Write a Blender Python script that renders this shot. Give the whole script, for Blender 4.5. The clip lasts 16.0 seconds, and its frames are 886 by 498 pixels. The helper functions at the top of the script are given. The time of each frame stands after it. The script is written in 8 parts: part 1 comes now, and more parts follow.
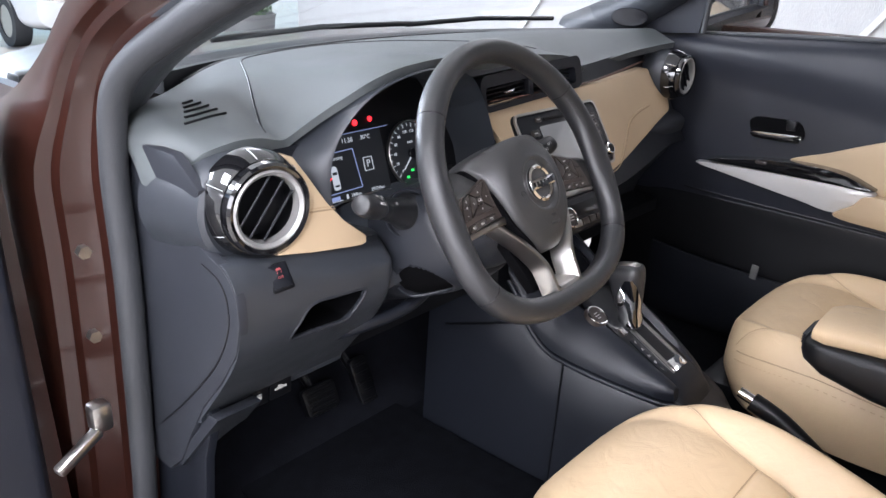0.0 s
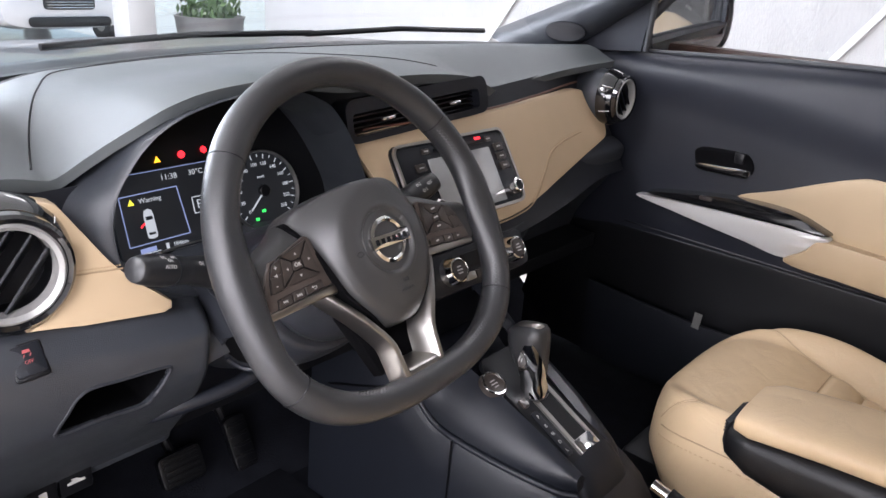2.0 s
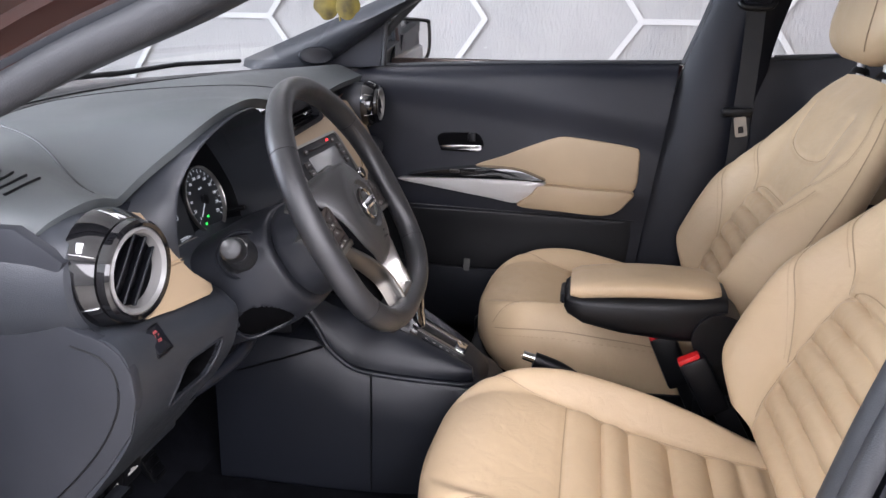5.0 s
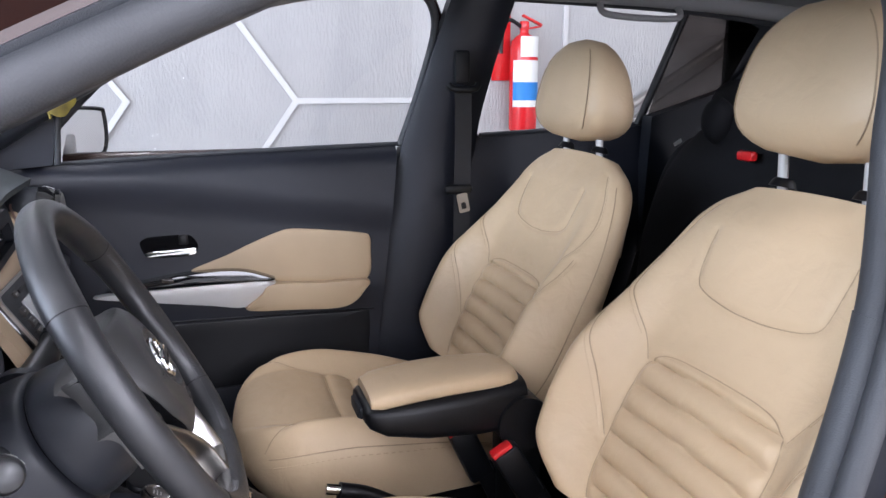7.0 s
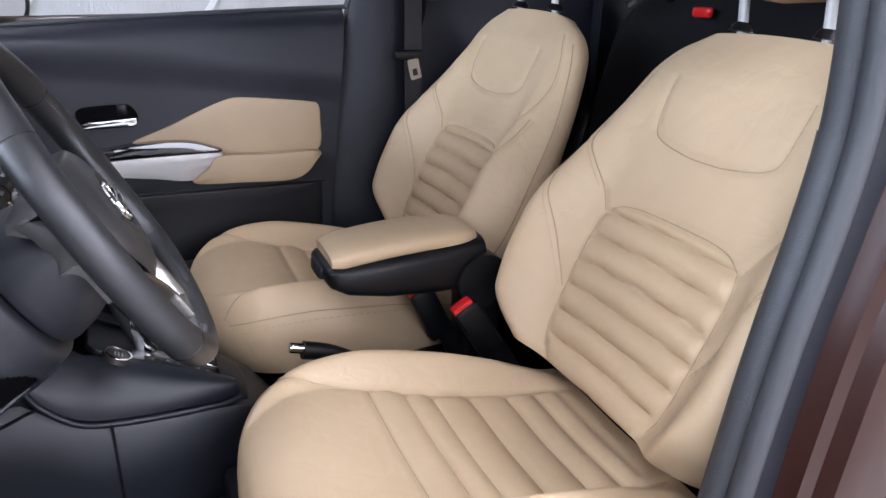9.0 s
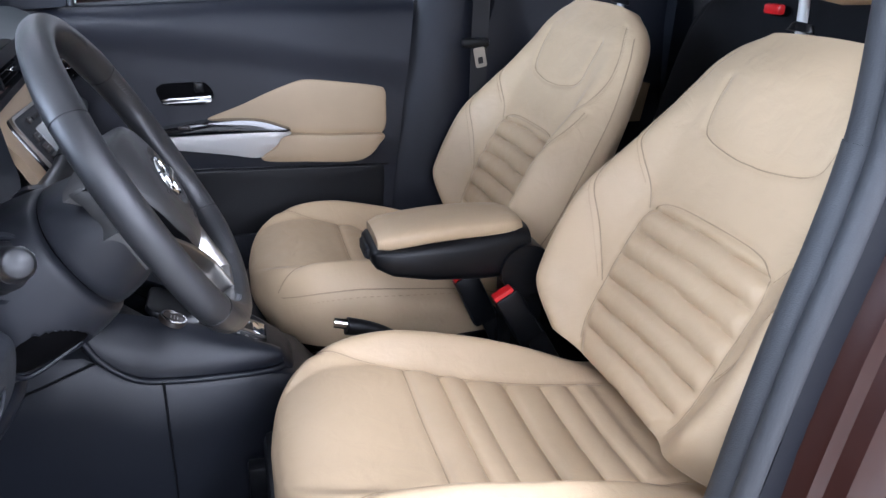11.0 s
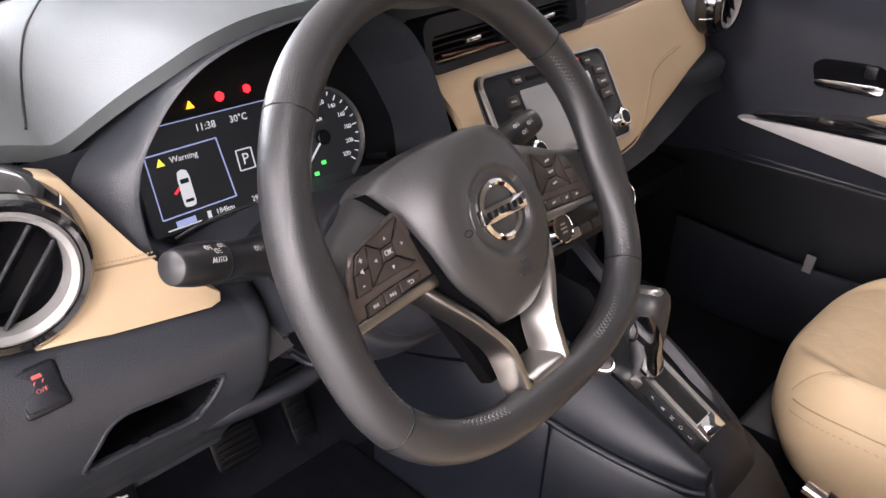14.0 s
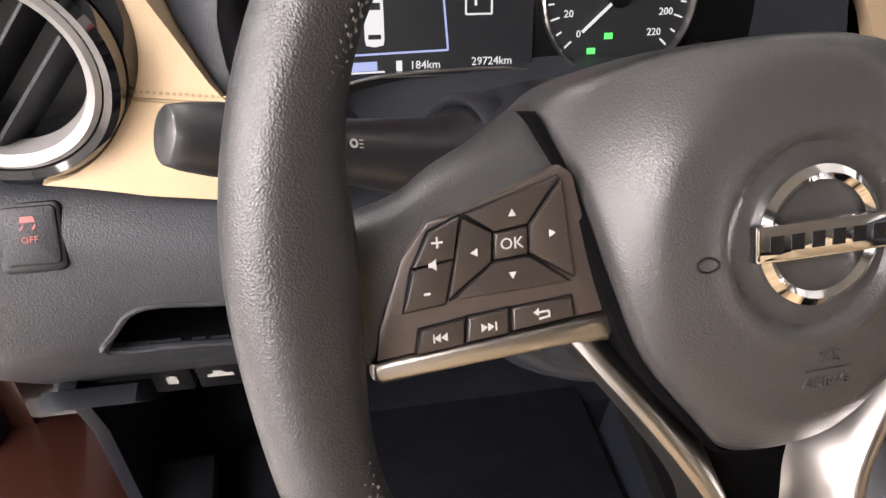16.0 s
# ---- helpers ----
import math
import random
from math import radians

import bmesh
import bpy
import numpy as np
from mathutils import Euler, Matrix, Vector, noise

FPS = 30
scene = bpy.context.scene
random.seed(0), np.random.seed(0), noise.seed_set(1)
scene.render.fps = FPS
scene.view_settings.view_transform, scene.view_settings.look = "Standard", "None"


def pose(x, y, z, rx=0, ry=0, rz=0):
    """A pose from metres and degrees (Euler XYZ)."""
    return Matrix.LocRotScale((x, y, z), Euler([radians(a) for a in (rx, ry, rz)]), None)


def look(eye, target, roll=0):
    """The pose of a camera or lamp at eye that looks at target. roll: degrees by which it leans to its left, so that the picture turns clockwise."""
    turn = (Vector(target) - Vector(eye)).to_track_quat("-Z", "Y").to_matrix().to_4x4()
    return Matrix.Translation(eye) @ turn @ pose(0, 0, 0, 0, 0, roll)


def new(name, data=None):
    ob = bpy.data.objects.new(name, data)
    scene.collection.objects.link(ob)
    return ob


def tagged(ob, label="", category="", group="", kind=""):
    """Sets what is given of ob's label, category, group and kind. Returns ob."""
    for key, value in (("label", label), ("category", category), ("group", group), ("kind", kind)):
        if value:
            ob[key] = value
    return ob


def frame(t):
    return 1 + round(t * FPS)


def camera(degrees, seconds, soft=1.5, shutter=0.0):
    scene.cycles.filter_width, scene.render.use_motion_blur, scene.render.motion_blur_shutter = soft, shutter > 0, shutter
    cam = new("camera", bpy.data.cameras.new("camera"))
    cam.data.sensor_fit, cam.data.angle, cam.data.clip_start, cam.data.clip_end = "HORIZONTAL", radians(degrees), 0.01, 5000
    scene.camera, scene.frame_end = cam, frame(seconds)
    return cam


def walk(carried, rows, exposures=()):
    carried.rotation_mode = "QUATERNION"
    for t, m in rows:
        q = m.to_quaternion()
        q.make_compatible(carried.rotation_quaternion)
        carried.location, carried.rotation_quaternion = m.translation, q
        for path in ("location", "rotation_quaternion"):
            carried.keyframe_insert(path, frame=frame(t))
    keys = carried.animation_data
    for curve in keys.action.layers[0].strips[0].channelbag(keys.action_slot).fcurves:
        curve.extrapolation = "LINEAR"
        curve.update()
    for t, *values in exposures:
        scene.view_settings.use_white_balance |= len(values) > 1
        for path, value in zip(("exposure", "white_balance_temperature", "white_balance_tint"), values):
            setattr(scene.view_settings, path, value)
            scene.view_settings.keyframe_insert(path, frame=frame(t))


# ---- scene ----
cam = camera(61.2, 16.0)
PATH = [
    (0, (-1.225, -0.52, 1.299), (0.165, 0.714, 0.56), 2.0),
    (0.5, (-1.124, -0.46, 1.31), (0.357, 0.685, 0.606), 3.2),
    (1, (-1.012, -0.47, 1.302), (0.455, 0.696, 0.606), 3.6),
    (1.5, (-0.945, -0.495, 1.301), (0.479, 0.719, 0.595), 3.7),
    (2, (-0.931, -0.502, 1.295), (0.486, 0.713, 0.575), 3.5),
    (2.5, (-0.986, -0.468, 1.298), (0.496, 0.662, 0.573), 3.3),
    (3, (-1.081, -0.409, 1.297), (0.49, 0.6, 0.579), 2.9),
    (3.2, (-1.11, -0.384, 1.302), (0.495, 0.571, 0.584), 2.8),
    (5.3, (-1.462, -0.208, 1.285), (0.44, -0.001, 0.705), 0.7),
    (5.5, (-1.448, -0.153, 1.283), (0.471, -0.058, 0.727), 0.7),
    (6, (-1.352, -0.06, 1.278), (0.571, -0.245, 0.762), 0.5),
    (6.5, (-1.29, -0.013, 1.287), (0.612, -0.416, 0.816), 0.3),
    (7, (-1.255, -0.009, 1.306), (0.609, -0.597, 0.881), -0.0),
    (7.5, (-1.24, -0.008, 1.33), (0.592, -0.693, 0.91), -0.4),
    (8, (-1.239, -0.004, 1.319), (0.567, -0.73, 0.859), -0.5),
    (8.5, (-1.246, 0.009, 1.283), (0.528, -0.719, 0.714), -0.4),
    (9, (-1.25, 0.017, 1.24), (0.489, -0.684, 0.544), 0.0),
    (9.2, (-1.255, 0.02, 1.226), (0.467, -0.666, 0.476), 0.2),
    (11.3, (-1.322, -0.069, 1.263), (0.505, -0.479, 0.561), 1.0),
    (11.5, (-1.36, -0.108, 1.272), (0.498, -0.43, 0.607), 0.6),
    (12, (-1.426, -0.236, 1.322), (0.48, -0.289, 0.717), 0.3),
    (12.5, (-1.31, -0.369, 1.33), (0.569, -0.047, 0.725), -0.1),
    (13, (-1.138, -0.44, 1.327), (0.639, 0.193, 0.664), 0.7),
    (13.5, (-0.968, -0.395, 1.303), (0.615, 0.542, 0.519), 1.4),
    (14, (-0.829, -0.299, 1.263), (0.47, 0.902, 0.331), 1.5),
    (14.5, (-0.676, -0.236, 1.249), (0.318, 1.144, 0.197), 2.0),
    (15, (-0.621, -0.188, 1.214), (0.077, 1.288, 0.057), 2.1),
    (15.5, (-0.582, -0.158, 1.184), (-0.096, 1.348, -0.039), 2.6),
    (16, (-0.565, -0.13, 1.165), (-0.193, 1.372, -0.102), 4.0),
]
# the camera brightens its picture as it nears the dark wheel
EXPOSURES = [(0, 0.50, 6050, 10), (1.5, 0.51, 6150, 11), (2.5, 0.55, 6300, 12), (3.2, 0.48, 6250, 12), (5.3, 0.13, 6150, 13), (7.5, 0.13, 5800, 12), (9.2, 0.07, 5750, 12), (11.3, 0.18, 5400, 10), (12, 0.20, 5650, 11), (13, 0.28, 6300, 13), (14, 0.76, 6700, 15), (15, 1.07, 6900, 14), (16, 1.07, 7000, 13)]
walk(cam, [(t, look(eye, target, roll)) for t, eye, target, roll in PATH], EXPOSURES)

# ---- light: a covered showroom with an open glazed front, daylight and added fill lamps ----
EXPOSURE = 0.0
scene.view_settings.exposure = EXPOSURE
world = bpy.data.worlds.new("daylight")
scene.world = world
world.use_nodes = True
_nt = world.node_tree
_sky = _nt.nodes.new("ShaderNodeTexSky")
_sky.sky_type = "NISHITA"
_sky.sun_disc = False
_sky.sun_elevation, _sky.sun_rotation = radians(52), radians(200)
_nt.links.new(_sky.outputs[0], _nt.nodes["Background"].inputs[0])
_nt.nodes["Background"].inputs[1].default_value = 0.15


def area_lamp(name, eye, target, sx, sy, watts, colour=(1, 1, 1)):
    data = bpy.data.lights.new(name, "AREA")
    data.shape, data.size, data.size_y, data.energy, data.color = "RECTANGLE", sx, sy, watts, colour
    ob = new(name, data)
    ob.matrix_world = look(eye, target)
    return ob


sun_data = bpy.data.lights.new("sun", "SUN")
sun_data.energy, sun_data.angle, sun_data.color = 4.0, radians(0.6), (1.0, 0.95, 0.88)
sun = new("sun", sun_data)
sun.matrix_world = look((3, 14, 18), (0, 10, 0))

# daylight by the glazed front, and an added side fill with no opening behind
area_lamp("front_daylight", (-1.9, 5.9, 2.45), (-0.4, 0.0, 1.1), 5.0, 1.3, 500, (0.84, 0.90, 1.0))
area_lamp("side_fill", (-4.4, -1.2, 1.85), (0.0, -0.4, 1.0), 6.0, 1.6, 235, (1.0, 0.955, 0.99))
# assumed ceiling lamps, none in view: added fill, stronger on the driver's side
for _y in (-4.2, -1.6, 1.0, 3.6):
    for _x, _w in ((-2.6, 105), (1.9, 15)):
        area_lamp("ceiling_fill", (_x, _y, 3.14), (_x, _y, 0), 1.2, 0.6, _w, (1.0, 0.965, 1.0))

# ---- materials ----
def shader(name, colour, rough=0.5, metal=0.0, coat=0.0, spec=0.5, grain=None, relief=0.0, vary=0.0, vary_scale=6.0, wear=0.0, stretch=(1, 1, 1), kind="voronoi", random_tint=0.0, crease=0.0, crease_scale=30.0):
    """A node material: base colour with two scales of variation, and fine relief of the given grain (features per metre)."""
    m = bpy.data.materials.new(name)
    m.use_nodes = True
    nt = m.node_tree
    p = nt.nodes["Principled BSDF"]
    p.inputs["Roughness"].default_value = rough
    p.inputs["Metallic"].default_value = metal
    p.inputs["Coat Weight"].default_value = coat
    p.inputs["Coat Roughness"].default_value = 0.04
    p.inputs["Specular IOR Level"].default_value = spec
    p.inputs["Base Color"].default_value = (*colour, 1)
    tc = nt.nodes.new("ShaderNodeTexCoord")
    mp = nt.nodes.new("ShaderNodeMapping")
    mp.inputs["Scale"].default_value = stretch
    nt.links.new(tc.outputs["Object"], mp.inputs[0])
    if vary:
        n1 = nt.nodes.new("ShaderNodeTexNoise")
        n1.inputs["Scale"].default_value, n1.inputs["Detail"].default_value = vary_scale, 6
        nt.links.new(mp.outputs[0], n1.inputs["Vector"])
        mr = nt.nodes.new("ShaderNodeMapRange")
        mr.inputs["From Min"].default_value, mr.inputs["From Max"].default_value = 0.3, 0.7
        mr.inputs["To Min"].default_value, mr.inputs["To Max"].default_value = 1 - vary, 1 + vary
        nt.links.new(n1.outputs["Fac"], mr.inputs["Value"])
        mx = nt.nodes.new("ShaderNodeMix")
        mx.data_type, mx.blend_type = "RGBA", "MULTIPLY"
        mx.inputs["Factor"].default_value = 1
        mx.inputs["A"].default_value = (*colour, 1)
        nt.links.new(mr.outputs[0], mx.inputs["B"])
        out = mx.outputs["Result"]
        if random_tint:
            oi = nt.nodes.new("ShaderNodeObjectInfo")
            m2 = nt.nodes.new("ShaderNodeMapRange")
            m2.inputs["To Min"].default_value, m2.inputs["To Max"].default_value = 1 - random_tint, 1 + random_tint
            nt.links.new(oi.outputs["Random"], m2.inputs["Value"])
            m3 = nt.nodes.new("ShaderNodeMix")
            m3.data_type, m3.blend_type = "RGBA", "MULTIPLY"
            m3.inputs["Factor"].default_value = 1
            nt.links.new(out, m3.inputs["A"])
            nt.links.new(m2.outputs[0], m3.inputs["B"])
            out = m3.outputs["Result"]
        nt.links.new(out, p.inputs["Base Color"])
        r2 = nt.nodes.new("ShaderNodeMapRange")
        r2.inputs["From Min"].default_value, r2.inputs["From Max"].default_value = 0.3, 0.7
        r2.inputs["To Min"].default_value, r2.inputs["To Max"].default_value = max(0.0, rough - 0.012 - wear), min(1.0, rough + 0.012 + wear)
        n2 = nt.nodes.new("ShaderNodeTexNoise")
        n2.inputs["Scale"].default_value, n2.inputs["Detail"].default_value = vary_scale * 3.1, 3
        nt.links.new(mp.outputs[0], n2.inputs["Vector"])
        nt.links.new(n2.outputs["Fac"], r2.inputs["Value"])
        nt.links.new(r2.outputs[0], p.inputs["Roughness"])
    if relief:
        if kind == "voronoi":
            g = nt.nodes.new("ShaderNodeTexVoronoi")
            g.inputs["Scale"].default_value = grain
            h = g.outputs["Distance"]
        else:
            g = nt.nodes.new("ShaderNodeTexNoise")
            g.inputs["Scale"].default_value, g.inputs["Detail"].default_value = grain, 5
            h = g.outputs["Fac"]
        nt.links.new(mp.outputs[0], g.inputs["Vector"])
        b = nt.nodes.new("ShaderNodeBump")
        b.inputs["Strength"].default_value, b.inputs["Distance"].default_value = relief, 0.5 / grain
        nt.links.new(h, b.inputs["Height"])
        nt.links.new(b.outputs[0], p.inputs["Normal"])
        if crease:
            g2 = nt.nodes.new("ShaderNodeTexNoise")
            g2.inputs["Scale"].default_value, g2.inputs["Detail"].default_value, g2.inputs["Distortion"].default_value = crease_scale, 4, 0.6
            nt.links.new(mp.outputs[0], g2.inputs["Vector"])
            b2 = nt.nodes.new("ShaderNodeBump")
            b2.inputs["Strength"].default_value, b2.inputs["Distance"].default_value = crease, 0.35 / crease_scale
            nt.links.new(g2.outputs["Fac"], b2.inputs["Height"])
            nt.links.new(b2.outputs[0], b.inputs["Normal"])
    return m


def glass(name, tint=(1, 1, 1), rough=0.0, clear=0.92):
    """Thin window glass: mostly clear with a real Fresnel gloss."""
    m = bpy.data.materials.new(name)
    m.use_nodes = True
    nt = m.node_tree
    nt.nodes.remove(nt.nodes["Principled BSDF"])
    t = nt.nodes.new("ShaderNodeBsdfTransparent")
    t.inputs[0].default_value = (*[c * clear for c in tint], 1)
    g = nt.nodes.new("ShaderNodeBsdfGlossy")
    g.inputs["Roughness"].default_value = rough
    lw = nt.nodes.new("ShaderNodeLayerWeight")
    pw = nt.nodes.new("ShaderNodeMath")
    pw.operation = "POWER"
    pw.inputs[1].default_value = 4.0
    nt.links.new(lw.outputs["Facing"], pw.inputs[0])
    f = nt.nodes.new("ShaderNodeMath")
    f.operation = "MULTIPLY_ADD"
    f.inputs[1].default_value, f.inputs[2].default_value = 0.85, 0.04
    nt.links.new(pw.outputs[0], f.inputs[0])
    x = nt.nodes.new("ShaderNodeMixShader")
    nt.links.new(f.outputs[0], x.inputs[0])
    nt.links.new(t.outputs[0], x.inputs[1])
    nt.links.new(g.outputs[0], x.inputs[2])
    nt.links.new(x.outputs[0], nt.nodes["Material Output"].inputs[0])
    return m


def glow(name, colour, strength):
    m = bpy.data.materials.new(name)
    m.use_nodes = True
    p = m.node_tree.nodes["Principled BSDF"]
    p.inputs["Base Color"].default_value = (0.01, 0.01, 0.01, 1)
    p.inputs["Emission Color"].default_value = (*colour, 1)
    p.inputs["Emission Strength"].default_value = strength
    return m


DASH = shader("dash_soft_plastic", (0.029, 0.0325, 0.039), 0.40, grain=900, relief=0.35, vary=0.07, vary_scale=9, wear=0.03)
# paler dash copy for the top: the sky's reflection is put into the colour
DASH_TOP = shader("dash_top_lit", (0.074, 0.083, 0.086), 0.52, spec=0.45, grain=900, relief=0.35, vary=0.06, vary_scale=9)
# darker dash copies for console and low panels, their shade in the colour
DASH_LOW = shader("shaded_dash_plastic", (0.0078, 0.0092, 0.0134), 0.40, spec=0.36, grain=1100, relief=0.3, vary=0.08, vary_scale=8)
DASH_MID = shader("half_shaded_dash_plastic", (0.0215, 0.0235, 0.0290), 0.40, spec=0.34, grain=1000, relief=0.25, vary=0.10, vary_scale=9)
TRIM_DARK = shader("dark_trim_plastic", (0.0070, 0.0082, 0.0118), 0.45, spec=0.3, grain=1000, relief=0.25, vary=0.08, vary_scale=10)
DOOR_PLASTIC = shader("door_soft_plastic", (0.0088, 0.0102, 0.0160), 0.42, spec=0.38, grain=800, relief=0.35, vary=0.06, vary_scale=7)
BLACK = shader("black_plastic", (0.0028, 0.0031, 0.0042), 0.42, spec=0.32, grain=600, relief=0.1, vary=0.1)
PIANO = shader("piano_black", (0.006, 0.006, 0.007), 0.06, coat=0.8, vary=0.1, vary_scale=20)
WHEEL_LEATHER = shader("wheel_leather", (0.0205, 0.0210, 0.0225), 0.34, spec=0.55, grain=1150, relief=0.40, vary=0.05, vary_scale=25, wear=-0.01)
AIRBAG = shader("airbag_vinyl", (0.031, 0.0308, 0.0312), 0.36, spec=0.55, grain=1050, relief=0.26, vary=0.07, vary_scale=12)
BEIGE = shader("beige_leather", (0.49, 0.368, 0.232), 0.43, spec=0.36, grain=700, relief=0.16, vary=0.06, vary_scale=5, wear=0.06, crease=0.16, crease_scale=22)
BEIGE_SEAM = shader("beige_thread", (0.40, 0.29, 0.175), 0.7, grain=900, relief=0.2, vary=0.1)
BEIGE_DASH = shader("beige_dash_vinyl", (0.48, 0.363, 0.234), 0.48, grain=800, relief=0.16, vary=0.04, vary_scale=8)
# the dash beige in a darker copy for the front door
DOOR_BEIGE = shader("beige_vinyl_darker", (0.36, 0.266, 0.163), 0.46, grain=800, relief=0.16, vary=0.05, vary_scale=8)
BEIGE_LINE = shader("beige_seam_line", (0.30, 0.22, 0.135), 0.7, vary=0.1)
SILVER = shader("satin_silver", (0.40, 0.385, 0.365), 0.30, 1.0, vary=0.05, vary_scale=30)
CHROME = shader("chrome", (0.82, 0.82, 0.82), 0.07, 1.0, vary=0.02)
RIM_SILVER = shader("matt_silver_plastic", (0.31, 0.305, 0.30), 0.32, 0.4, vary=0.03)
PAINT = shader("brown_metallic_paint", (0.026, 0.0085, 0.0058), 0.30, 0.15, coat=0.35, spec=0.3, grain=2500, relief=0.05, vary=0.06, vary_scale=3)
STALK = shader("stalk_plastic", (0.016, 0.0165, 0.018), 0.36, grain=1200, relief=0.15, vary=0.06)
RUBBER = shader("rubber_seal", (0.030, 0.032, 0.036), 0.6, grain=500, relief=0.2, vary=0.1)
CARPET = shader("black_carpet", (0.006, 0.0066, 0.009), 0.95, spec=0.06, grain=350, relief=0.8, vary=0.3, vary_scale=30, kind="noise")
ROOFCLOTH = shader("grey_headlining", (0.30, 0.30, 0.30), 0.9, grain=600, relief=0.3, vary=0.05, kind="noise")
FABRIC = shader("black_seat_fabric", (0.008, 0.008, 0.009), 0.8, spec=0.12, grain=500, relief=0.4, vary=0.2)
BELT = shader("belt_webbing", (0.016, 0.016, 0.018), 0.65, grain=420, relief=0.5, vary=0.1, stretch=(1, 1, 4))
RED = shader("red_enamel", (0.62, 0.012, 0.016), 0.25, coat=0.5, vary=0.04)
RED_PLASTIC = shader("red_plastic", (0.55, 0.012, 0.014), 0.35, vary=0.05)
WALL = shader("textured_wall_paint", (0.41, 0.405, 0.40), 0.7, grain=22, relief=0.35, vary=0.035, vary_scale=2.5, stretch=(3.2, 3.2, 1.0), kind="noise")
WALL_PLAIN = shader("plain_wall_paint", (0.56, 0.555, 0.55), 0.7, grain=60, relief=0.1, vary=0.03, vary_scale=1.5, kind="noise")
WHITE_STRIP = shader("white_strip", (0.62, 0.62, 0.61), 0.45, vary=0.02)
CEILING = shader("white_ceiling", (0.75, 0.75, 0.74), 0.8, grain=40, relief=0.05, vary=0.03, kind="noise")
FLOOR_TILE = shader("polished_floor_tile", (0.46, 0.43, 0.39), 0.16, vary=0.06, vary_scale=3)
WHITE_PAINT = shader("white_car_paint", (0.78, 0.79, 0.80), 0.25, coat=1.0, vary=0.02)
LABEL_WHITE = shader("white_label", (0.82, 0.82, 0.80), 0.5, vary=0.02)
LABEL_BLUE = shader("blue_label", (0.03, 0.22, 0.62), 0.5, vary=0.04)
ICON = shader("pale_print", (0.38, 0.38, 0.37), 0.5, vary=0.02)
ICON_RED = shader("red_print", (0.34, 0.07, 0.07), 0.5, vary=0.02)
SCREEN_OFF = shader("grey_screen", (0.30, 0.31, 0.32), 0.12, coat=0.6, vary=0.03)
BUTTON = shader("satin_button", (0.030, 0.024, 0.021), 0.33, vary=0.08, vary_scale=30)
BEZEL = shader("brushed_dark_bezel", (0.060, 0.048, 0.042), 0.36, 0.2, vary=0.06, vary_scale=40, stretch=(1, 8, 1))
# near-black: the shade inside pockets, gaps and hollows is put into its colour
VOID = shader("recess_shade_black", (0.002, 0.002, 0.0025), 0.85, spec=0.06, vary=0.1)
DOOR_SILVER = shader("silver_paint", (0.60, 0.59, 0.575), 0.34, 0.35, vary=0.03)
CLEAR = glass("window_glass")
TINTED = glass("tinted_glass", (0.34, 0.32, 0.31))
MIRROR = shader("mirror_glass", (0.86, 0.87, 0.88), 0.02, 1.0)
CLOVER = shader("printed_card", (0.15, 0.12, 0.02), 0.45, vary=0.75, vary_scale=30)
LCD_DARK = glow("dark_lcd", (0.004, 0.0048, 0.0065), 1.0)
GLOW_WHITE = glow("lit_white", (0.9, 0.93, 1.0), 0.45)
GLOW_BLUE = glow("lit_pale_blue", (0.35, 0.42, 0.75), 0.6)
GLOW_RED = glow("lit_red", (1.0, 0.02, 0.03), 2.2)
GLOW_AMBER = glow("lit_amber", (1.0, 0.45, 0.02), 2.0)
GLOW_GREEN = glow("lit_green", (0.05, 0.9, 0.12), 1.2)
GLOW_YELLOW = glow("lit_yellow", (0.85, 0.75, 0.05), 1.2)

# ---- building helpers ----
def thing(name, at, label, category, group="", kind=""):
    e = new(name)
    e.empty_display_size = 0.05
    e.location = at
    return tagged(e, label, category, group, kind)


def top_of(ob):
    while ob.parent:
        ob = ob.parent
    return ob


def finish(bm, angle=38):
    bmesh.ops.recalc_face_normals(bm, faces=bm.faces[:])
    lim = radians(angle)
    for f in bm.faces:
        f.smooth = True
    for e in bm.edges:
        if len(e.link_faces) == 2:
            e.smooth = e.calc_face_angle(0) < lim
    return bm


def part(name, bm, material, parent=None, label="", angle=38, subdiv=0):
    """Links a bmesh, modelled in world places, as one mesh object under a thing or a part."""
    finish(bm, angle)
    me = bpy.data.meshes.new(name)
    bm.to_mesh(me)
    bm.free()
    for m in material if isinstance(material, (list, tuple)) else [material]:
        me.materials.append(m)
    ob = new(name, me)
    if parent is not None:
        ob.parent = parent
        ob.matrix_parent_inverse = Matrix.Translation(-top_of(parent).location) if parent.parent is None else Matrix.Identity(4)
    if subdiv:
        s = ob.modifiers.new("smooth", "SUBSURF")
        s.levels = s.render_levels = subdiv
    return tagged(ob, label)


def solid(name, bm, material, label, category, group="", kind="", angle=38, subdiv=0):
    """A thing that is one plain mesh."""
    return tagged(part(name, bm, material, None, "", angle, subdiv), label, category, group, kind)


def B():
    return bmesh.new()


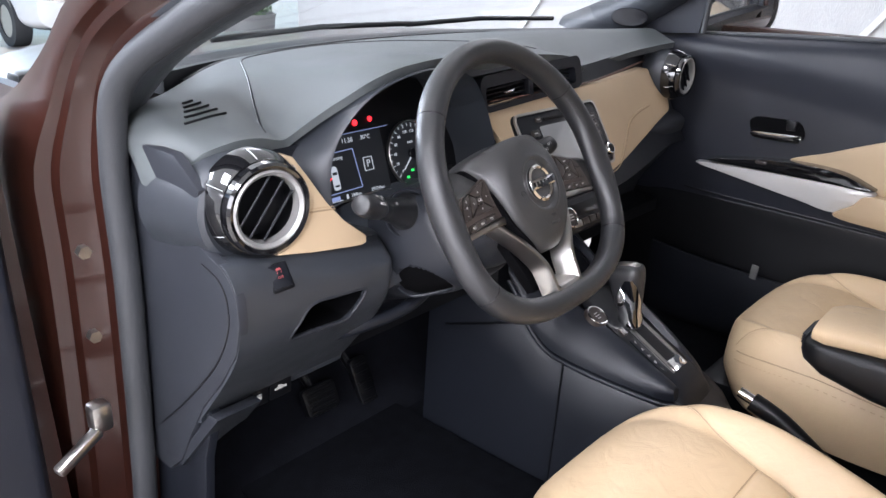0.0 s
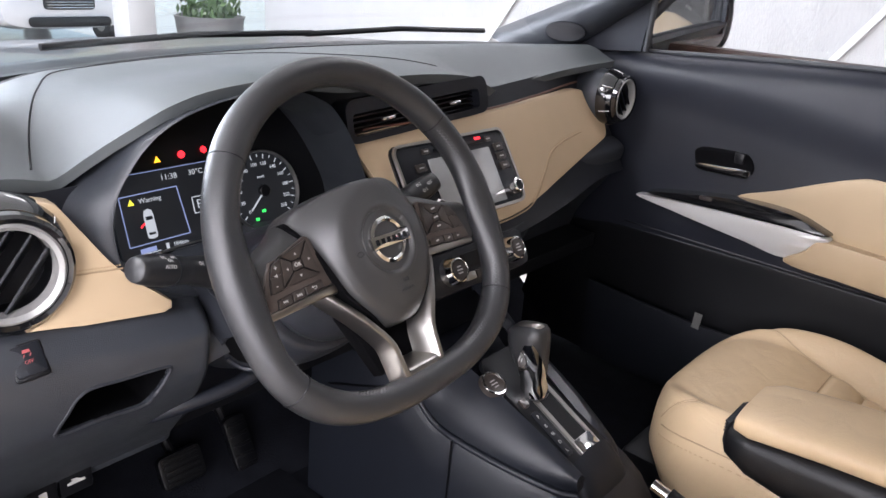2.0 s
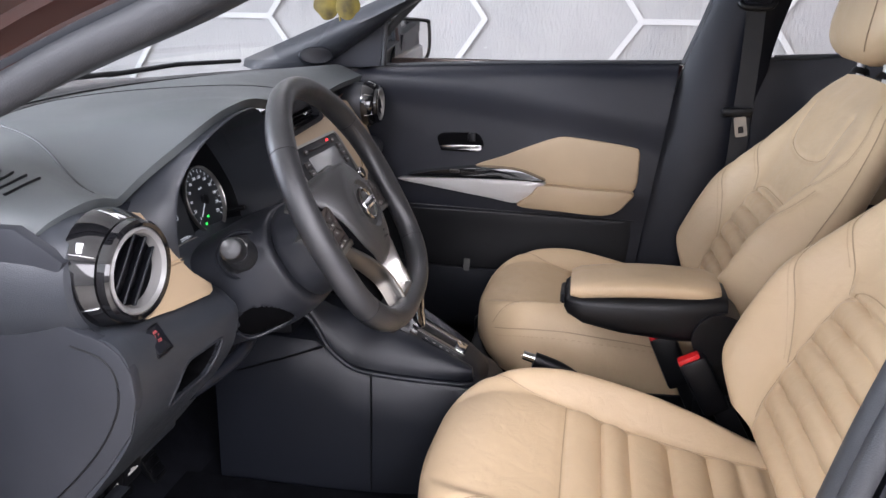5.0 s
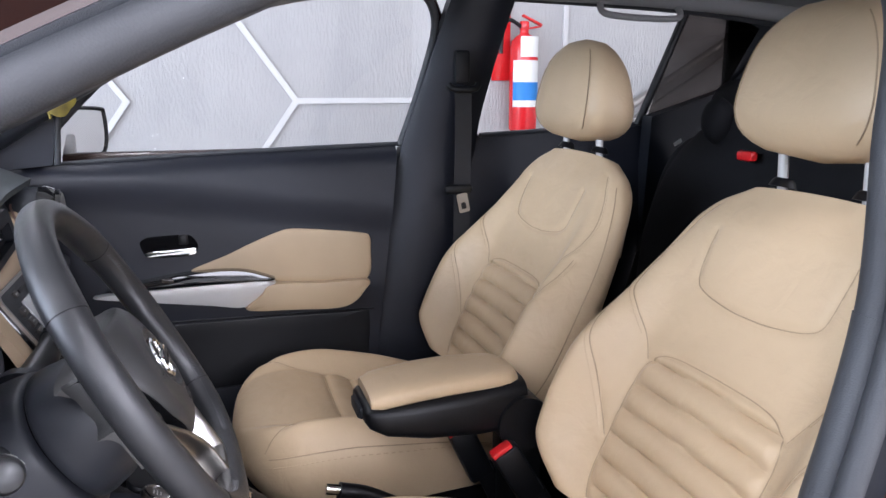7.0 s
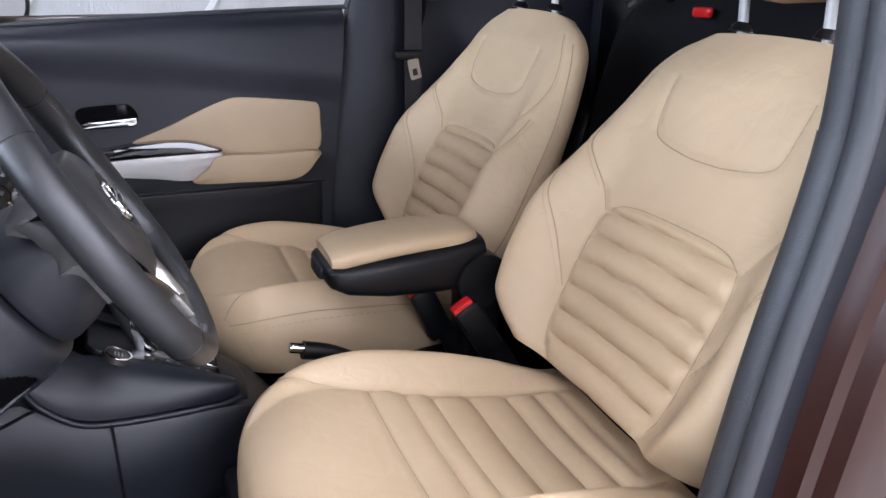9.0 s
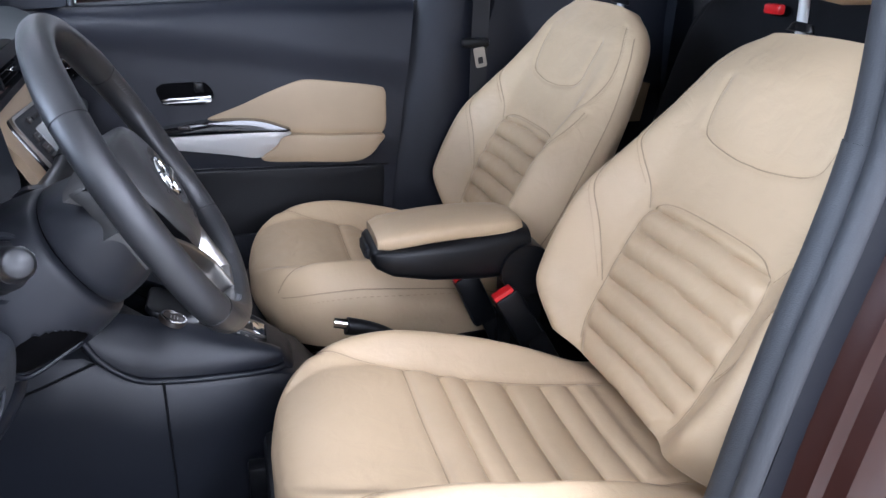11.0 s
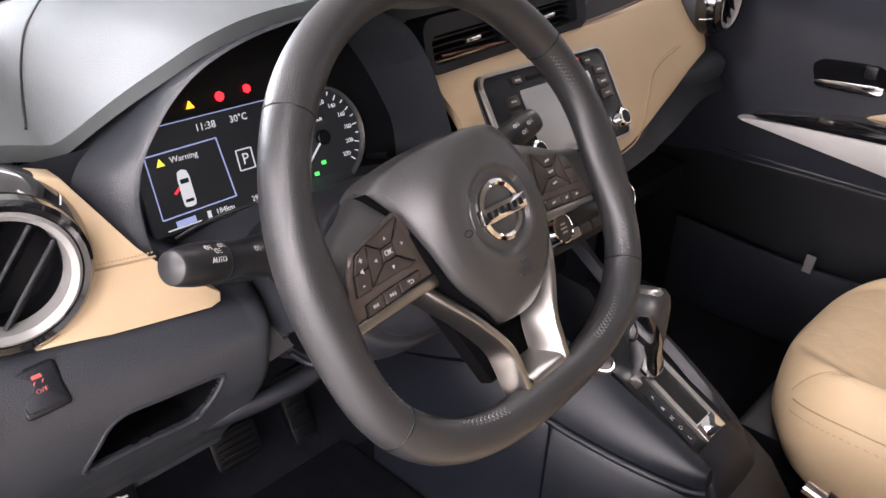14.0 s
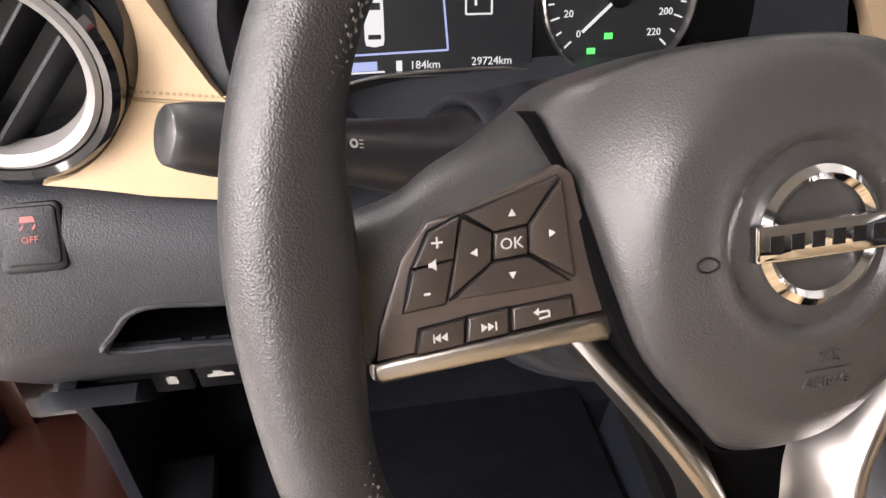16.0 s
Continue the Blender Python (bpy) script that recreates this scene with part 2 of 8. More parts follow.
def box(bm, c, s, bevel=0.0, rot=None, seg=2, m=None):
    """A bevelled box centred at c with full sizes s; rot: matrix."""
    r = bmesh.ops.create_cube(bm, size=1)
    vs = r["verts"]
    bmesh.ops.scale(bm, vec=s, verts=vs)
    if bevel:
        es = list({e for v in vs for e in v.link_edges})
        out = bmesh.ops.bevel(bm, geom=es, offset=min(bevel, min(s) * 0.49), segments=seg, profile=0.5, affect="EDGES")
        vs = list({v for f in out["faces"] for v in f.verts} | {v for v in vs if v.is_valid})
    t = Matrix.Translation(c) @ (rot.to_4x4() if rot is not None else Matrix.Identity(4))
    bmesh.ops.transform(bm, matrix=(m @ t) if m is not None else t, verts=vs)
    return vs


def loft(bm, rings, closed=True, caps=True):
    """Skins a row of rings of equally many points."""
    rows = [[bm.verts.new(p) for p in ring] for ring in rings]
    n = len(rows[0])
    for a, b in zip(rows, rows[1:]):
        for i in range(n if closed else n - 1):
            j = (i + 1) % n
            bm.faces.new((a[i], a[j], b[j], b[i]))
    if caps and closed:
        bm.faces.new(rows[0][::-1])
        bm.faces.new(rows[-1])
    return rows


def sheet(bm, fn, nu, nv):
    """A surface patch: fn(u, v) with u, v from 0 to 1."""
    rows = [[bm.verts.new(fn(i / nu, j / nv)) for j in range(nv + 1)] for i in range(nu + 1)]
    for i in range(nu):
        for j in range(nv):
            bm.faces.new((rows[i][j], rows[i + 1][j], rows[i + 1][j + 1], rows[i][j + 1]))
    return rows


def smooth_line(pts, n=8, closed=False):
    """Catmull-Rom through the points."""
    pts = [Vector(p) for p in pts]
    out, k = [], len(pts)
    rng = k if closed else k - 1
    for i in range(rng):
        if closed:
            a, b, c, d = pts[(i - 1) % k], pts[i], pts[(i + 1) % k], pts[(i + 2) % k]
        else:
            b, c = pts[i], pts[i + 1]
            a, d = pts[max(i - 1, 0)], pts[min(i + 2, k - 1)]
        for s in range(n):
            t = s / n
            out.append(0.5 * ((2 * b) + (c - a) * t + (2 * a - 5 * b + 4 * c - d) * t * t + (3 * b - a - 3 * c + d) * t ** 3))
    if not closed:
        out.append(pts[-1])
    return out


def sweep(bm, pts, r, closed=False, sides=10, up=(0, 0, 1), flat=1.0, caps=True):
    """A tube along points; r: radius or function of 0..1; flat: squash across the up direction."""
    pts = [Vector(p) for p in pts]
    k = len(pts)
    rings = []
    for i, p in enumerate(pts):
        a, b = (pts[(i - 1) % k], pts[(i + 1) % k]) if closed else (pts[max(i - 1, 0)], pts[min(i + 1, k - 1)])
        d = (b - a).normalized()
        s = d.cross(Vector(up))
        if s.length < 1e-4:
            s = d.cross(Vector((0.3, 1, 0.2)))
        s.normalize()
        w = s.cross(d).normalized()
        rr = r(i / max(k - 1, 1)) if callable(r) else r
        rings.append([p + s * (rr * math.cos(2 * math.pi * j / sides)) + w * (rr * flat * math.sin(2 * math.pi * j / sides)) for j in range(sides)])
    if closed:
        rows = [[bm.verts.new(q) for q in ring] for ring in rings]
        for i in range(k):
            a, b = rows[i], rows[(i + 1) % k]
            for j in range(sides):
                bm.faces.new((a[j], a[(j + 1) % sides], b[(j + 1) % sides], b[j]))
    else:
        loft(bm, rings, True, caps)


def prism(bm, poly, frame_m, depth, bevel=0.0, seg=2):
    """A plate: the 2D outline in the frame's x and y, from its z = 0 to z = depth, edges bevelled."""
    vs = [bm.verts.new((x, y, 0)) for x, y in poly]
    f = bm.faces.new(vs)
    ex = bmesh.ops.extrude_face_region(bm, geom=[f])
    top = [v for v in ex["geom"] if isinstance(v, bmesh.types.BMVert)]
    bmesh.ops.translate(bm, vec=(0, 0, depth), verts=top)
    allv = vs + top
    if bevel:
        tf = [g for g in ex["geom"] if isinstance(g, bmesh.types.BMFace)]
        es = list({e for q in tf for e in q.edges})
        out = bmesh.ops.bevel(bm, geom=es, offset=bevel, segments=seg, profile=0.5, affect="EDGES")
        allv = list({v for v in vs if v.is_valid} | {v for v in top if v.is_valid} | {v for q in out["faces"] for v in q.verts})
    bmesh.ops.transform(bm, matrix=frame_m, verts=allv)
    return allv


def axes(origin, x, y):
    """A frame at origin with the given x direction and a y near the given one."""
    x = Vector(x).normalized()
    z = x.cross(Vector(y)).normalized()
    y = z.cross(x)
    m = Matrix((x, y, z)).transposed().to_4x4()
    return Matrix.Translation(origin) @ m


def ring(c, ex, ey, rx, ry, n=24, p=2.0, a0=0.0):
    """Points of a (super)ellipse round c in the directions ex, ey."""
    c, ex, ey = Vector(c), Vector(ex), Vector(ey)
    out = []
    for i in range(n):
        a = a0 + 2 * math.pi * i / n
        ca, sa = math.cos(a), math.sin(a)
        out.append(c + ex * (rx * math.copysign(abs(ca) ** (2 / p), ca)) + ey * (ry * math.copysign(abs(sa) ** (2 / p), sa)))
    return out


def disc(bm, m, r, h, n=32, bevel=0.0, r2=None):
    """A round boss: radius r, from the frame's z = 0 to h."""
    r2 = r if r2 is None else r2
    prof = [(0, r), (h - bevel, r2)] + ([(h, r2 - bevel)] if bevel else [])
    loft(bm, [[m @ Vector((q * math.cos(2 * math.pi * i / n), q * math.sin(2 * math.pi * i / n), z)) for i in range(n)] for z, q in prof])


def lathe(bm, m, prof, n=40, closed_profile=False):
    """Turns a profile of (radius, height) round the frame's z."""
    rings = [[m @ Vector((q * math.cos(2 * math.pi * i / n), q * math.sin(2 * math.pi * i / n), z)) for i in range(n)] for q, z in prof]
    if closed_profile:
        rings.append(rings[0])
    loft(bm, rings, True, False)
    if closed_profile:
        bmesh.ops.remove_doubles(bm, verts=bm.verts[:], dist=1e-6)


def plate_with_hole(bm, outer, inner, m, depth):
    """A flat frame between two outlines of equally many points, with thickness."""
    n = len(outer)
    loops = []
    for pts, z in ((outer, 0), (inner, 0), (inner, depth), (outer, depth)):
        loops.append([bm.verts.new(m @ Vector((x, y, z))) for x, y in pts])
    for a, b in zip(loops, loops[1:] + loops[:1]):
        for i in range(n):
            j = (i + 1) % n
            bm.faces.new((a[i], a[j], b[j], b[i]))


def lettering(name, text, size, m, material, parent, depth=0.0002, align="CENTER"):
    """Raised print in the built-in face, turned into a mesh."""
    cu = bpy.data.curves.new(name, "FONT")
    cu.body, cu.size, cu.extrude, cu.align_x, cu.align_y = text, size, depth, align, "CENTER"
    cu.resolution_u = 2
    tmp = bpy.data.objects.new(name, cu)
    me = bpy.data.meshes.new_from_object(tmp)
    bpy.data.objects.remove(tmp)
    me.transform(m)
    me.materials.clear()
    me.materials.append(material)
    ob = new(name, me)
    ob.parent = parent
    ob.matrix_parent_inverse = Matrix.Translation(-top_of(parent).location) if parent.parent is None else Matrix.Identity(4)
    return ob


def interp(table, x):
    """Smooth interpolation in rows (x, value...)."""
    one = len(table[0]) == 2
    if x <= table[0][0]:
        return table[0][1] if one else table[0][1:]
    if x >= table[-1][0]:
        return table[-1][1] if one else table[-1][1:]
    k = next(i for i in range(len(table) - 1) if x <= table[i + 1][0])
    a, b = table[k], table[k + 1]
    h = b[0] - a[0]
    t = (x - a[0]) / h
    out = []
    for j in range(1, len(a)):
        ma = (b[j] - table[k - 1][j]) / (b[0] - table[k - 1][0]) if k > 0 else (b[j] - a[j]) / h
        mb = (table[k + 2][j] - a[j]) / (table[k + 2][0] - a[0]) if k + 2 < len(table) else (b[j] - a[j]) / h
        out.append((2 * t ** 3 - 3 * t * t + 1) * a[j] + (t ** 3 - 2 * t * t + t) * h * ma + (3 * t * t - 2 * t ** 3) * b[j] + (t ** 3 - t * t) * h * mb)
    return out[0] if one else tuple(out)


def at(m, x, y, z=0.0):
    return m @ Matrix.Translation((x, y, z))


def bar(m, x0, y0, x1, y1, w, z, mat_, parent, name="print", h=0.0006):
    bm = B()
    d = math.hypot(x1 - x0, y1 - y0)
    box(bm, (0, 0, 0), (d, w, h), m=m @ Matrix.Translation(((x0 + x1) / 2, (y0 + y1) / 2, z)) @ Matrix.Rotation(math.atan2(y1 - y0, x1 - x0), 4, "Z"))
    return part(name, bm, mat_, parent)


def rounded(w, h, r, n=5, cx=0.0, cy=0.0):
    out = []
    for qx, qy, a0 in ((1, 1, 0), (-1, 1, 90), (-1, -1, 180), (1, -1, 270)):
        for i in range(n + 1):
            a = radians(a0 + 90 * i / n)
            out.append((cx + qx * (w / 2 - r) + r * math.cos(a), cy + qy * (h / 2 - r) + r * math.sin(a)))
    return out



# ---- the showroom ----
def wall_box(name, c, s, material, label):
    bm = B()
    box(bm, c, s, 0.004)
    return solid(name, bm, material, label, "wall", kind="structure")


floor_bm = B()
box(floor_bm, (0, 4, -0.06), (60, 60, 0.1))
solid("ground", floor_bm, FLOOR_TILE, "pale polished showroom and forecourt floor", "floor", kind="structure")
wall_right = wall_box("wall_east", (3.34, -0.88, 1.7), (0.2, 12.44, 3.4), WALL, "light grey combed plaster wall with white hexagon strips")
wall_box("wall_south", (-0.6, -7.1, 1.7), (8.2, 0.2, 3.4), WALL_PLAIN, "plain light grey showroom wall")
wall_box("wall_west", (-4.8, -1.0, 1.7), (0.2, 12, 3.4), WALL_PLAIN, "plain light grey showroom wall")
bm = B()
box(bm, (-0.7, -0.35, 3.3), (8.3, 13.6, 0.2), 0.004)
solid("ceiling", bm, CEILING, "flat white showroom ceiling", "ceiling", kind="structure")
wall_box("pillar_front", (2.56, 6.4, 1.7), (0.26, 0.3, 3.4), WALL_PLAIN, "white square pillar of the glazed showroom front")
wall_box("wall_north", (-0.7, 6.4, 3.05), (8.2, 0.3, 0.7), WALL_PLAIN, "white lintel over the open showroom front")

# white strips in hexagons on the grey wall
HEX_A, HEX_S = (-0.53, 1.222), 0.62


STRIPS = []


def strip(a, b, w=0.032):
    bm = B()
    STRIPS.append(1)
    dep = 3.228 - 0.0007 * len(STRIPS)
    a, b = Vector((dep, *a)), Vector((dep, *b))
    d = (b - a).normalized()
    a, b = a - d * w * 0.28, b + d * w * 0.28
    s = Vector((1, 0, 0)).cross(d) * w / 2
    pts = [a + s, b + s, b - s, a - s]
    lo = [bm.verts.new(p + Vector((0.012, 0, 0))) for p in pts]
    hi = [bm.verts.new(p - Vector((0.004, 0, 0))) for p in pts]
    bm.faces.new(lo), bm.faces.new(hi[::-1])
    for i in range(4):
        bm.faces.new((lo[i], lo[(i + 1) % 4], hi[(i + 1) % 4], hi[i]))
    return part("strip", bm, WHITE_STRIP, wall_right)


ya, za = HEX_A
DX, DZ = 0.405, 0.575
strip((ya, za), (ya - 0.72, za))
strip((ya, za), (ya + DX, za + DZ))
strip((ya, za), (ya + DX, za - DZ))
strip((ya + DX, za + DZ), (ya + DX + 0.62, za + DZ))
yc = 0.385
strip((yc, za), (yc + DX, za + DZ))
strip((yc, za), (yc + DX, za - DZ))
strip((yc + DX, za - DZ), (yc + DX + 0.7, za - DZ))
strip((yc + DX, za + DZ), (yc + DX + 0.7, za + DZ))
yg, yf = 1.765, 2.48
strip((yg, za), (yf, za))
strip((yg, za), (yg - DX, za - DZ))
strip((yf, za), (yf + DX, za - DZ))
strip((yg, za), (yg - DX, za + DZ))
strip((yf, za), (yf + DX, za + DZ))
strip((ya - 0.72, za), (ya - 0.72 - DX, za - DZ))
strip((ya - 0.72, za), (ya - 0.72 - DX, za + DZ))
bm = B()
box(bm, (3.232, -2.24, 1.75), (0.02, 0.035, 0.9), 0.003)
part("conduit", bm, WALL_PLAIN, wall_right)
rail = thing("stair_handrail", (3.1, -2.7, 1.18), "grey metal stair handrail fixed to the wall", "handrail")
for k, (dz, r_) in enumerate(((0.0, 0.028), (-0.10, 0.016))):
    bm = B()
    sweep(bm, [(3.14, -2.55, 1.10 + dz), (3.14, -3.9, 1.90 + dz)], r_, sides=12)
    part("rail", bm, SILVER, rail)
for k in range(3):
    bm = B()
    sweep(bm, [(3.14, -2.8 - 0.45 * k, 1.22 + 0.2667 * k), (3.25, -2.8 - 0.45 * k, 1.20 + 0.2667 * k)], 0.012, sides=8)
    part("bracket", bm, SILVER, rail)
ext = thing("fire_extinguisher", (3.145, -1.92, 1.03), "red carbon dioxide fire extinguisher hung on the wall", "fire extinguisher")
bm = B()
em = Matrix.Translation((3.145, -1.92, 1.03))
lathe(bm, em, [(0.0, 0.0), (0.075, 0.0), (0.086, 0.012), (0.088, 0.05), (0.088, 0.50), (0.078, 0.545), (0.05, 0.575), (0.028, 0.59), (0.026, 0.61), (0.0, 0.61)], 40)
part("cylinder", bm, RED, ext)
bm = B()
box(bm, (3.145, -1.92, 1.665), (0.045, 0.05, 0.06), 0.008)
part("valve", bm, RED, ext)
bm = B()
box(bm, (3.145, -1.97, 1.70), (0.03, 0.14, 0.014), 0.004, Euler((radians(24), 0, 0)).to_matrix())
box(bm, (3.145, -1.97, 1.655), (0.026, 0.12, 0.012), 0.004, Euler((radians(-10), 0, 0)).to_matrix())
part("handle", bm, RED_PLASTIC, ext, "red squeeze handle")
bm = B()
sweep(bm, smooth_line([(3.145, -1.90, 1.66), (3.145, -1.82, 1.70), (3.145, -1.78, 1.64), (3.15, -1.77, 1.5)], 8), 0.012, sides=10)
part("hose", bm, BLACK, ext, "short black hose")
for z0, z1, mat_, nm in ((1.18, 1.46, LABEL_WHITE, "label"), (1.22, 1.33, LABEL_BLUE, "label"), (1.48, 1.60, LABEL_WHITE, "label")):
    bm = B()
    rr = 0.0892 if mat_ is LABEL_WHITE else 0.0898
    a0, a1 = (math.pi * 0.62, math.pi * 1.38) if z0 < 1.4 else (math.pi * 0.8, math.pi * 1.3)
    sheet(bm, lambda u, v: Vector((3.145 + rr * math.cos(a0 + (a1 - a0) * u), -1.92 + rr * math.sin(a0 + (a1 - a0) * u), z0 + (z1 - z0) * v)), 16, 1)
    part(nm, bm, mat_, ext, "blue printed band" if mat_ is LABEL_BLUE else "white printed label")
bm = B()
box(bm, (3.225, -1.80, 1.62), (0.012, 0.12, 0.56), 0.003)
solid("extinguisher_sign", bm, RED, "flat red fire sign board on the wall", "sign")

# ---- forecourt beyond the glazed front ----
pot = thing("planter", (3.31, 6.35, -0.01), "tall grey planter with a low green shrub", "planter")
bm = B()
lathe(bm, Matrix.Translation((3.31, 6.35, -0.01)), [(0.0, 0.0), (0.26, 0.0), (0.33, 0.63), (0.345, 0.66), (0.32, 0.66), (0.30, 0.60), (0.0, 0.60)], 40)
part("pot", bm, shader("grey_pot", (0.16, 0.16, 0.16), 0.6, grain=60, relief=0.2, vary=0.1), pot)
random.seed(5)
bm = B()
for i in range(420):
    a, r, z = random.random() * 6.283, 0.30 * math.sqrt(random.random()), 0.62 + random.random() * 0.26
    m = Matrix.Translation((3.31 + r * math.cos(a), 6.35 + r * math.sin(a), z - 0.01)) @ Euler((random.random() * 3, random.random() * 3, random.random() * 6)).to_matrix().to_4x4()
    vs = [bm.verts.new(m @ Vector(p)) for p in ((-0.05, 0, 0), (0, 0.018, 0.005), (0.05, 0, 0), (0, -0.018, 0.005))]
    bm.faces.new(vs)
part("shrub", bm, shader("shrub_leaf", (0.06, 0.12, 0.03), 0.5, vary=0.3, vary_scale=20), pot, "green shrub leaves")


def parked_car(x, y, z):
    """A white hatchback facing the showroom."""
    car = thing("parked_car", (x, y, z), "white parked hatchback facing the showroom", "car")
    bm = B()
    rings = []
    for dy, w, zb, zt in ((0.0, 0.62, 0.35, 0.66), (0.06, 0.76, 0.24, 0.74), (0.30, 0.86, 0.20, 0.82), (0.9, 0.88, 0.20, 0.94), (1.1, 0.88, 0.20, 0.97), (2.6, 0.88, 0.20, 0.99), (3.5, 0.87, 0.22, 0.98), (3.9, 0.80, 0.30, 0.92)):
        rings.append(ring((x, y + dy, z + (zb + zt) / 2), (1, 0, 0), (0, 0, 1), w, (zt - zb) / 2, 32, 4))
    loft(bm, rings)
    part("body", bm, WHITE_PAINT, car, "white body", 40)
    bm = B()
    rings = []
    for dy, w, zt in ((0.95, 0.76, 0.95), (1.6, 0.64, 1.40), (2.2, 0.62, 1.47), (3.2, 0.60, 1.42), (3.75, 0.66, 0.98)):
        rings.append(ring((x, y + dy, z + 0.9), (1, 0, 0), (0, 0, 1), w, zt - 0.9 + 0.05, 28, 4))
    loft(bm, rings)
    part("cabin", bm, PIANO, car, "dark glazed cabin", 40)
    bm = B()
    rings = []
    for dy, w in ((1.55, 0.60), (2.2, 0.60), (3.25, 0.57)):
        rings.append(ring((x, y + dy, z + 1.43), (1, 0, 0), (0, 0, 1), w, 0.06, 28, 3))
    loft(bm, rings)
    part("roof", bm, WHITE_PAINT, car)
    bm = B()
    prism(bm, rounded(0.62, 0.15, 0.05), axes((x, y - 0.005, z + 0.54), (1, 0, 0), (0, 0, 1)), 0.03, 0.01)
    gr = part("grille", bm, BLACK, car, "black front grille")
    for k in range(4):
        bm = B()
        box(bm, (x, y - 0.04, z + 0.49 + 0.033 * k), (0.56, 0.012, 0.010), 0.003)
        part("grille_bar", bm, CHROME, gr)
    bm = B()
    prism(bm, rounded(1.0, 0.12, 0.05), axes((x, y + 0.0, z + 0.32), (1, 0, 0), (0, 0, 1)), 0.04, 0.01)
    part("lower_intake", bm, BLACK, car)
    for sg in (-1, 1):
        bm = B()
        prism(bm, [(-0.14, -0.05), (0.13, -0.02), (0.17, 0.08), (0.0, 0.06), (-0.14, 0.02)] if sg > 0 else [(0.14, -0.05), (0.14, 0.02), (0.0, 0.06), (-0.17, 0.08), (-0.13, -0.02)], axes((x + sg * 0.56, y + 0.04, z + 0.62), (1, 0.28 * sg, 0), (0, 0, 1)), 0.05, 0.01)
        part("headlight", bm, CHROME, car, "clear headlight")
        for dy in (0.75, 3.2):
            w_ = B()
            m = axes((x + sg * 0.80, y + dy, z), (0, 1, 0), (0, 0, 1)) @ Matrix.Translation((0, 0.31, 0))
            lathe(w_, m, [(0.20, -0.1), (0.31, -0.1), (0.315, 0.0), (0.31, 0.1), (0.20, 0.1)], 36, True)
            ty = part("wheel", w_, RUBBER, car, "black tyre")
            w_ = B()
            lathe(w_, m, [(0.0, 0.085), (0.06, 0.095), (0.19, 0.075), (0.205, 0.09), (0.205, -0.09), (0.0, -0.09)], 30)
            part("rim", w_, SILVER, ty)
    return car


parked_car(3.25, 9.4, -0.01)

# ---- front seats ----
def smoothstep(a, b, x):
    t = max(0.0, min(1.0, (x - a) / (b - a)))
    return t * t * (3 - 2 * t)


def bell(x, c, w):
    return math.exp(-((x - c) / w) ** 2)


BACK_W = [(0, 0.230), (0.08, 0.280), (0.20, 0.308), (0.35, 0.312), (0.50, 0.300), (0.65, 0.281), (0.78, 0.256), (0.88, 0.230), (0.95, 0.198), (1.0, 0.142)]
BACK_U, BACK_N = Vector((0, -0.452, 0.892)), Vector((0, 0.892, 0.452))
BACK_L = 0.615


BACK_SEAMS = [
    [(0.03, 0.545), (0.20, 0.50), (0.36, 0.50), (0.43, 0.485), (0.468, 0.42), (0.483, 0.31), (0.487, 0.16), (0.488, 0.0)],
    [(0.445, 0.50), (0.50, 0.58), (0.56, 0.70), (0.63, 0.83), (0.74, 0.88), (0.93, 0.83)],
    [(0.20, 0.52), (0.27, 0.60), (0.36, 0.69), (0.44, 0.79), (0.52, 0.85), (0.60, 0.87)],
    [(0.85, 0.56), (0.78, 0.52), (0.70, 0.46), (0.672, 0.36), (0.655, 0.14), (0.653, 0.0)],
]
CUSH_SEAMS = [
    [(0.03, 0.62), (0.35, 0.62), (0.62, 0.60), (0.76, 0.66), (0.86, 0.80), (0.91, 0.93)],
    [(0.03, 0.930), (0.40, 0.935), (0.75, 0.94), (0.90, 0.95)],
    [(0.632, 0.60), (0.634, 0.0)],
    [(0.338, 0.62), (0.338, 0.0)],
]


def seam_dist(lines, s, q, L, w):
    """Metres from a place on the cover to the nearest seam."""
    best, aq = 1.0, abs(q)
    for line in lines:
        for (s0, q0), (s1, q1) in zip(line, line[1:]):
            ax_, ay_, bx_, by_ = s0 * L, q0 * w, s1 * L, q1 * w
            px, py = s * L - ax_, aq * w - ay_
            dx_, dy_ = bx_ - ax_, by_ - ay_
            t = max(0.0, min(1.0, (px * dx_ + py * dy_) / (dx_ * dx_ + dy_ * dy_ + 1e-12)))
            d = math.hypot(px - t * dx_, py - t * dy_)
            if d < best:
                best = d
    return best


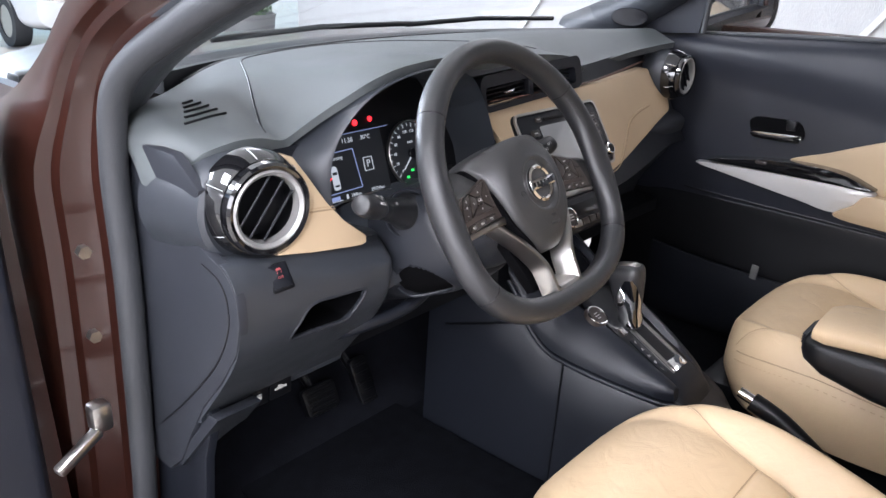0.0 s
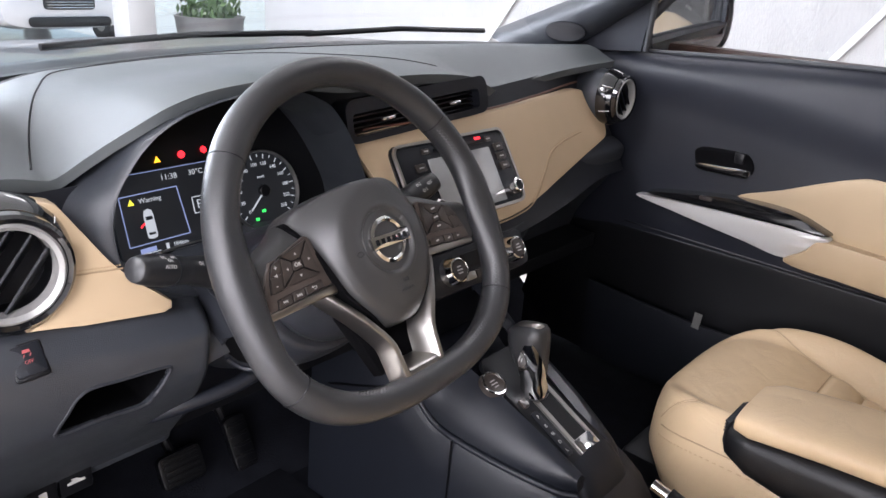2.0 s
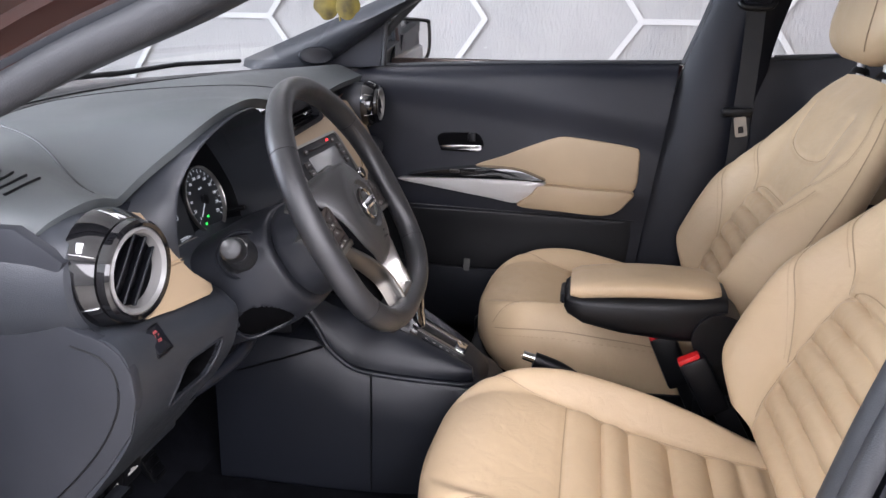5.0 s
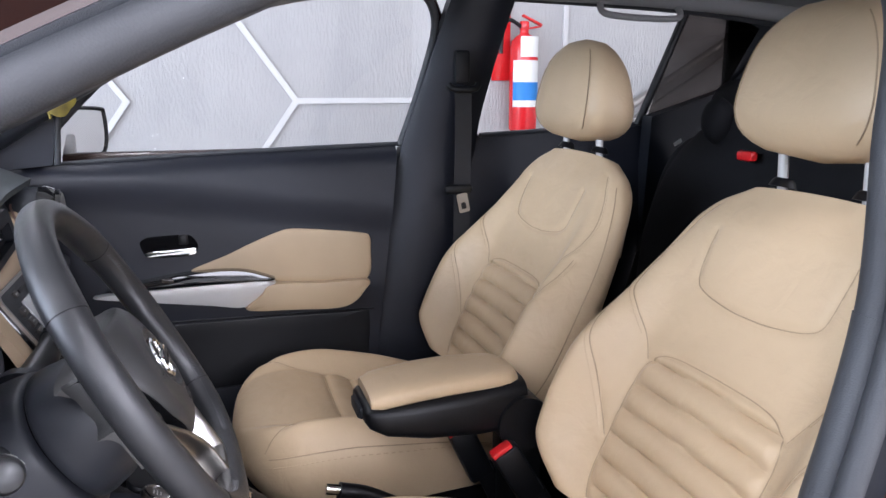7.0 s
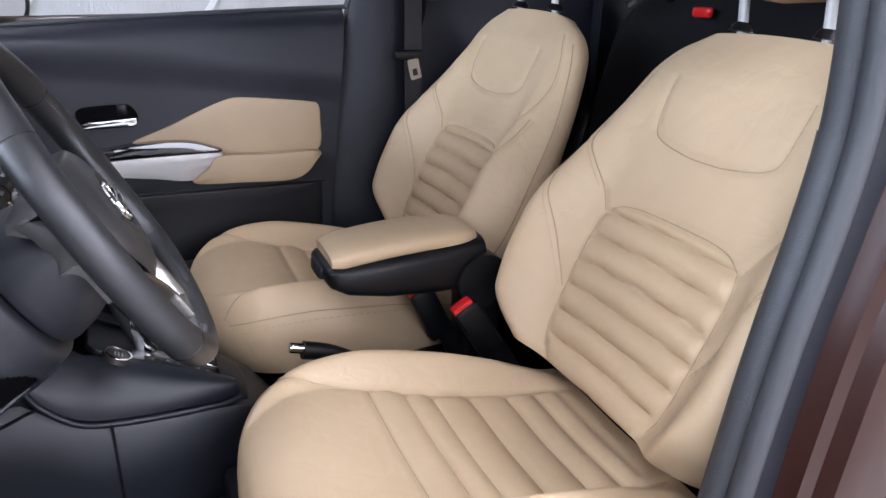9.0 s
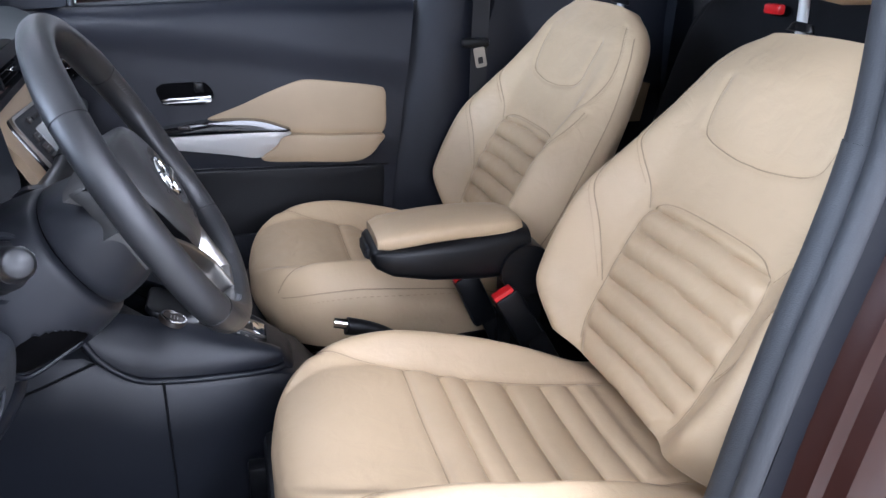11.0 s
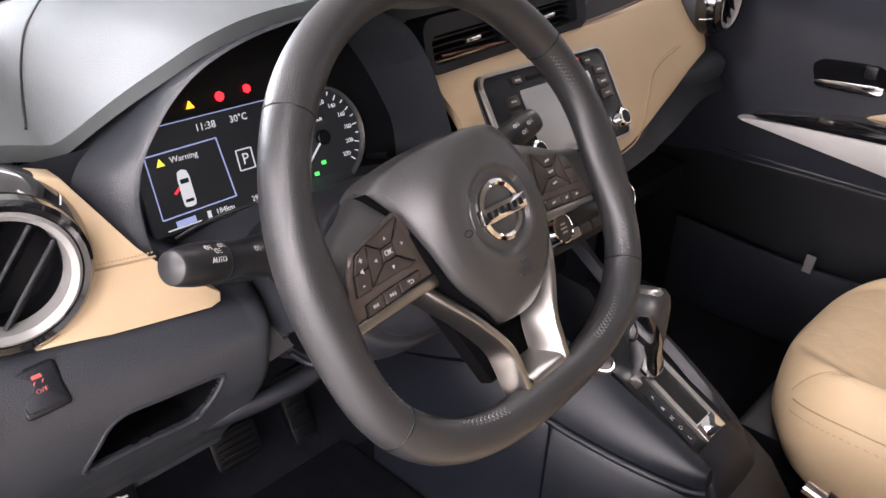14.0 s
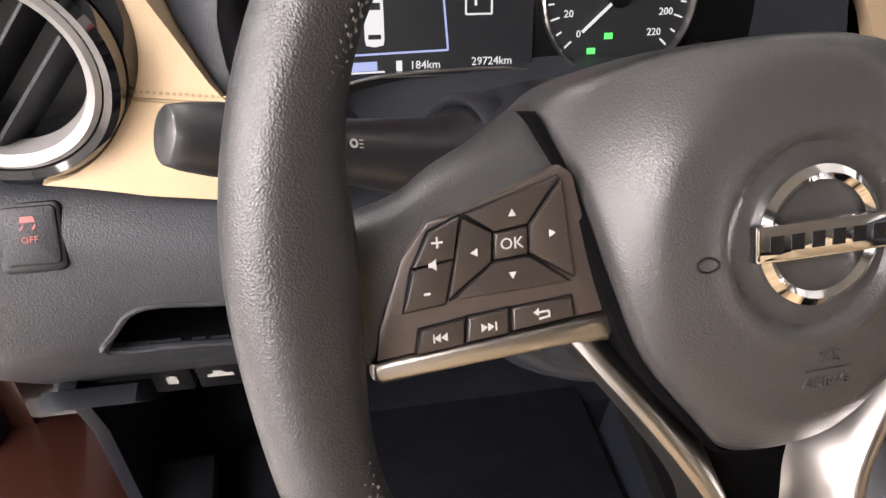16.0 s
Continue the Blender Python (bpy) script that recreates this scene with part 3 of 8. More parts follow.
def back_front(x0, s, q, press=True):
    """Point of the backrest's front face: s up from 0 to 1, q across from -1 to 1."""
    w = interp(BACK_W, s) * 1.06
    base = Vector((x0, -0.612, 0.588)) + BACK_U * (BACK_L * s)
    aq = abs(q)
    edge = max(0.0, 1 - aq ** 3.4) ** 0.45
    t = 0.036 + 0.012 * smoothstep(0.55, 0.8, s) - 0.016 * smoothstep(0.86, 1.0, s)
    bol = 0.125 * bell(aq, 0.86, 0.20) * smoothstep(-0.10, 0.12, s) * (1 - 0.95 * smoothstep(0.34, 0.86, s))
    rib = 0.0
    top = 0.488 - 0.035 * (aq / 0.52) ** 6
    if aq < 0.51 and s < top:
        fade = (1 - smoothstep(0.44, 0.51, aq)) * (1 - smoothstep(top - 0.02, top, s))
        ph = ((s + 0.02 * aq) / 0.076) % 1.0
        rib = 0.019 * fade * (abs(math.sin(math.pi * ph)) ** 0.42 - 0.6)
    if press:
        rib -= 0.0042 * math.exp(-(seam_dist(BACK_SEAMS, s, q, BACK_L, w) / 0.0075) ** 2)
    lum = 0.012 * bell(s, 0.25, 0.22) * (1 - aq)
    up = BACK_U * (-0.012 * smoothstep(0.75, 1.0, s) + 0.006 * smoothstep(0.9, 1.0, s) * (1 - aq * aq))
    return base + Vector((w * q, 0, 0)) + BACK_N * (edge * (t + bol) + rib + lum) + up


def back_rear(x0, s, q):
    w = interp(BACK_W, s) * 1.045
    base = Vector((x0, -0.612, 0.588)) + BACK_U * (BACK_L * s)
    edge = max(0.0, 1 - abs(q) ** 4) ** 0.5
    base = base - BACK_U * (0.012 * smoothstep(0.75, 1.0, s))
    return base + Vector((w * q, 0, 0)) - BACK_N * ((0.055 + 0.02 * (1 - s)) * edge * (1 - 0.5 * smoothstep(0.88, 1.0, s)))


def cush_w(s):
    if s < 0.6:
        return 0.228 + 0.038 * smoothstep(0, 0.6, s)
    return max(0.035, 0.266 * max(0.0, 1 - ((s - 0.6) / 0.4) ** 3.4) ** 0.42)


CY0, CY1 = -0.655, -0.040


def cush_top(x0, s, q, press=True):
    """Top of the cushion: s from the back (0) to the front (1)."""
    w = cush_w(s)
    y = CY0 + (CY1 - CY0) * s
    aq = abs(q)
    z = interp(CUSH_Z, y)
    edge = max(0.0, 1 - aq ** 6.0) ** 0.5
    z += interp(CUSH_BOLSTER, y) * smoothstep(0.60, 0.80, aq)
    z = 0.515 + (z - 0.515) * edge
    z -= 0.006 * bell(aq, 0.0, 0.45) * (1 - smoothstep(0.6, 0.8, s))
    if aq < 0.62 and 0.06 < s < 0.632:
        fade = (1 - smoothstep(0.56, 0.62, aq)) * (1 - smoothstep(0.622, 0.632, s)) * smoothstep(0.06, 0.10, s)
        k = next((k for k in range(len(CUSH_RIBS) - 1) if CUSH_RIBS[k] <= s < CUSH_RIBS[k + 1]), 0)
        ph = (s - CUSH_RIBS[k]) / (CUSH_RIBS[k + 1] - CUSH_RIBS[k])
        z += 0.017 * fade * (abs(math.sin(math.pi * max(0.0, min(1.0, ph)))) ** 0.42 - 0.6)
    if press:
        z -= 0.0042 * math.exp(-(seam_dist(CUSH_SEAMS, s, q, CY1 - CY0, w) / 0.0075) ** 2)
    return Vector((x0 + w * q, y, z))


CUSH_RIBS = (0.06, 0.146, 0.228, 0.338, 0.452, 0.528, 0.632, 0.65)
CUSH_Z = [(-0.655, 0.525), (-0.565, 0.531), (-0.50, 0.537), (-0.447, 0.545), (-0.378, 0.561), (-0.33, 0.576), (-0.267, 0.597), (-0.20, 0.613), (-0.14, 0.618), (-0.09, 0.611), (-0.055, 0.590), (-0.040, 0.562)]
CUSH_BOLSTER = [(-0.655, 0.0), (-0.60, 0.022), (-0.505, 0.060), (-0.404, 0.076), (-0.281, 0.066), (-0.20, 0.047), (-0.12, 0.024), (-0.040, 0.0)]


def cush_low(x0, s, q):
    w = cush_w(s) * (0.98 - 0.05 * (1 - abs(q)))
    y = CY0 + (CY1 - 0.02 - CY0) * s
    return Vector((x0 + w * q, y, 0.455 + 0.02 * s))


def seat(x0, name_label, head_z):
    st = thing("front_seat", (x0, -0.35, 0.33), name_label, "car seat", "front seats")
    qs = [-1 + 2 * i / 96 for i in range(97)]
    # backrest
    bm = B()
    rings = []
    for i in range(161):
        s = i / 160
        rings.append([back_front(x0, s, q) for q in qs] + [back_rear(x0, s, q) for q in qs[-2:0:-4]])
    loft(bm, rings)
    back = part("backrest", bm, BEIGE, st, "beige leather backrest with ribbed middle", 60)
    # cushion
    bm = B()
    rings = []
    for i in range(141):
        s = i / 140
        top = [cush_top(x0, s, q) for q in qs]
        lo = [cush_low(x0, s, q) for q in qs[-1::-6]]
        rings.append(top + lo)
    loft(bm, rings)
    cush = part("cushion", bm, BEIGE, st, "beige leather cushion with ribbed middle", 60)

    def seam(fn, pts, parent, r=0.0016, n=10, lift=0.0004, mat_=None, name="seam"):
        line = smooth_line([(a, b, 0) for a, b in pts], n)
        bm = B()
        sweep(bm, [fn(x0, p.x, p.y) for p in line], r, sides=6)
        return part(name, bm, mat_ or BEIGE_LINE, parent)

    for sg in (-1, 1):
        for line in BACK_SEAMS:
            seam(back_front, [(a_, b_ * sg) for a_, b_ in line], back, 0.0011)
        for line in CUSH_SEAMS:
            seam(cush_top, [(a_, b_ * sg) for a_, b_ in line], cush, 0.0011)
        # stitches beside the bolster seams
        for fn, line, parent in ((back_front, BACK_SEAMS[2], back), (back_front, BACK_SEAMS[1][1:], back), (cush_top, CUSH_SEAMS[1], cush)):
            pts = smooth_line([(a_, (b_ + 0.026) * sg, 0) for a_, b_ in line], 30)
            bm = B()
            for p, q in zip(pts[::2], pts[1::2]):
                sweep(bm, [fn(x0, p.x, p.y), fn(x0, q.x, q.y)], 0.0009, sides=5)
            tagged(part("stitching", bm, BEIGE_SEAM, parent, "beige stitching"), kind="stuff")
        seam(back_front, [(0.08, 0.985 * sg), (0.35, 0.985 * sg), (0.65, 0.98 * sg), (0.90, 0.95 * sg)], back, 0.0012)
    # headrest
    bm = B()
    hc = Vector((x0, -0.872, head_z))
    hu, hn = Vector((0, -0.12, 0.993)), Vector((0, 0.993, 0.12))
    rings = []
    for i in range(25):
        a = -1 + 2 * i / 24
        k = max(0.0, 1 - abs(a) ** 2.9) ** 0.42
        w = (0.156 - 0.030 * a - 0.012 * a * a) * k
        t = (0.070 - 0.022 * a) * k
        c = hc + hu * (0.116 * a) + hn * (0.010 * a)
        rings.append(ring(c, (1, 0, 0), hn, max(w, 0.004), max(t, 0.002), 48, 2.9))
    loft(bm, rings)
    head = part("headrest", bm, BEIGE, st, "rounded beige leather headrest", 60)
    for sg in (-1, 1):
        bm = B()
        line = []
        for i in range(3, 22):
            a = -1 + 2 * i / 24
            k = max(0.0, 1 - abs(a) ** 2.9) ** 0.42
            c = hc + hu * (0.116 * a) + hn * (0.010 * a)
            line.append(c + Vector((sg * (0.156 - 0.030 * a - 0.012 * a * a) * k * 0.80, 0, 0)) + hn * ((0.070 - 0.022 * a) * k * 0.795))
        sweep(bm, line, 0.0011, sides=6)
        part("seam", bm, BEIGE_LINE, head)
        bm = B()
        foot = Vector((x0 + sg * 0.082, -0.876, 1.132))
        sweep(bm, [foot, foot + Vector((0, 0.006, 0.10))], 0.0080, sides=14)
        # pale silver paint carries the chrome post's bright reflections in its colour
        part("post", bm, DOOR_SILVER, st, "bright steel headrest post")
        bm = B()
        disc(bm, Matrix.Translation(foot + Vector((0, 0.001, 0.013))) @ Matrix.Rotation(radians(12), 4, "X"), 0.021, 0.014, 24, 0.004, 0.017)
        part("post_collar", bm, BLACK, st, "black plastic collar")
    # base and rails
    bm = B()
    box(bm, (x0, -0.31, 0.455), (0.40, 0.56, 0.06), 0.015)
    part("seat_frame", bm, BLACK, st)
    for sg in (-1, 1):
        bm = B()
        box(bm, (x0 + sg * 0.18, -0.31, 0.385), (0.035, 0.62, 0.09), 0.006)
        part("rail", bm, BLACK, st)
    bm = B()
    pts = [(-0.60, 0.400), (-0.14, 0.395), (-0.11, 0.42), (-0.15, 0.448), (-0.45, 0.452), (-0.60, 0.455)]
    for sg in (-1, 1):
        bm = B()
        prism(bm, pts, axes((x0 + sg * 0.235, 0, 0), (0, 1, 0), (0, 0, 1)), 0.012, 0.005)
        part("side_cover", bm, BLACK, st)
        # upright seam near the back of the side panel
        bm = B()
        sweep(bm, smooth_line([cush_top(x0, 0.22, 0.955 * sg), cush_top(x0, 0.205, 0.99 * sg) + Vector((0, -0.004, -0.004)), cush_low(x0, 0.20, sg) + Vector((0, 0, 0.02)), cush_low(x0, 0.20, sg)], 8), 0.0014, sides=6)
        part("seam", bm, BEIGE_LINE, cush)
    return st


seat(-0.375, "beige leather driver seat with ribbed middle panels", 1.307).location += Vector((0, 0, 0.005))
seat(0.352, "beige leather passenger seat with ribbed middle panels", 1.283).location += Vector((0, 0.012, 0.012))

# ---- dashboard ----
REAR_EDGE = [(-0.785, 0.362, 0.998), (-0.775, 0.344, 1.022), (-0.760, 0.325, 1.043), (-0.74, 0.310, 1.056), (-0.70, 0.300, 1.066), (-0.668, 0.299, 1.064), (-0.645, 0.301, 1.058), (-0.632, 0.302, 1.055), (-0.620, 0.300, 1.060), (-0.600, 0.289, 1.076), (-0.580, 0.275, 1.093), (-0.555, 0.256, 1.113), (-0.530, 0.240, 1.131), (-0.49, 0.232, 1.145), (-0.438, 0.232, 1.151), (-0.388, 0.234, 1.153), (-0.33, 0.241, 1.147), (-0.28, 0.253, 1.139), (-0.24, 0.266, 1.134), (-0.14, 0.285, 1.132), (-0.05, 0.292, 1.128), (0.05, 0.300, 1.116), (0.11, 0.312, 1.096), (0.18, 0.340, 1.077), (0.32, 0.372, 1.081), (0.47, 0.385, 1.090), (0.62, 0.378, 1.098), (0.66, 0.376, 1.100)]


def dash_top(u, v):
    x = -0.785 + 1.445 * u
    ye, ze = interp(REAR_EDGE, x)
    yw = 0.735 - 0.25 * ((x + 0.05) / 0.75) ** 2
    y = ye + (yw - ye) * v
    zf = 1.118 - 0.036 * smoothstep(0.50, 0.72, -x)
    z = ze + (zf - ze) * smoothstep(0, 0.60, v) + 0.010 * math.sin(math.pi * v) - 0.012 * smoothstep(0.9, 1.0, v) - 0.030 * max(0.0, (-0.742 - x) / 0.043) ** 2
    return Vector((x, y, z))


dash = thing("dashboard", (-0.05, 0.45, 0.55), "dark grey car dashboard with beige vinyl panels", "dashboard")
bm = B()
sheet(bm, dash_top, 190, 30)
g = bmesh.ops.extrude_face_region(bm, geom=bm.faces[:])
bmesh.ops.translate(bm, vec=(0, 0.004, -0.015), verts=[v for v in g["geom"] if isinstance(v, bmesh.types.BMVert)])
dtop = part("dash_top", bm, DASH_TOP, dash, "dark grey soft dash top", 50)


def on_top(x, f):
    """A place on the dash top at x, the share f of the way to the windscreen."""
    return dash_top((x + 0.785) / 1.445, f)


bm = B()
sweep(bm, [on_top(x, f) + Vector((0, 0, 0.0002)) for x, f, _ in smooth_line([(-0.64, 0.10, 0), (-0.61, 0.35, 0), (-0.565, 0.62, 0), (-0.516, 0.81, 0), (-0.43, 0.87, 0), (-0.276, 0.88, 0), (-0.154, 0.78, 0), (-0.07, 0.62, 0), (0.0, 0.42, 0), (0.06, 0.20, 0)], 10)], 0.0013, sides=6)
part("pad_groove", bm, BLACK, dtop)
for i in range(5):
    bm = B()
    x0, x1 = -0.733 + 0.008 * i, -0.668 - 0.004 * i
    f = 0.30 + 0.058 * i
    sweep(bm, [on_top(x0 + (x1 - x0) * k / 5, f) + Vector((0, 0, 0.001)) for k in range(6)], 0.0022, sides=6)
    part("demister_slot", bm, BLACK, dtop)
bm = B()
sweep(bm, [on_top(-0.62 + 1.16 * k / 40, 0.93) + Vector((0, 0, 0.0)) for k in range(41)], 0.006, sides=8, flat=0.4)
part("defroster_slot", bm, BLACK, dtop)

# wall under the overhanging lip at the outer end
bm = B()


def lip_wall(u, v):
    x = -0.783 + 0.125 * u
    ye, ze = interp(REAR_EDGE, x)
    return Vector((x, ye + 0.010 + 0.012 * v, ze - 0.006 - (ze - 0.956) * v))


sheet(bm, lip_wall, 20, 6)
g = bmesh.ops.extrude_face_region(bm, geom=bm.faces[:])
bmesh.ops.translate(bm, vec=(0.004, 0.012, 0), verts=[v for v in g["geom"] if isinstance(v, bmesh.types.BMVert)])
part("lip_wall", bm, DASH, dash, "", 50)

# fascia
YTOP = [(-0.80, 0.31), (-0.70, 0.285), (-0.55, 0.280), (-0.20, 0.280), (0.09, 0.285), (0.30, 0.325), (0.54, 0.385), (0.66, 0.39)]


def fascia(x, z):
    return interp(YTOP, x) - (1.03 - z) * 0.58


bm = B()
sheet(bm, lambda u, v: Vector((-0.195 + 0.835 * u, fascia(-0.195 + 0.835 * u, 0.86 + 0.225 * v) + 0.012, 0.86 + 0.225 * v)), 40, 8)
part("fascia", bm, TRIM_DARK, dash)
bm = B()
sheet(bm, lambda u, v: Vector((-0.735 + 0.14 * u, 0.262 + 0.04 * v, 0.88 + 0.165 * v)), 10, 8)
part("fascia", bm, TRIM_DARK, dash)
# dark knee panel under the column and the shade-black well under the climate controls
bm = B()
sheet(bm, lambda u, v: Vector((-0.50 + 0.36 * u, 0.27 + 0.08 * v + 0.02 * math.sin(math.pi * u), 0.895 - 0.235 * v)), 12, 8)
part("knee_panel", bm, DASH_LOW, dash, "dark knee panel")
bm = B()
box(bm, (-0.03, 0.33, 0.77), (0.26, 0.10, 0.22), 0.01)
# unseen filler behind the dash, added to stop outside light showing through
box(bm, (0.21, 0.47, 0.83), (0.82, 0.06, 0.36), 0.01)
part("stack_well", bm, BLACK, dash)


def face_panel(name, outline, z_out, material, label, parent=None, lift=0.0):
    """A padded panel on the fascia from an outline in x and z."""
    bm = B()
    xs = [p[0] for p in outline]
    zs = [p[1] for p in outline]
    cx, cz = sum(xs) / len(xs), sum(zs) / len(zs)
    pts = smooth_line([(x, z, 0) for x, z in outline], 6, True)
    rings = []
    for k, d in ((1.0, 0.012), (1.0, -0.003), (0.985, -z_out * 0.8), (0.95, -z_out), (0.6, -z_out), (0.25, -z_out)):
        rings.append([Vector((cx + (p.x - cx) * k, fascia(cx + (p.x - cx) * k, cz + (p.y - cz) * k) + d - lift, cz + (p.y - cz) * k)) for p in pts])
    loft(bm, rings, True, True)
    return part(name, bm, material, parent or dash, label, 50)


pr = face_panel("beige_panel", [(-0.212, 1.051), (-0.024, 1.055), (0.182, 1.053), (0.40, 1.048), (0.545, 1.041), (0.590, 1.000), (0.600, 0.952), (0.545, 0.931), (0.324, 0.917), (0.15, 0.902), (0.063, 0.895), (-0.086, 0.895), (-0.205, 0.902), (-0.203, 0.98)], 0.006, BEIGE_DASH, "padded beige vinyl dash panel")


def left_face(x, z):
    """Depth of the flatter panel round the driver's vent."""
    return 0.236 + (z - 0.917) * 0.24


LP = [(-0.672, 1.047), (-0.660, 1.047), (-0.645, 1.042), (-0.629, 1.015), (-0.605, 0.975), (-0.583, 0.944), (-0.565, 0.929), (-0.549, 0.920), (-0.544, 0.914), (-0.546, 0.906), (-0.556, 0.9035), (-0.600, 0.910), (-0.645, 0.916), (-0.698, 0.925)]
LP += [(-0.705 + 0.0605 * math.cos(radians(a)), 0.986 + 0.0605 * math.sin(radians(a))) for a in range(-78, 62, 7)]
bm = B()
top_ = [bm.verts.new((x, left_face(x, z) - 0.0035, z)) for x, z in LP]
back_ = [bm.verts.new((x, left_face(x, z) + 0.022, z)) for x, z in LP]
bm.faces.new(top_)
bm.faces.new(back_[::-1])
for i in range(len(LP)):
    j = (i + 1) % len(LP)
    bm.faces.new((top_[i], back_[i], back_[j], top_[j]))
bmesh.ops.bevel(bm, geom=[e for e in bm.edges if all(v in top_ for v in e.verts)], offset=0.0022, segments=3, profile=0.5, affect="EDGES")
pl = part("beige_panel", bm, BEIGE_DASH, dash, "padded beige vinyl dash panel", 50)

# lower dash under the beige panel
LOW = [(0.262, 0.914), (0.240, 0.913), (0.226, 0.905), (0.214, 0.888), (0.210, 0.866), (0.213, 0.840), (0.222, 0.810), (0.240, 0.780), (0.262, 0.750), (0.298, 0.705), (0.326, 0.672), (0.345, 0.655), (0.45, 0.66)]
bm = B()
rows = []
for i in range(193):
    x = -0.775 + 0.29 * i / 192
    k = 0.045 * smoothstep(0.86, 1.0, i / 192) ** 2
    lift_ = 0.011 - 0.0235 * max(-0.3, min(1.2, (x + 0.707) / 0.151))
    rows.append([Vector((x, y + k, z + lift_ * smoothstep(0.86, 0.905, z))) for y, z in [(p.x, p.y) for p in smooth_line([(a, b, 0) for a, b in LOW], 20)]])
loft(bm, rows, False, False)
PK = [(-0.690, 0.8040), (-0.644, 0.8000), (-0.590, 0.7945), (-0.578, 0.8080), (-0.566, 0.8280), (-0.562, 0.8410), (-0.572, 0.8460), (-0.619, 0.8500), (-0.650, 0.8530), (-0.666, 0.8480), (-0.677, 0.8330)]


def in_pocket(x, z):
    n, ok = len(PK), False
    for a in range(n):
        (x0, z0), (x1, z1) = PK[a], PK[(a + 1) % n]
        if (z0 > z) != (z1 > z) and x < (x1 - x0) * (z - z0) / (z1 - z0) + x0:
            ok = not ok
    return ok


bmesh.ops.delete(bm, geom=[f for f in bm.faces if f.calc_center_median().y < 0.26 and in_pocket(f.calc_center_median().x, f.calc_center_median().z)], context="FACES")
g = bmesh.ops.extrude_face_region(bm, geom=bm.faces[:])
bmesh.ops.translate(bm, vec=(0, 0.008, 0.0), verts=[v for v in g["geom"] if isinstance(v, bmesh.types.BMVert)])
low = part("lower_panel", bm, DASH, dash, "dark grey lower dash panel", 50)
# open pocket with a rounded lip
def low_y(x, z):
    return interp([(0.705, 0.298), (0.750, 0.262), (0.780, 0.240), (0.810, 0.222), (0.840, 0.213), (0.866, 0.210), (0.888, 0.214)], z)


pk = smooth_line([(x, z, 0) for x, z in PK], 6, True)
bm = B()
sweep(bm, [Vector((p.x, low_y(p.x, p.y) + 0.0016, p.y)) for p in pk], 0.0028, True, 8)
part("pocket_lip", bm, DASH_MID, dash)
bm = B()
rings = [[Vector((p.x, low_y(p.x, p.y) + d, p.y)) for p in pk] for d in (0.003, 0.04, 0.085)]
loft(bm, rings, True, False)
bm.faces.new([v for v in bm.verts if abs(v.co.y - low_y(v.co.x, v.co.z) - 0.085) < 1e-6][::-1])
# pocket walls coloured near-black for the shade within
part("pocket", bm, VOID, dash, "open storage pocket, its shade coloured black")
# end panel seen with the door open
bm = B()
prism(bm, [(0.310, 0.955), (0.272, 0.940), (0.240, 0.930), (0.222, 0.916), (0.210, 0.893), (0.208, 0.860), (0.220, 0.815), (0.262, 0.755), (0.315, 0.695), (0.360, 0.625), (0.397, 0.560), (0.44, 0.52), (0.60, 0.52), (0.60, 1.05), (0.33, 1.055), (0.275, 1.02)], axes((-0.764, 0, 0), (0, 1, 0), (0, 0, 1)), -0.014, 0.004)
part("end_panel", bm, DASH_MID, dash, "dark grey dash end panel")
bm = B()
EG = smooth_line([(0.282, 0.922, 0), (0.245, 0.910, 0), (0.229, 0.882, 0), (0.236, 0.838, 0), (0.274, 0.776, 0), (0.355, 0.690, 0), (0.449, 0.603, 0)], 8)
sweep(bm, [Vector((-0.7782, p.x, p.y)) for p in EG], 0.0014, sides=6)
part("end_cap_groove", bm, BLACK, dash)
# the lower panel runs further down at its outer end
bm = B()
rows = []
for i in range(13):
    u = i / 12
    x = -0.775 + 0.072 * u
    zb = 0.545 + 0.085 * smoothstep(0.15, 1.0, u)
    rows.append([Vector((x, 0.285 + (0.685 - z) * 0.85, z)) for z in [0.685 + (zb - 0.685) * k / 5 for k in range(6)]])
loft(bm, rows, False, False)
g = bmesh.ops.extrude_face_region(bm, geom=bm.faces[:])
bmesh.ops.translate(bm, vec=(0, 0.02, 0.0), verts=[v for v in g["geom"] if isinstance(v, bmesh.types.BMVert)])
part("lower_corner", bm, DASH_MID, dash, "", 50)
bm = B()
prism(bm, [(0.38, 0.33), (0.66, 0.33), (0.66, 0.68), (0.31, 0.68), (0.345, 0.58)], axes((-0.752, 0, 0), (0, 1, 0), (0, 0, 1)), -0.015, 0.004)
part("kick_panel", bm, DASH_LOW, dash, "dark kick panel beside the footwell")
# curved lip under the column
bm = B()
sweep(bm, smooth_line([(-0.585, 0.285, 0.745), (-0.53, 0.262, 0.752), (-0.45, 0.248, 0.760), (-0.39, 0.250, 0.780), (-0.345, 0.268, 0.812)], 8), 0.011, sides=10)
part("knee_lip", bm, DASH_LOW, dash)
# underside
bm = B()
sheet(bm, lambda u, v: Vector((-0.77 + 1.4 * u, 0.35 + 0.40 * v, 0.66 + 0.02 * v)), 8, 4)
g = bmesh.ops.extrude_face_region(bm, geom=bm.faces[:])
bmesh.ops.translate(bm, vec=(0, 0.0, 0.03), verts=[v for v in g["geom"] if isinstance(v, bmesh.types.BMVert)])
part("underside", bm, BLACK, dash)
# glovebox side
bm = B()
GL = [(0.36, 0.94), (0.315, 0.925), (0.30, 0.90), (0.335, 0.83), (0.40, 0.74), (0.43, 0.66), (0.47, 0.60), (0.56, 0.58)]
rows = []
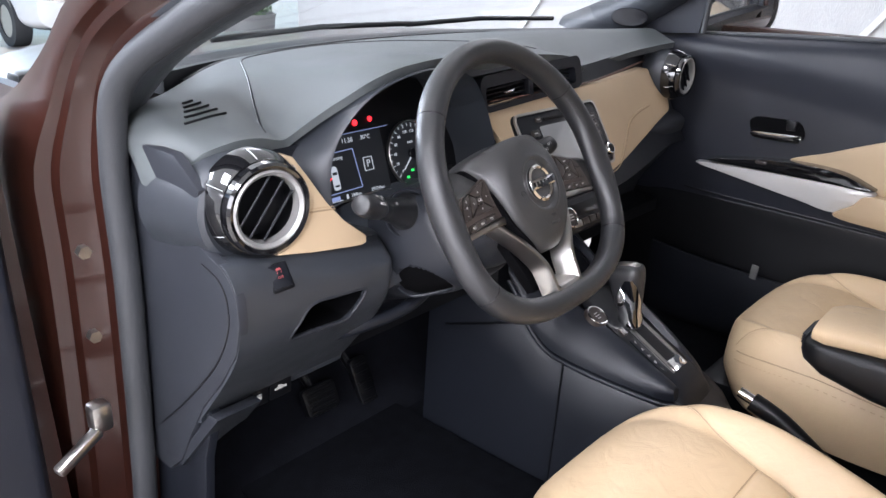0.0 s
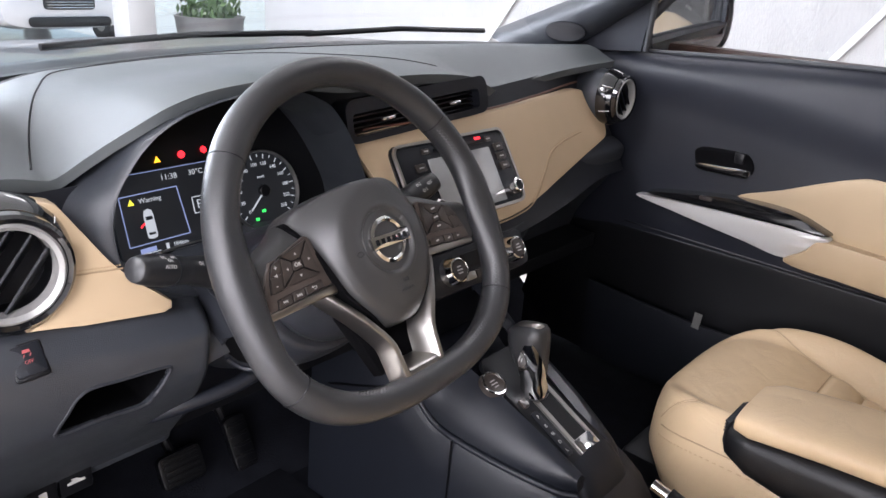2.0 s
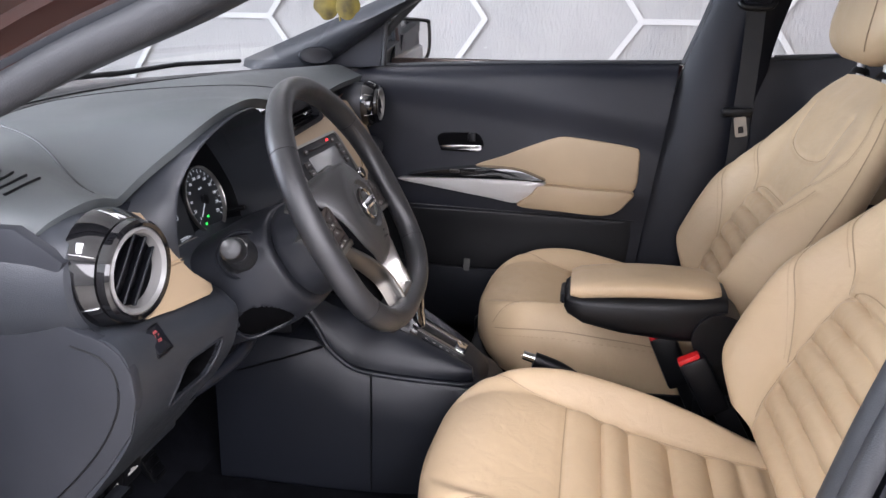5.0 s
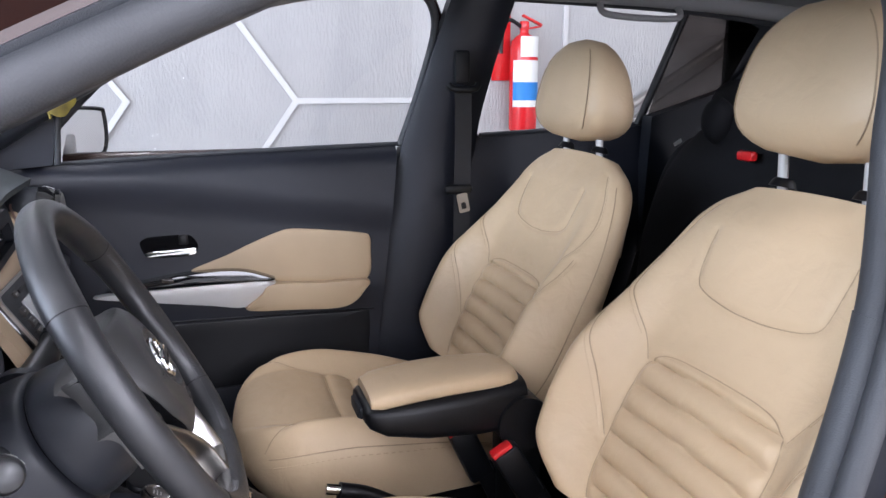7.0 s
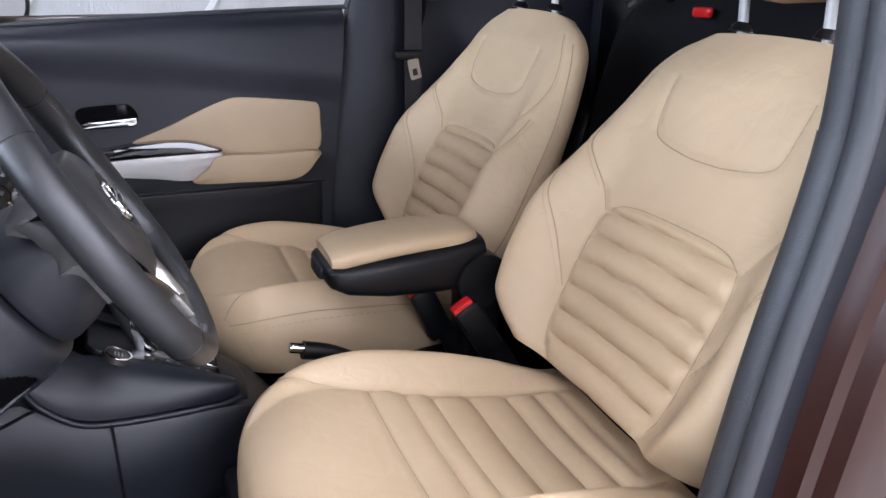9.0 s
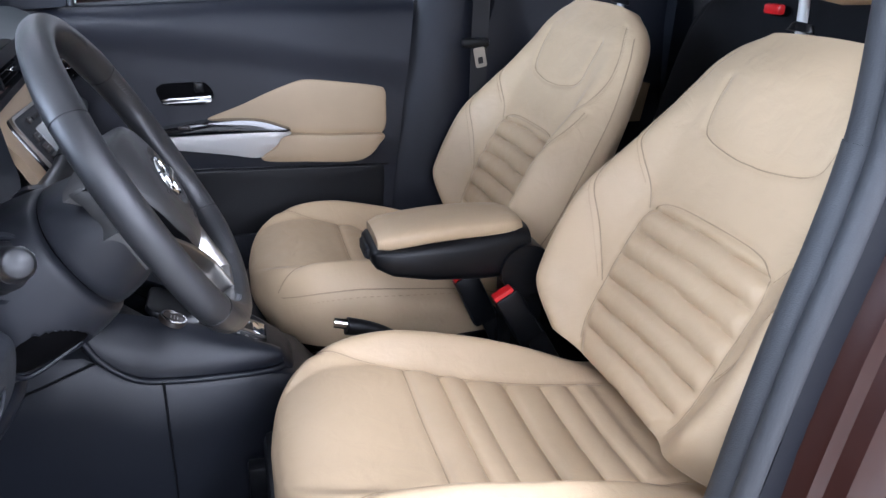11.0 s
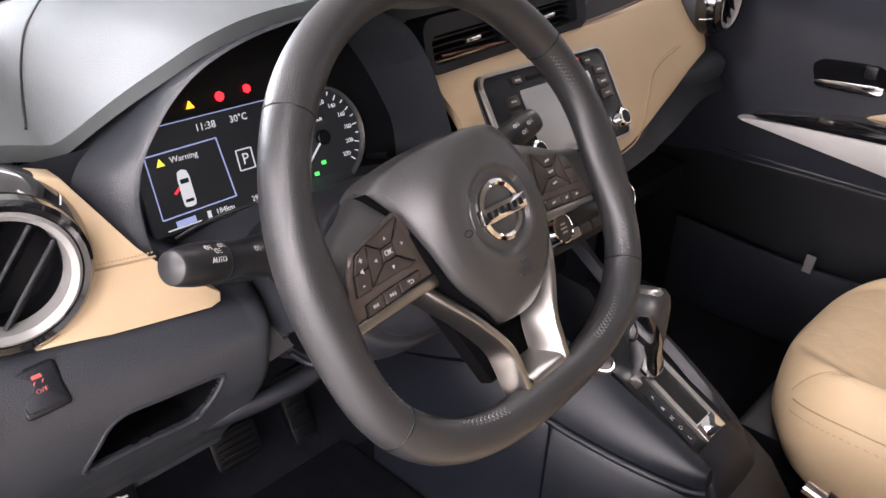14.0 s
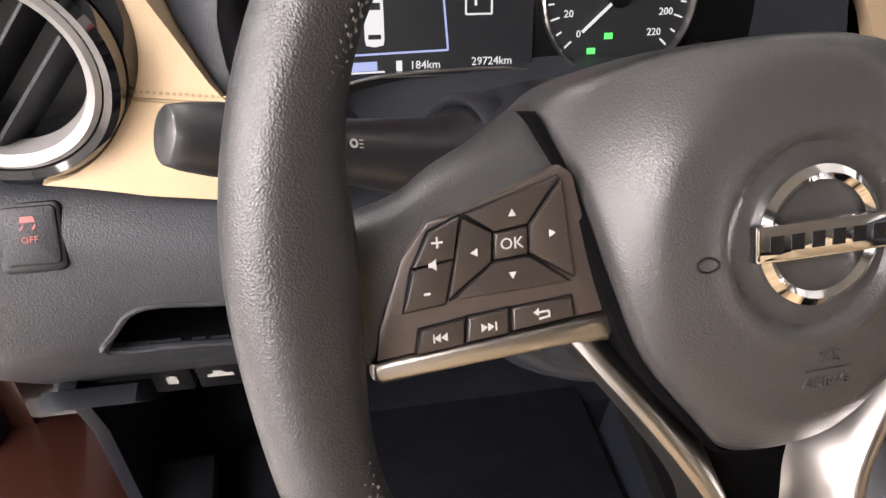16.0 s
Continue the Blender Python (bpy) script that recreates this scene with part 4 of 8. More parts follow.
for i in range(15):
    x = 0.07 + 0.57 * i / 14
    k = -0.10 * (1 - smoothstep(0.0, 0.55, i / 14)) + 0.01 * i / 14
    dz = -0.045 * (1 - smoothstep(0.0, 0.6, i / 14))
    rows.append([Vector((x, p.x + k, p.y + dz)) for p in smooth_line([(a, b, 0) for a, b in GL], 4)])
loft(bm, rows, False, False)
g = bmesh.ops.extrude_face_region(bm, geom=bm.faces[:])
bmesh.ops.translate(bm, vec=(0, 0.03, 0.0), verts=[v for v in g["geom"] if isinstance(v, bmesh.types.BMVert)])
part("glovebox", bm, DASH_MID, dash, "dark grey glovebox lid", 50)


# round vents
def round_vent(c, n_dir, mirror, k=1.0):
    n_dir = Vector(n_dir).normalized()
    m = axes(c, Vector((0, 0, 1)).cross(n_dir), (0, 0, 1)) @ Matrix.Diagonal((k, k, k, 1))
    v = thing("round_air_vent", c, "round gloss-black car air vent with silver ring", "air vent", "round dash vents")
    bm = B()
    lathe(bm, m, [(0.047, -0.05), (0.0505, 0.003), (0.0530, 0.0095), (0.0570, 0.0110), (0.0605, 0.0075), (0.0615, -0.002), (0.0590, -0.004), (0.0560, -0.05)], 64, True)
    part("bezel_ring", bm, PIANO, v, "gloss black bezel ring")
    bm = B()
    lathe(bm, m, [(0.0580, -0.004), (0.0622, -0.0045), (0.0660, -0.012), (0.0695, -0.022), (0.0714, -0.032), (0.0716, -0.042), (0.0660, -0.046), (0.0580, -0.040)], 64, True)
    sur = part("gloss_surround", bm, PIANO, v, "gloss black surround")
    for deg in (38, 95, 150, 205, 262, 318):
        bm = B()
        a_ = radians(deg)
        sweep(bm, [m @ Vector((r_ * math.cos(a_), r_ * math.sin(a_), z_)) for r_, z_ in ((0.0632, -0.0062), (0.0664, -0.012), (0.0699, -0.022), (0.0718, -0.032))], 0.0009, sides=6)
        part("surround_rib", bm, CHROME, sur)
    bm = B()
    lathe(bm, m, [(0.0500, 0.002), (0.0518, 0.0085), (0.0490, 0.0105), (0.0445, 0.0065), (0.0425, -0.006), (0.046, -0.008)], 64, True)
    part("silver_ring", bm, RIM_SILVER, v, "matt silver ring")
    bm = B()
    lathe(bm, m, [(0.0, -0.027), (0.0425, -0.027), (0.0432, -0.003), (0.046, -0.003), (0.046, -0.030), (0.0, -0.030)], 40)
    part("barrel", bm, BLACK, v)
    for kx in (-0.020, 0.0, 0.020):
        bm = B()
        hw = math.sqrt(0.0425 ** 2 - kx * kx)
        vs = box(bm, (0, 0, -0.006), (0.0032, 2 * hw, 0.020), 0.0012)
        mm = m @ Matrix.Rotation(radians(-38 if not mirror else 38), 4, "Z") @ Matrix.Translation((kx, 0, 0)) @ Matrix.Rotation(radians(-35), 4, "Y")
        bmesh.ops.transform(bm, matrix=mm, verts=bm.verts[:])
        part("slat", bm, TRIM_DARK, v)
    return v


round_vent((-0.705, 0.241, 0.990), (-0.06, -0.98, 0.18), False)
round_vent((0.612, 0.316, 1.026), (0.04, -0.985, 0.10), True, 0.86)

# vent housing bulges
bm = B()
for cx, cy, cz in ((-0.709, 0.308, 0.977),):
    m = axes((cx, cy, cz), (1, 0, 0), (0, 0.1, 1))
    lathe(bm, m, [(0.0, -0.1), (0.0830, -0.1), (0.0815, -0.04), (0.0785, 0.0), (0.0740, 0.034), (0.067, 0.038), (0.05, 0.030), (0.05, -0.09), (0.0, -0.09)], 48)
part("vent_housing", bm, DASH, dash)
bm = B()
m = axes((0.612, 0.378, 1.022), (1, 0, 0), (0, 0.1, 1)) @ Matrix.Diagonal((0.88, 0.88, 0.88, 1))
lathe(bm, m, [(0.0, -0.1), (0.040, -0.1), (0.070, -0.02), (0.073, 0.0), (0.068, 0.035), (0.05, 0.035), (0.05, -0.09), (0.0, -0.09)], 48)
part("vent_housing", bm, DASH, dash)

# instrument hood and cluster
ARCH = [(-0.300, 0.262, 0.888), (-0.42, 0.262, 0.885), (-0.515, 0.262, 0.905), (-0.580, 0.254, 0.952), (-0.594, 0.249, 1.000), (-0.588, 0.250, 1.036), (-0.573, 0.251, 1.062), (-0.555, 0.242, 1.091), (-0.530, 0.231, 1.115), (-0.488, 0.224, 1.132), (-0.430, 0.225, 1.140), (-0.365, 0.236, 1.136), (-0.303, 0.252, 1.114), (-0.272, 0.259, 1.088), (-0.247, 0.263, 1.054), (-0.226, 0.263, 1.005), (-0.217, 0.259, 0.960), (-0.235, 0.262, 0.908)]
bm = B()
pts = smooth_line(ARCH, 6, True)
ax, az = -0.40, 1.0
rings = []
for k, dy, deep in ((1.26, 0.075, 0), (1.13, 0.020, 0), (1.045, -0.001, 0), (1.012, -0.003, 0), (1.0, 0.0, 0), (0.985, 0.010, 0), (0.965, 0.0, 0.335), (0.95, 0.0, 0.385)):
    row = []
    for p in pts:
        st_ = smoothstep(1.00, 1.09, p.z)
        side = 1 - 0.62 * smoothstep(-0.47, -0.36, p.x)
        kk = 1 + (k - 1) * (1 - 0.55 * st_) * side if k > 1 else k
        row.append(Vector((ax + (p.x - ax) * kk, deep if deep else p.y + dy, az + (p.z - az) * kk - (0.030 * st_ if k > 1.2 else 0.012 * st_ if k > 1.1 else 0.0))))
    rings.append(row)
loft(bm, rings, True, False)
hood = part("instrument_hood", bm, DASH, dash, "dark grey instrument hood", 60)

# ---- instruments ----
CL = axes((-0.377, 0.352, 0.985), (1, 0, 0), (0, 0.30, 0.95))


clus = thing("instrument_cluster", (-0.385, 0.36, 0.93), "lit instrument cluster with a screen and a speedometer", "instrument cluster")
bm = B()
prism(bm, [(-0.20, -0.085), (0.20, -0.085), (0.21, 0.02), (0.15, 0.10), (0.0, 0.135), (-0.12, 0.115), (-0.19, 0.04)], at(CL, 0, 0, -0.02), 0.016)
part("backing", bm, BLACK, clus)
bm = B()
box(bm, (-0.095, -0.006, -0.002), (0.155, 0.105, 0.004), 0.001, m=CL)
sp_c = at(CL, 0.045, -0.008)
screen = part("screen", bm, LCD_DARK, clus, "dark information screen")


for a, b, c, d in ((-0.160, 0.019, -0.083, 0.021), (-0.083, 0.021, -0.078, -0.041), (-0.078, -0.041, -0.160, -0.043)):
    bar(CL, a, b, c, d, 0.0013, 0.0004, GLOW_BLUE, screen, "frame_line")
bar(CL, -0.14, 0.0445, 0.0, 0.0465, 0.0009, 0.0004, GLOW_BLUE, screen, "frame_line")
bar(CL, -0.160, 0.019, -0.160, -0.043, 0.0011, 0.0004, GLOW_BLUE, screen, "frame_line")
# silver bar drawn for a reflection under the odometer, not a lit line
bar(CL, -0.125, -0.0578, -0.01, -0.0578, 0.0009, 0.0004, SILVER, screen, "frame_line")
lettering("clock_digits", "11:38", 0.0105, at(CL, -0.0905, 0.0345, 0.0006), GLOW_WHITE, screen)
lettering("temperature_digits", "30\u00b0C", 0.0100, at(CL, -0.0525, 0.0348, 0.0006), GLOW_WHITE, screen)
lettering("warning_word", "Warning", 0.0085, at(CL, -0.1215, 0.0108, 0.0006), GLOW_WHITE, screen)
lettering("gear_letter", "P", 0.0165, at(CL, -0.0565, -0.0075, 0.0008), GLOW_WHITE, screen)
for a, b, c, d in ((-0.0655, 0.003, -0.0475, 0.003), (-0.0475, 0.003, -0.0475, -0.018), (-0.0475, -0.018, -0.0655, -0.018), (-0.0655, -0.018, -0.0655, 0.003)):
    bar(CL, a, b, c, d, 0.0012, 0.0004, GLOW_WHITE, screen, "frame_line")
lettering("speed_unit", "km/h", 0.0060, at(sp_c, 0.0, 0.020, -0.0012), GLOW_WHITE, screen)
lettering("range_digits", "184km", 0.0078, at(CL, -0.094, -0.0505, 0.0006), GLOW_WHITE, screen)
lettering("odometer_digits", "29724km", 0.0078, at(CL, -0.047, -0.0495, 0.0006), GLOW_WHITE, screen)
bar(CL, -0.114, -0.0505, -0.110, -0.0505, 0.007, 0.0005, GLOW_WHITE, screen, "pump_sign")
bar(CL, -0.148, -0.0505, -0.127, -0.0500, 0.006, 0.0005, GLOW_BLUE, screen, "fuel_gauge")
bar(CL, -0.158, -0.0545, -0.122, -0.054, 0.0012, 0.0006, GLOW_WHITE, screen, "fuel_gauge_scale")
# the little car picture with an open door
bm = B()
prism(bm, [(-0.0058, -0.018), (-0.0066, -0.014), (-0.0064, 0.010), (-0.005, 0.0165), (0, 0.0185), (0.005, 0.0165), (0.0064, 0.010), (0.0066, -0.014), (0.0058, -0.018), (0, -0.0192)], at(CL, -0.128, -0.0185, 0.0003), 0.0005)
part("car_sign", bm, GLOW_WHITE, screen)
for y0, w, h in ((-0.0115, 0.0088, 0.0045), (-0.031, 0.0085, 0.003)):
    bar(CL, -0.128 - w / 2, y0, -0.128 + w / 2, y0, h, 0.0011, LCD_DARK, screen, "car_sign_window")
bar(CL, -0.1348, -0.017, -0.1405, -0.0215, 0.0018, 0.0006, GLOW_RED, screen, "door_sign")
bm = B()
prism(bm, [(-0.0042, -0.0034), (0.0042, -0.0034), (0, 0.0040)], at(CL, -0.1465, 0.0108, 0.0004), 0.0005)
part("warning_triangle", bm, GLOW_YELLOW, screen)
# warning lamps
for x, y, mat_, sides, r in ((-0.0995, 0.0568, GLOW_AMBER, 3, 0.0050), (-0.0655, 0.0596, GLOW_RED, 20, 0.0048), (-0.0330, 0.0616, GLOW_RED, 6, 0.0046)):
    bm = B()
    prism(bm, [(r * math.cos(math.pi / 2 + 2 * math.pi * i / sides), r * math.sin(math.pi / 2 + 2 * math.pi * i / sides)) for i in range(sides)], at(CL, x, y, -0.002), 0.001)
    part("warning_lamp", bm, mat_, clus)
# speedometer
sp = at(CL, 0.045, -0.008)
bm = B()
lathe(bm, sp, [(0.0, -0.004), (0.055, -0.004), (0.0552, -0.002), (0.0, -0.002)], 56)
dial = part("speedometer_dial", bm, LCD_DARK, clus, "black round speedometer")
bm = B()
lathe(bm, sp, [(0.0545, -0.002), (0.0575, -0.002), (0.0575, 0.004), (0.0562, 0.005), (0.0545, 0.002)], 64, True)
part("dial_ring", bm, SILVER, dial)
for i in range(23):
    a = radians(222 - i * 264 / 22)
    L = 0.0065 if i % 2 == 0 else 0.0042
    bar(sp, 0.052 * math.cos(a), 0.052 * math.sin(a), (0.052 - L) * math.cos(a), (0.052 - L) * math.sin(a), 0.0011, -0.0012, GLOW_WHITE, dial, "tick")
for i in range(12):
    a = radians(222 - i * 264 / 11)
    lettering("speed_digits", str(i * 20), 0.0072, at(sp, 0.0385 * math.cos(a), 0.0385 * math.sin(a), -0.0012), GLOW_WHITE, dial)
bar(sp, 0.004, 0.0035, -0.036 * math.cos(radians(42)), -0.036 * math.sin(radians(42)), 0.0022, 0.001, GLOW_WHITE, dial, "needle")
bm = B()
disc(bm, at(sp, 0, 0, -0.002), 0.0085, 0.006, 24, 0.001)
part("needle_cap", bm, BLACK, dial)
for x, y in ((-0.006, -0.0275), (-0.0185, -0.0375)):
    bar(sp, x - 0.003, y, x + 0.003, y, 0.004, -0.0012, GLOW_GREEN, dial, "lamp_sign")
# bright trim line and reset stem
bm = B()
sweep(bm, smooth_line([CL @ Vector(p) for p in ((-0.155, -0.062, 0.004), (-0.11, -0.055, 0.004), (-0.03, -0.055, 0.004), (0.02, -0.068, 0.004))], 6), 0.0012, sides=6)
part("trim_line", bm, SILVER, clus)
bm = B()
sweep(bm, [CL @ Vector((0.103, -0.043, 0.0)), CL @ Vector((0.107, -0.045, 0.03))], 0.004, sides=12)
part("reset_stem", bm, BLACK, clus)
# lower brow in front of the dials
bm = B()
sheet(bm, lambda u, v: Vector((-0.54 + 0.35 * u, 0.345 - 0.115 * v, 0.919 - 0.028 * v + 0.020 * math.sin(math.pi * u) - 0.06 * v * v)), 24, 8)
g = bmesh.ops.extrude_face_region(bm, geom=bm.faces[:])
bmesh.ops.translate(bm, vec=(0, 0.0, -0.02), verts=[v for v in g["geom"] if isinstance(v, bmesh.types.BMVert)])
part("lower_brow", bm, DASH, clus, "dark grey lower brow", 50)

# ---- radio ----
RD = axes((-0.02, 0.243, 0.97), (1, 0, 0), (0, 0.53, 0.85))


radio = thing("car_radio", (-0.016, 0.25, 0.97), "silver-framed car radio with grey screen and black buttons", "car radio")
bm = B()
prism(bm, rounded(0.272, 0.136, 0.016, cx=-0.015), at(RD, 0, 0, -0.02), 0.028, 0.004)
part("surround", bm, PIANO, radio, "gloss black surround")
bm = B()
plate_with_hole(bm, rounded(0.266, 0.134, 0.016, cx=-0.013), rounded(0.257, 0.125, 0.012, cx=-0.013), at(RD, 0, 0, 0.0), 0.0125)
part("silver_frame", bm, SILVER, radio, "thin silver frame")
bm = B()
prism(bm, rounded(0.2575, 0.1255, 0.012, cx=-0.013), at(RD, 0, 0, 0.0), 0.0095, 0.002)
part("face", bm, TRIM_DARK, radio)
bm = B()
prism(bm, rounded(0.150, 0.094, 0.003, cx=-0.004, cy=-0.010), at(RD, 0, 0, 0.0095), 0.0015, 0.0006)
part("screen", bm, SCREEN_OFF, radio, "blank pale grey screen")
bm = B()
box(bm, (0, 0.049, 0.0105), (0.118, 0.0055, 0.002), 0.0006, m=RD)
part("disc_slot", bm, BLACK, radio)
for x, y, w, h in ((0.094, 0.034, 0.022, 0.013), (0.094, 0.017, 0.022, 0.013), (0.094, 0.0, 0.022, 0.013), (-0.099, 0.026, 0.022, 0.013), (-0.099, 0.008, 0.022, 0.013), (-0.099, -0.010, 0.022, 0.013), (-0.078, 0.050, 0.016, 0.009), (0.075, 0.050, 0.014, 0.009)):
    bm = B()
    prism(bm, rounded(w, h, 0.002, 3, x, y), at(RD, 0, 0, 0.0095), 0.003, 0.0008)
    k = part("button", bm, BUTTON, radio)
    bar(RD, x - 0.005, y, x + 0.005, y, 0.0022, 0.0126, ICON, k, "print")
bar(RD, 0.044, 0.0548, 0.058, 0.0548, 0.0042, 0.0102, GLOW_RED, radio, "lit_badge")
for kx, ky in ((0.095, -0.040), (-0.098, -0.040)):
    bm = B()
    lathe(bm, at(RD, kx, ky, 0.0095), [(0.0, 0.017), (0.0105, 0.017), (0.0125, 0.015), (0.0135, 0.004), (0.0145, 0.0)], 32)
    kn = part("knob", bm, CHROME, radio, "chrome volume knob")
    bm = B()
    lathe(bm, at(RD, kx, ky, 0.0095), [(0.0, 0.0178), (0.0085, 0.0178), (0.0095, 0.0165)], 28)
    part("knob_cap", bm, BLACK, kn)

# ---- centre vents under the hooded top ----
CV = axes((-0.09, 0.297, 1.074), (1, 0.06, 0.035), (0, 0.2, 0.98))
cv = thing("centre_air_vents", (-0.06, 0.30, 1.055), "pair of black slatted air vents in the dash centre", "air vent")
bm = B()
plate_with_hole(bm, rounded(0.335, 0.062, 0.018, cx=0.012, cy=0.004), rounded(0.300, 0.032, 0.008, cx=0.006, cy=-0.001), at(CV, 0, 0, -0.02), 0.034)
part("housing", bm, TRIM_DARK, cv)
bm = B()
box(bm, (0.006, 0, -0.05), (0.31, 0.04, 0.06), 0.004, m=CV)
part("duct", bm, BLACK, cv)
for cx in (-0.072, 0.090):
    for j in range(4):
        bm = B()
        box(bm, (0, 0, 0), (0.130, 0.0022, 0.014), 0.0008, m=at(CV, cx, -0.0125 + 0.0078 * j, -0.006) @ Matrix.Rotation(radians(14), 4, "X"))
        part("slat", bm, BLACK, cv)
    bm = B()
    box(bm, (0, 0, 0), (0.028, 0.0055, 0.006), 0.0015, m=at(CV, cx + 0.01, -0.001, 0.004))
    part("tab", bm, CHROME, cv, "small chrome vent tab")
bm = B()
box(bm, (0.008, 0.0, -0.004), (0.014, 0.034, 0.02), 0.002, m=CV)
part("divider", bm, TRIM_DARK, cv)
# red-brown accent under the top edge
bm = B()
sweep(bm, [Vector((x, fascia(x, 1.058) - 0.004, 1.0580)) for x in [-0.2 + 0.74 * i / 30 for i in range(31)]], 0.0022, sides=6)
part("accent_line", bm, shader("copper_accent", (0.12, 0.05, 0.03), 0.4, vary=0.05), dash)

# ---- climate controls ----
CM = axes((-0.070, 0.166, 0.856), (1, 0, 0.0), (0, 0.50, 0.86))
clim = thing("climate_panel", (-0.075, 0.16, 0.84), "black climate panel with two chrome-rimmed knobs", "climate control")
bm = B()
prism(bm, rounded(0.245, 0.064, 0.018, cx=0.006, cy=0.0), at(CM, 0, 0, -0.02), 0.022, 0.005)
part("panel", bm, TRIM_DARK, clim)
for kx in (-0.063, 0.083):
    bm = B()
    lathe(bm, at(CM, kx, 0, 0.002), [(0.0, 0.019), (0.0155, 0.019), (0.0165, 0.021), (0.0185, 0.020), (0.0215, 0.006), (0.023, 0.0)], 36)
    kn = part("knob", bm, CHROME, clim, "chrome-rimmed round knob")
    bm = B()
    lathe(bm, at(CM, kx, 0, 0.002), [(0.0, 0.0205), (0.0148, 0.0205), (0.0152, 0.019)], 30)
    cap = part("knob_cap", bm, BUTTON, kn)
    for dy, w in ((0.005, 0.009), (0.0, 0.012), (-0.005, 0.010)):
        bar(CM, kx - w / 2, dy, kx + w / 2, dy, 0.0022, 0.0226, ICON, kn, "print")
for i in range(4):
    bm = B()
    x = -0.026 + i * 0.024
    prism(bm, rounded(0.021, 0.012, 0.002, 3, x, -0.016), at(CM, 0, 0, 0.002), 0.005, 0.001)
    k = part("button", bm, SILVER if i == 0 else BUTTON, clim)
bm = B()
prism(bm, rounded(0.085, 0.024, 0.003, 3, 0.010, 0.008), at(CM, 0, 0, 0.002), 0.002, 0.0005)
part("display", bm, BLACK, clim)

# ---- steering wheel ----
WC, WT, WY = Vector((-0.3774, 0.0707, 0.9974)), radians(28.6), radians(3.2)
_u = Vector((math.cos(WY), math.sin(WY), 0))
_f = Vector((-math.sin(WY), math.cos(WY), 0))
_v = _f * math.sin(WT) + Vector((0, 0, 1)) * math.cos(WT)
W = axes(WC, _u, _v)
RIM, LOWR = 0.1965, 0.172


def rim_at(a):
    ca, sa = math.cos(a), math.sin(a)
    if sa >= 0:
        return Vector((RIM * ca, RIM * sa, 0))
    p = 2.7
    k = (abs(ca / RIM) ** p + abs(sa / LOWR) ** p) ** (-1 / p)
    blend = smoothstep(0.0, 0.55, -sa)
    r = RIM * (1 - blend) + k * blend
    return Vector((r * ca, r * sa, 0))


wheel = thing("steering_wheel", WC, "black leather three-spoke steering wheel with silver trim", "steering wheel")
N = 160
bm = B()
rings = []
for i in range(N):
    a = 2 * math.pi * i / N
    c = rim_at(a)
    d = (rim_at(a + 0.01) - rim_at(a - 0.01)).normalized()
    s = d.cross(Vector((0, 0, 1))).normalized()
    grip = 0.0012 * (bell(abs(((a + math.pi) % (2 * math.pi)) - math.pi), 0.75, 0.18) + bell(abs(((a + math.pi) % (2 * math.pi)) - math.pi), math.pi - 0.75, 0.18))
    rr = 0.0172 + grip
    af = abs(((a + math.pi / 2) % math.pi) - math.pi / 2)
    web = 1 + 0.62 * math.exp(-(af / 0.27) ** 2)
    rings.append([W @ (c + s * (rr * math.cos(t) * (web if math.cos(t) < 0 else 1.0)) + Vector((0, 0, 1.08 * rr * math.sin(t) * (1 - 0.30 * (web - 1) * max(0.0, -math.cos(t)) ** 2)))) for t in [2 * math.pi * j / 24 for j in range(24)]])
rows = [[bm.verts.new(q) for q in r] for r in rings]
for i in range(N):
    a, b = rows[i], rows[(i + 1) % N]
    for j in range(24):
        bm.faces.new((a[j], a[(j + 1) % 24], b[(j + 1) % 24], b[j]))
rim = part("rim", bm, WHEEL_LEATHER, wheel, "black grained leather rim", 60)
for deg in (37, 143, 214, 326):
    a = radians(deg)
    c = rim_at(a)
    d = (rim_at(a + 0.01) - rim_at(a - 0.01)).normalized()
    s = d.cross(Vector((0, 0, 1))).normalized()
    bm = B()
    sweep(bm, [W @ (c + s * (0.0176 * math.cos(t)) + Vector((0, 0, 0.0189 * math.sin(t)))) for t in [2 * math.pi * j / 32 for j in range(32)]], 0.0010, True, 6)
    part("leather_joint", bm, BLACK, rim)
# stitches along the inside of the side grips
bm = B()
sweep(bm, [(-0.0021, 0, -0.0004), (-0.0010, 0, 0.0004), (0.0010, 0, 0.0004), (0.0021, 0, -0.0004)], 0.0008, sides=5)
finish(bm)
STITCH = bpy.data.meshes.new("stitch")
bm.to_mesh(STITCH)
bm.free()
STITCH.materials.append(shader("grey_thread", (0.085, 0.086, 0.090), 0.45, vary=0.1))
for side in (0, 1):
    for i in range(68):
        a = radians(-66 + i * 1.5)
        if side:
            a = math.pi - a
        c = rim_at(a)
        d = (rim_at(a + 0.01) - rim_at(a - 0.01)).normalized()
        s_ = d.cross(Vector((0, 0, 1))).normalized()
        if abs(((a + math.pi / 2) % math.pi) - math.pi / 2) < 0.26:
            continue
        q = c - s_ * 0.0132 + Vector((0, 0, 0.0119))
        tang = (Vector((0, 0, 1)) * 0.72 + s_ * 0.70).normalized()
        for k in (-1, 1):
            o = new("stitch", STITCH)
            o.parent = rim
            o.matrix_basis = W @ axes(q + tang * 0.0017 * k, d * 0.8 + tang * 0.6 * k, tang)

# airbag cover
PAD_HALF = [(0.040, 0.0665), (0.074, 0.058), (0.088, 0.0480), (0.0880, 0.042), (0.0830, 0.018), (0.0755, -0.018), (0.0640, -0.050), (0.0400, -0.081), (0.0270, -0.0955), (0.018, -0.099)]
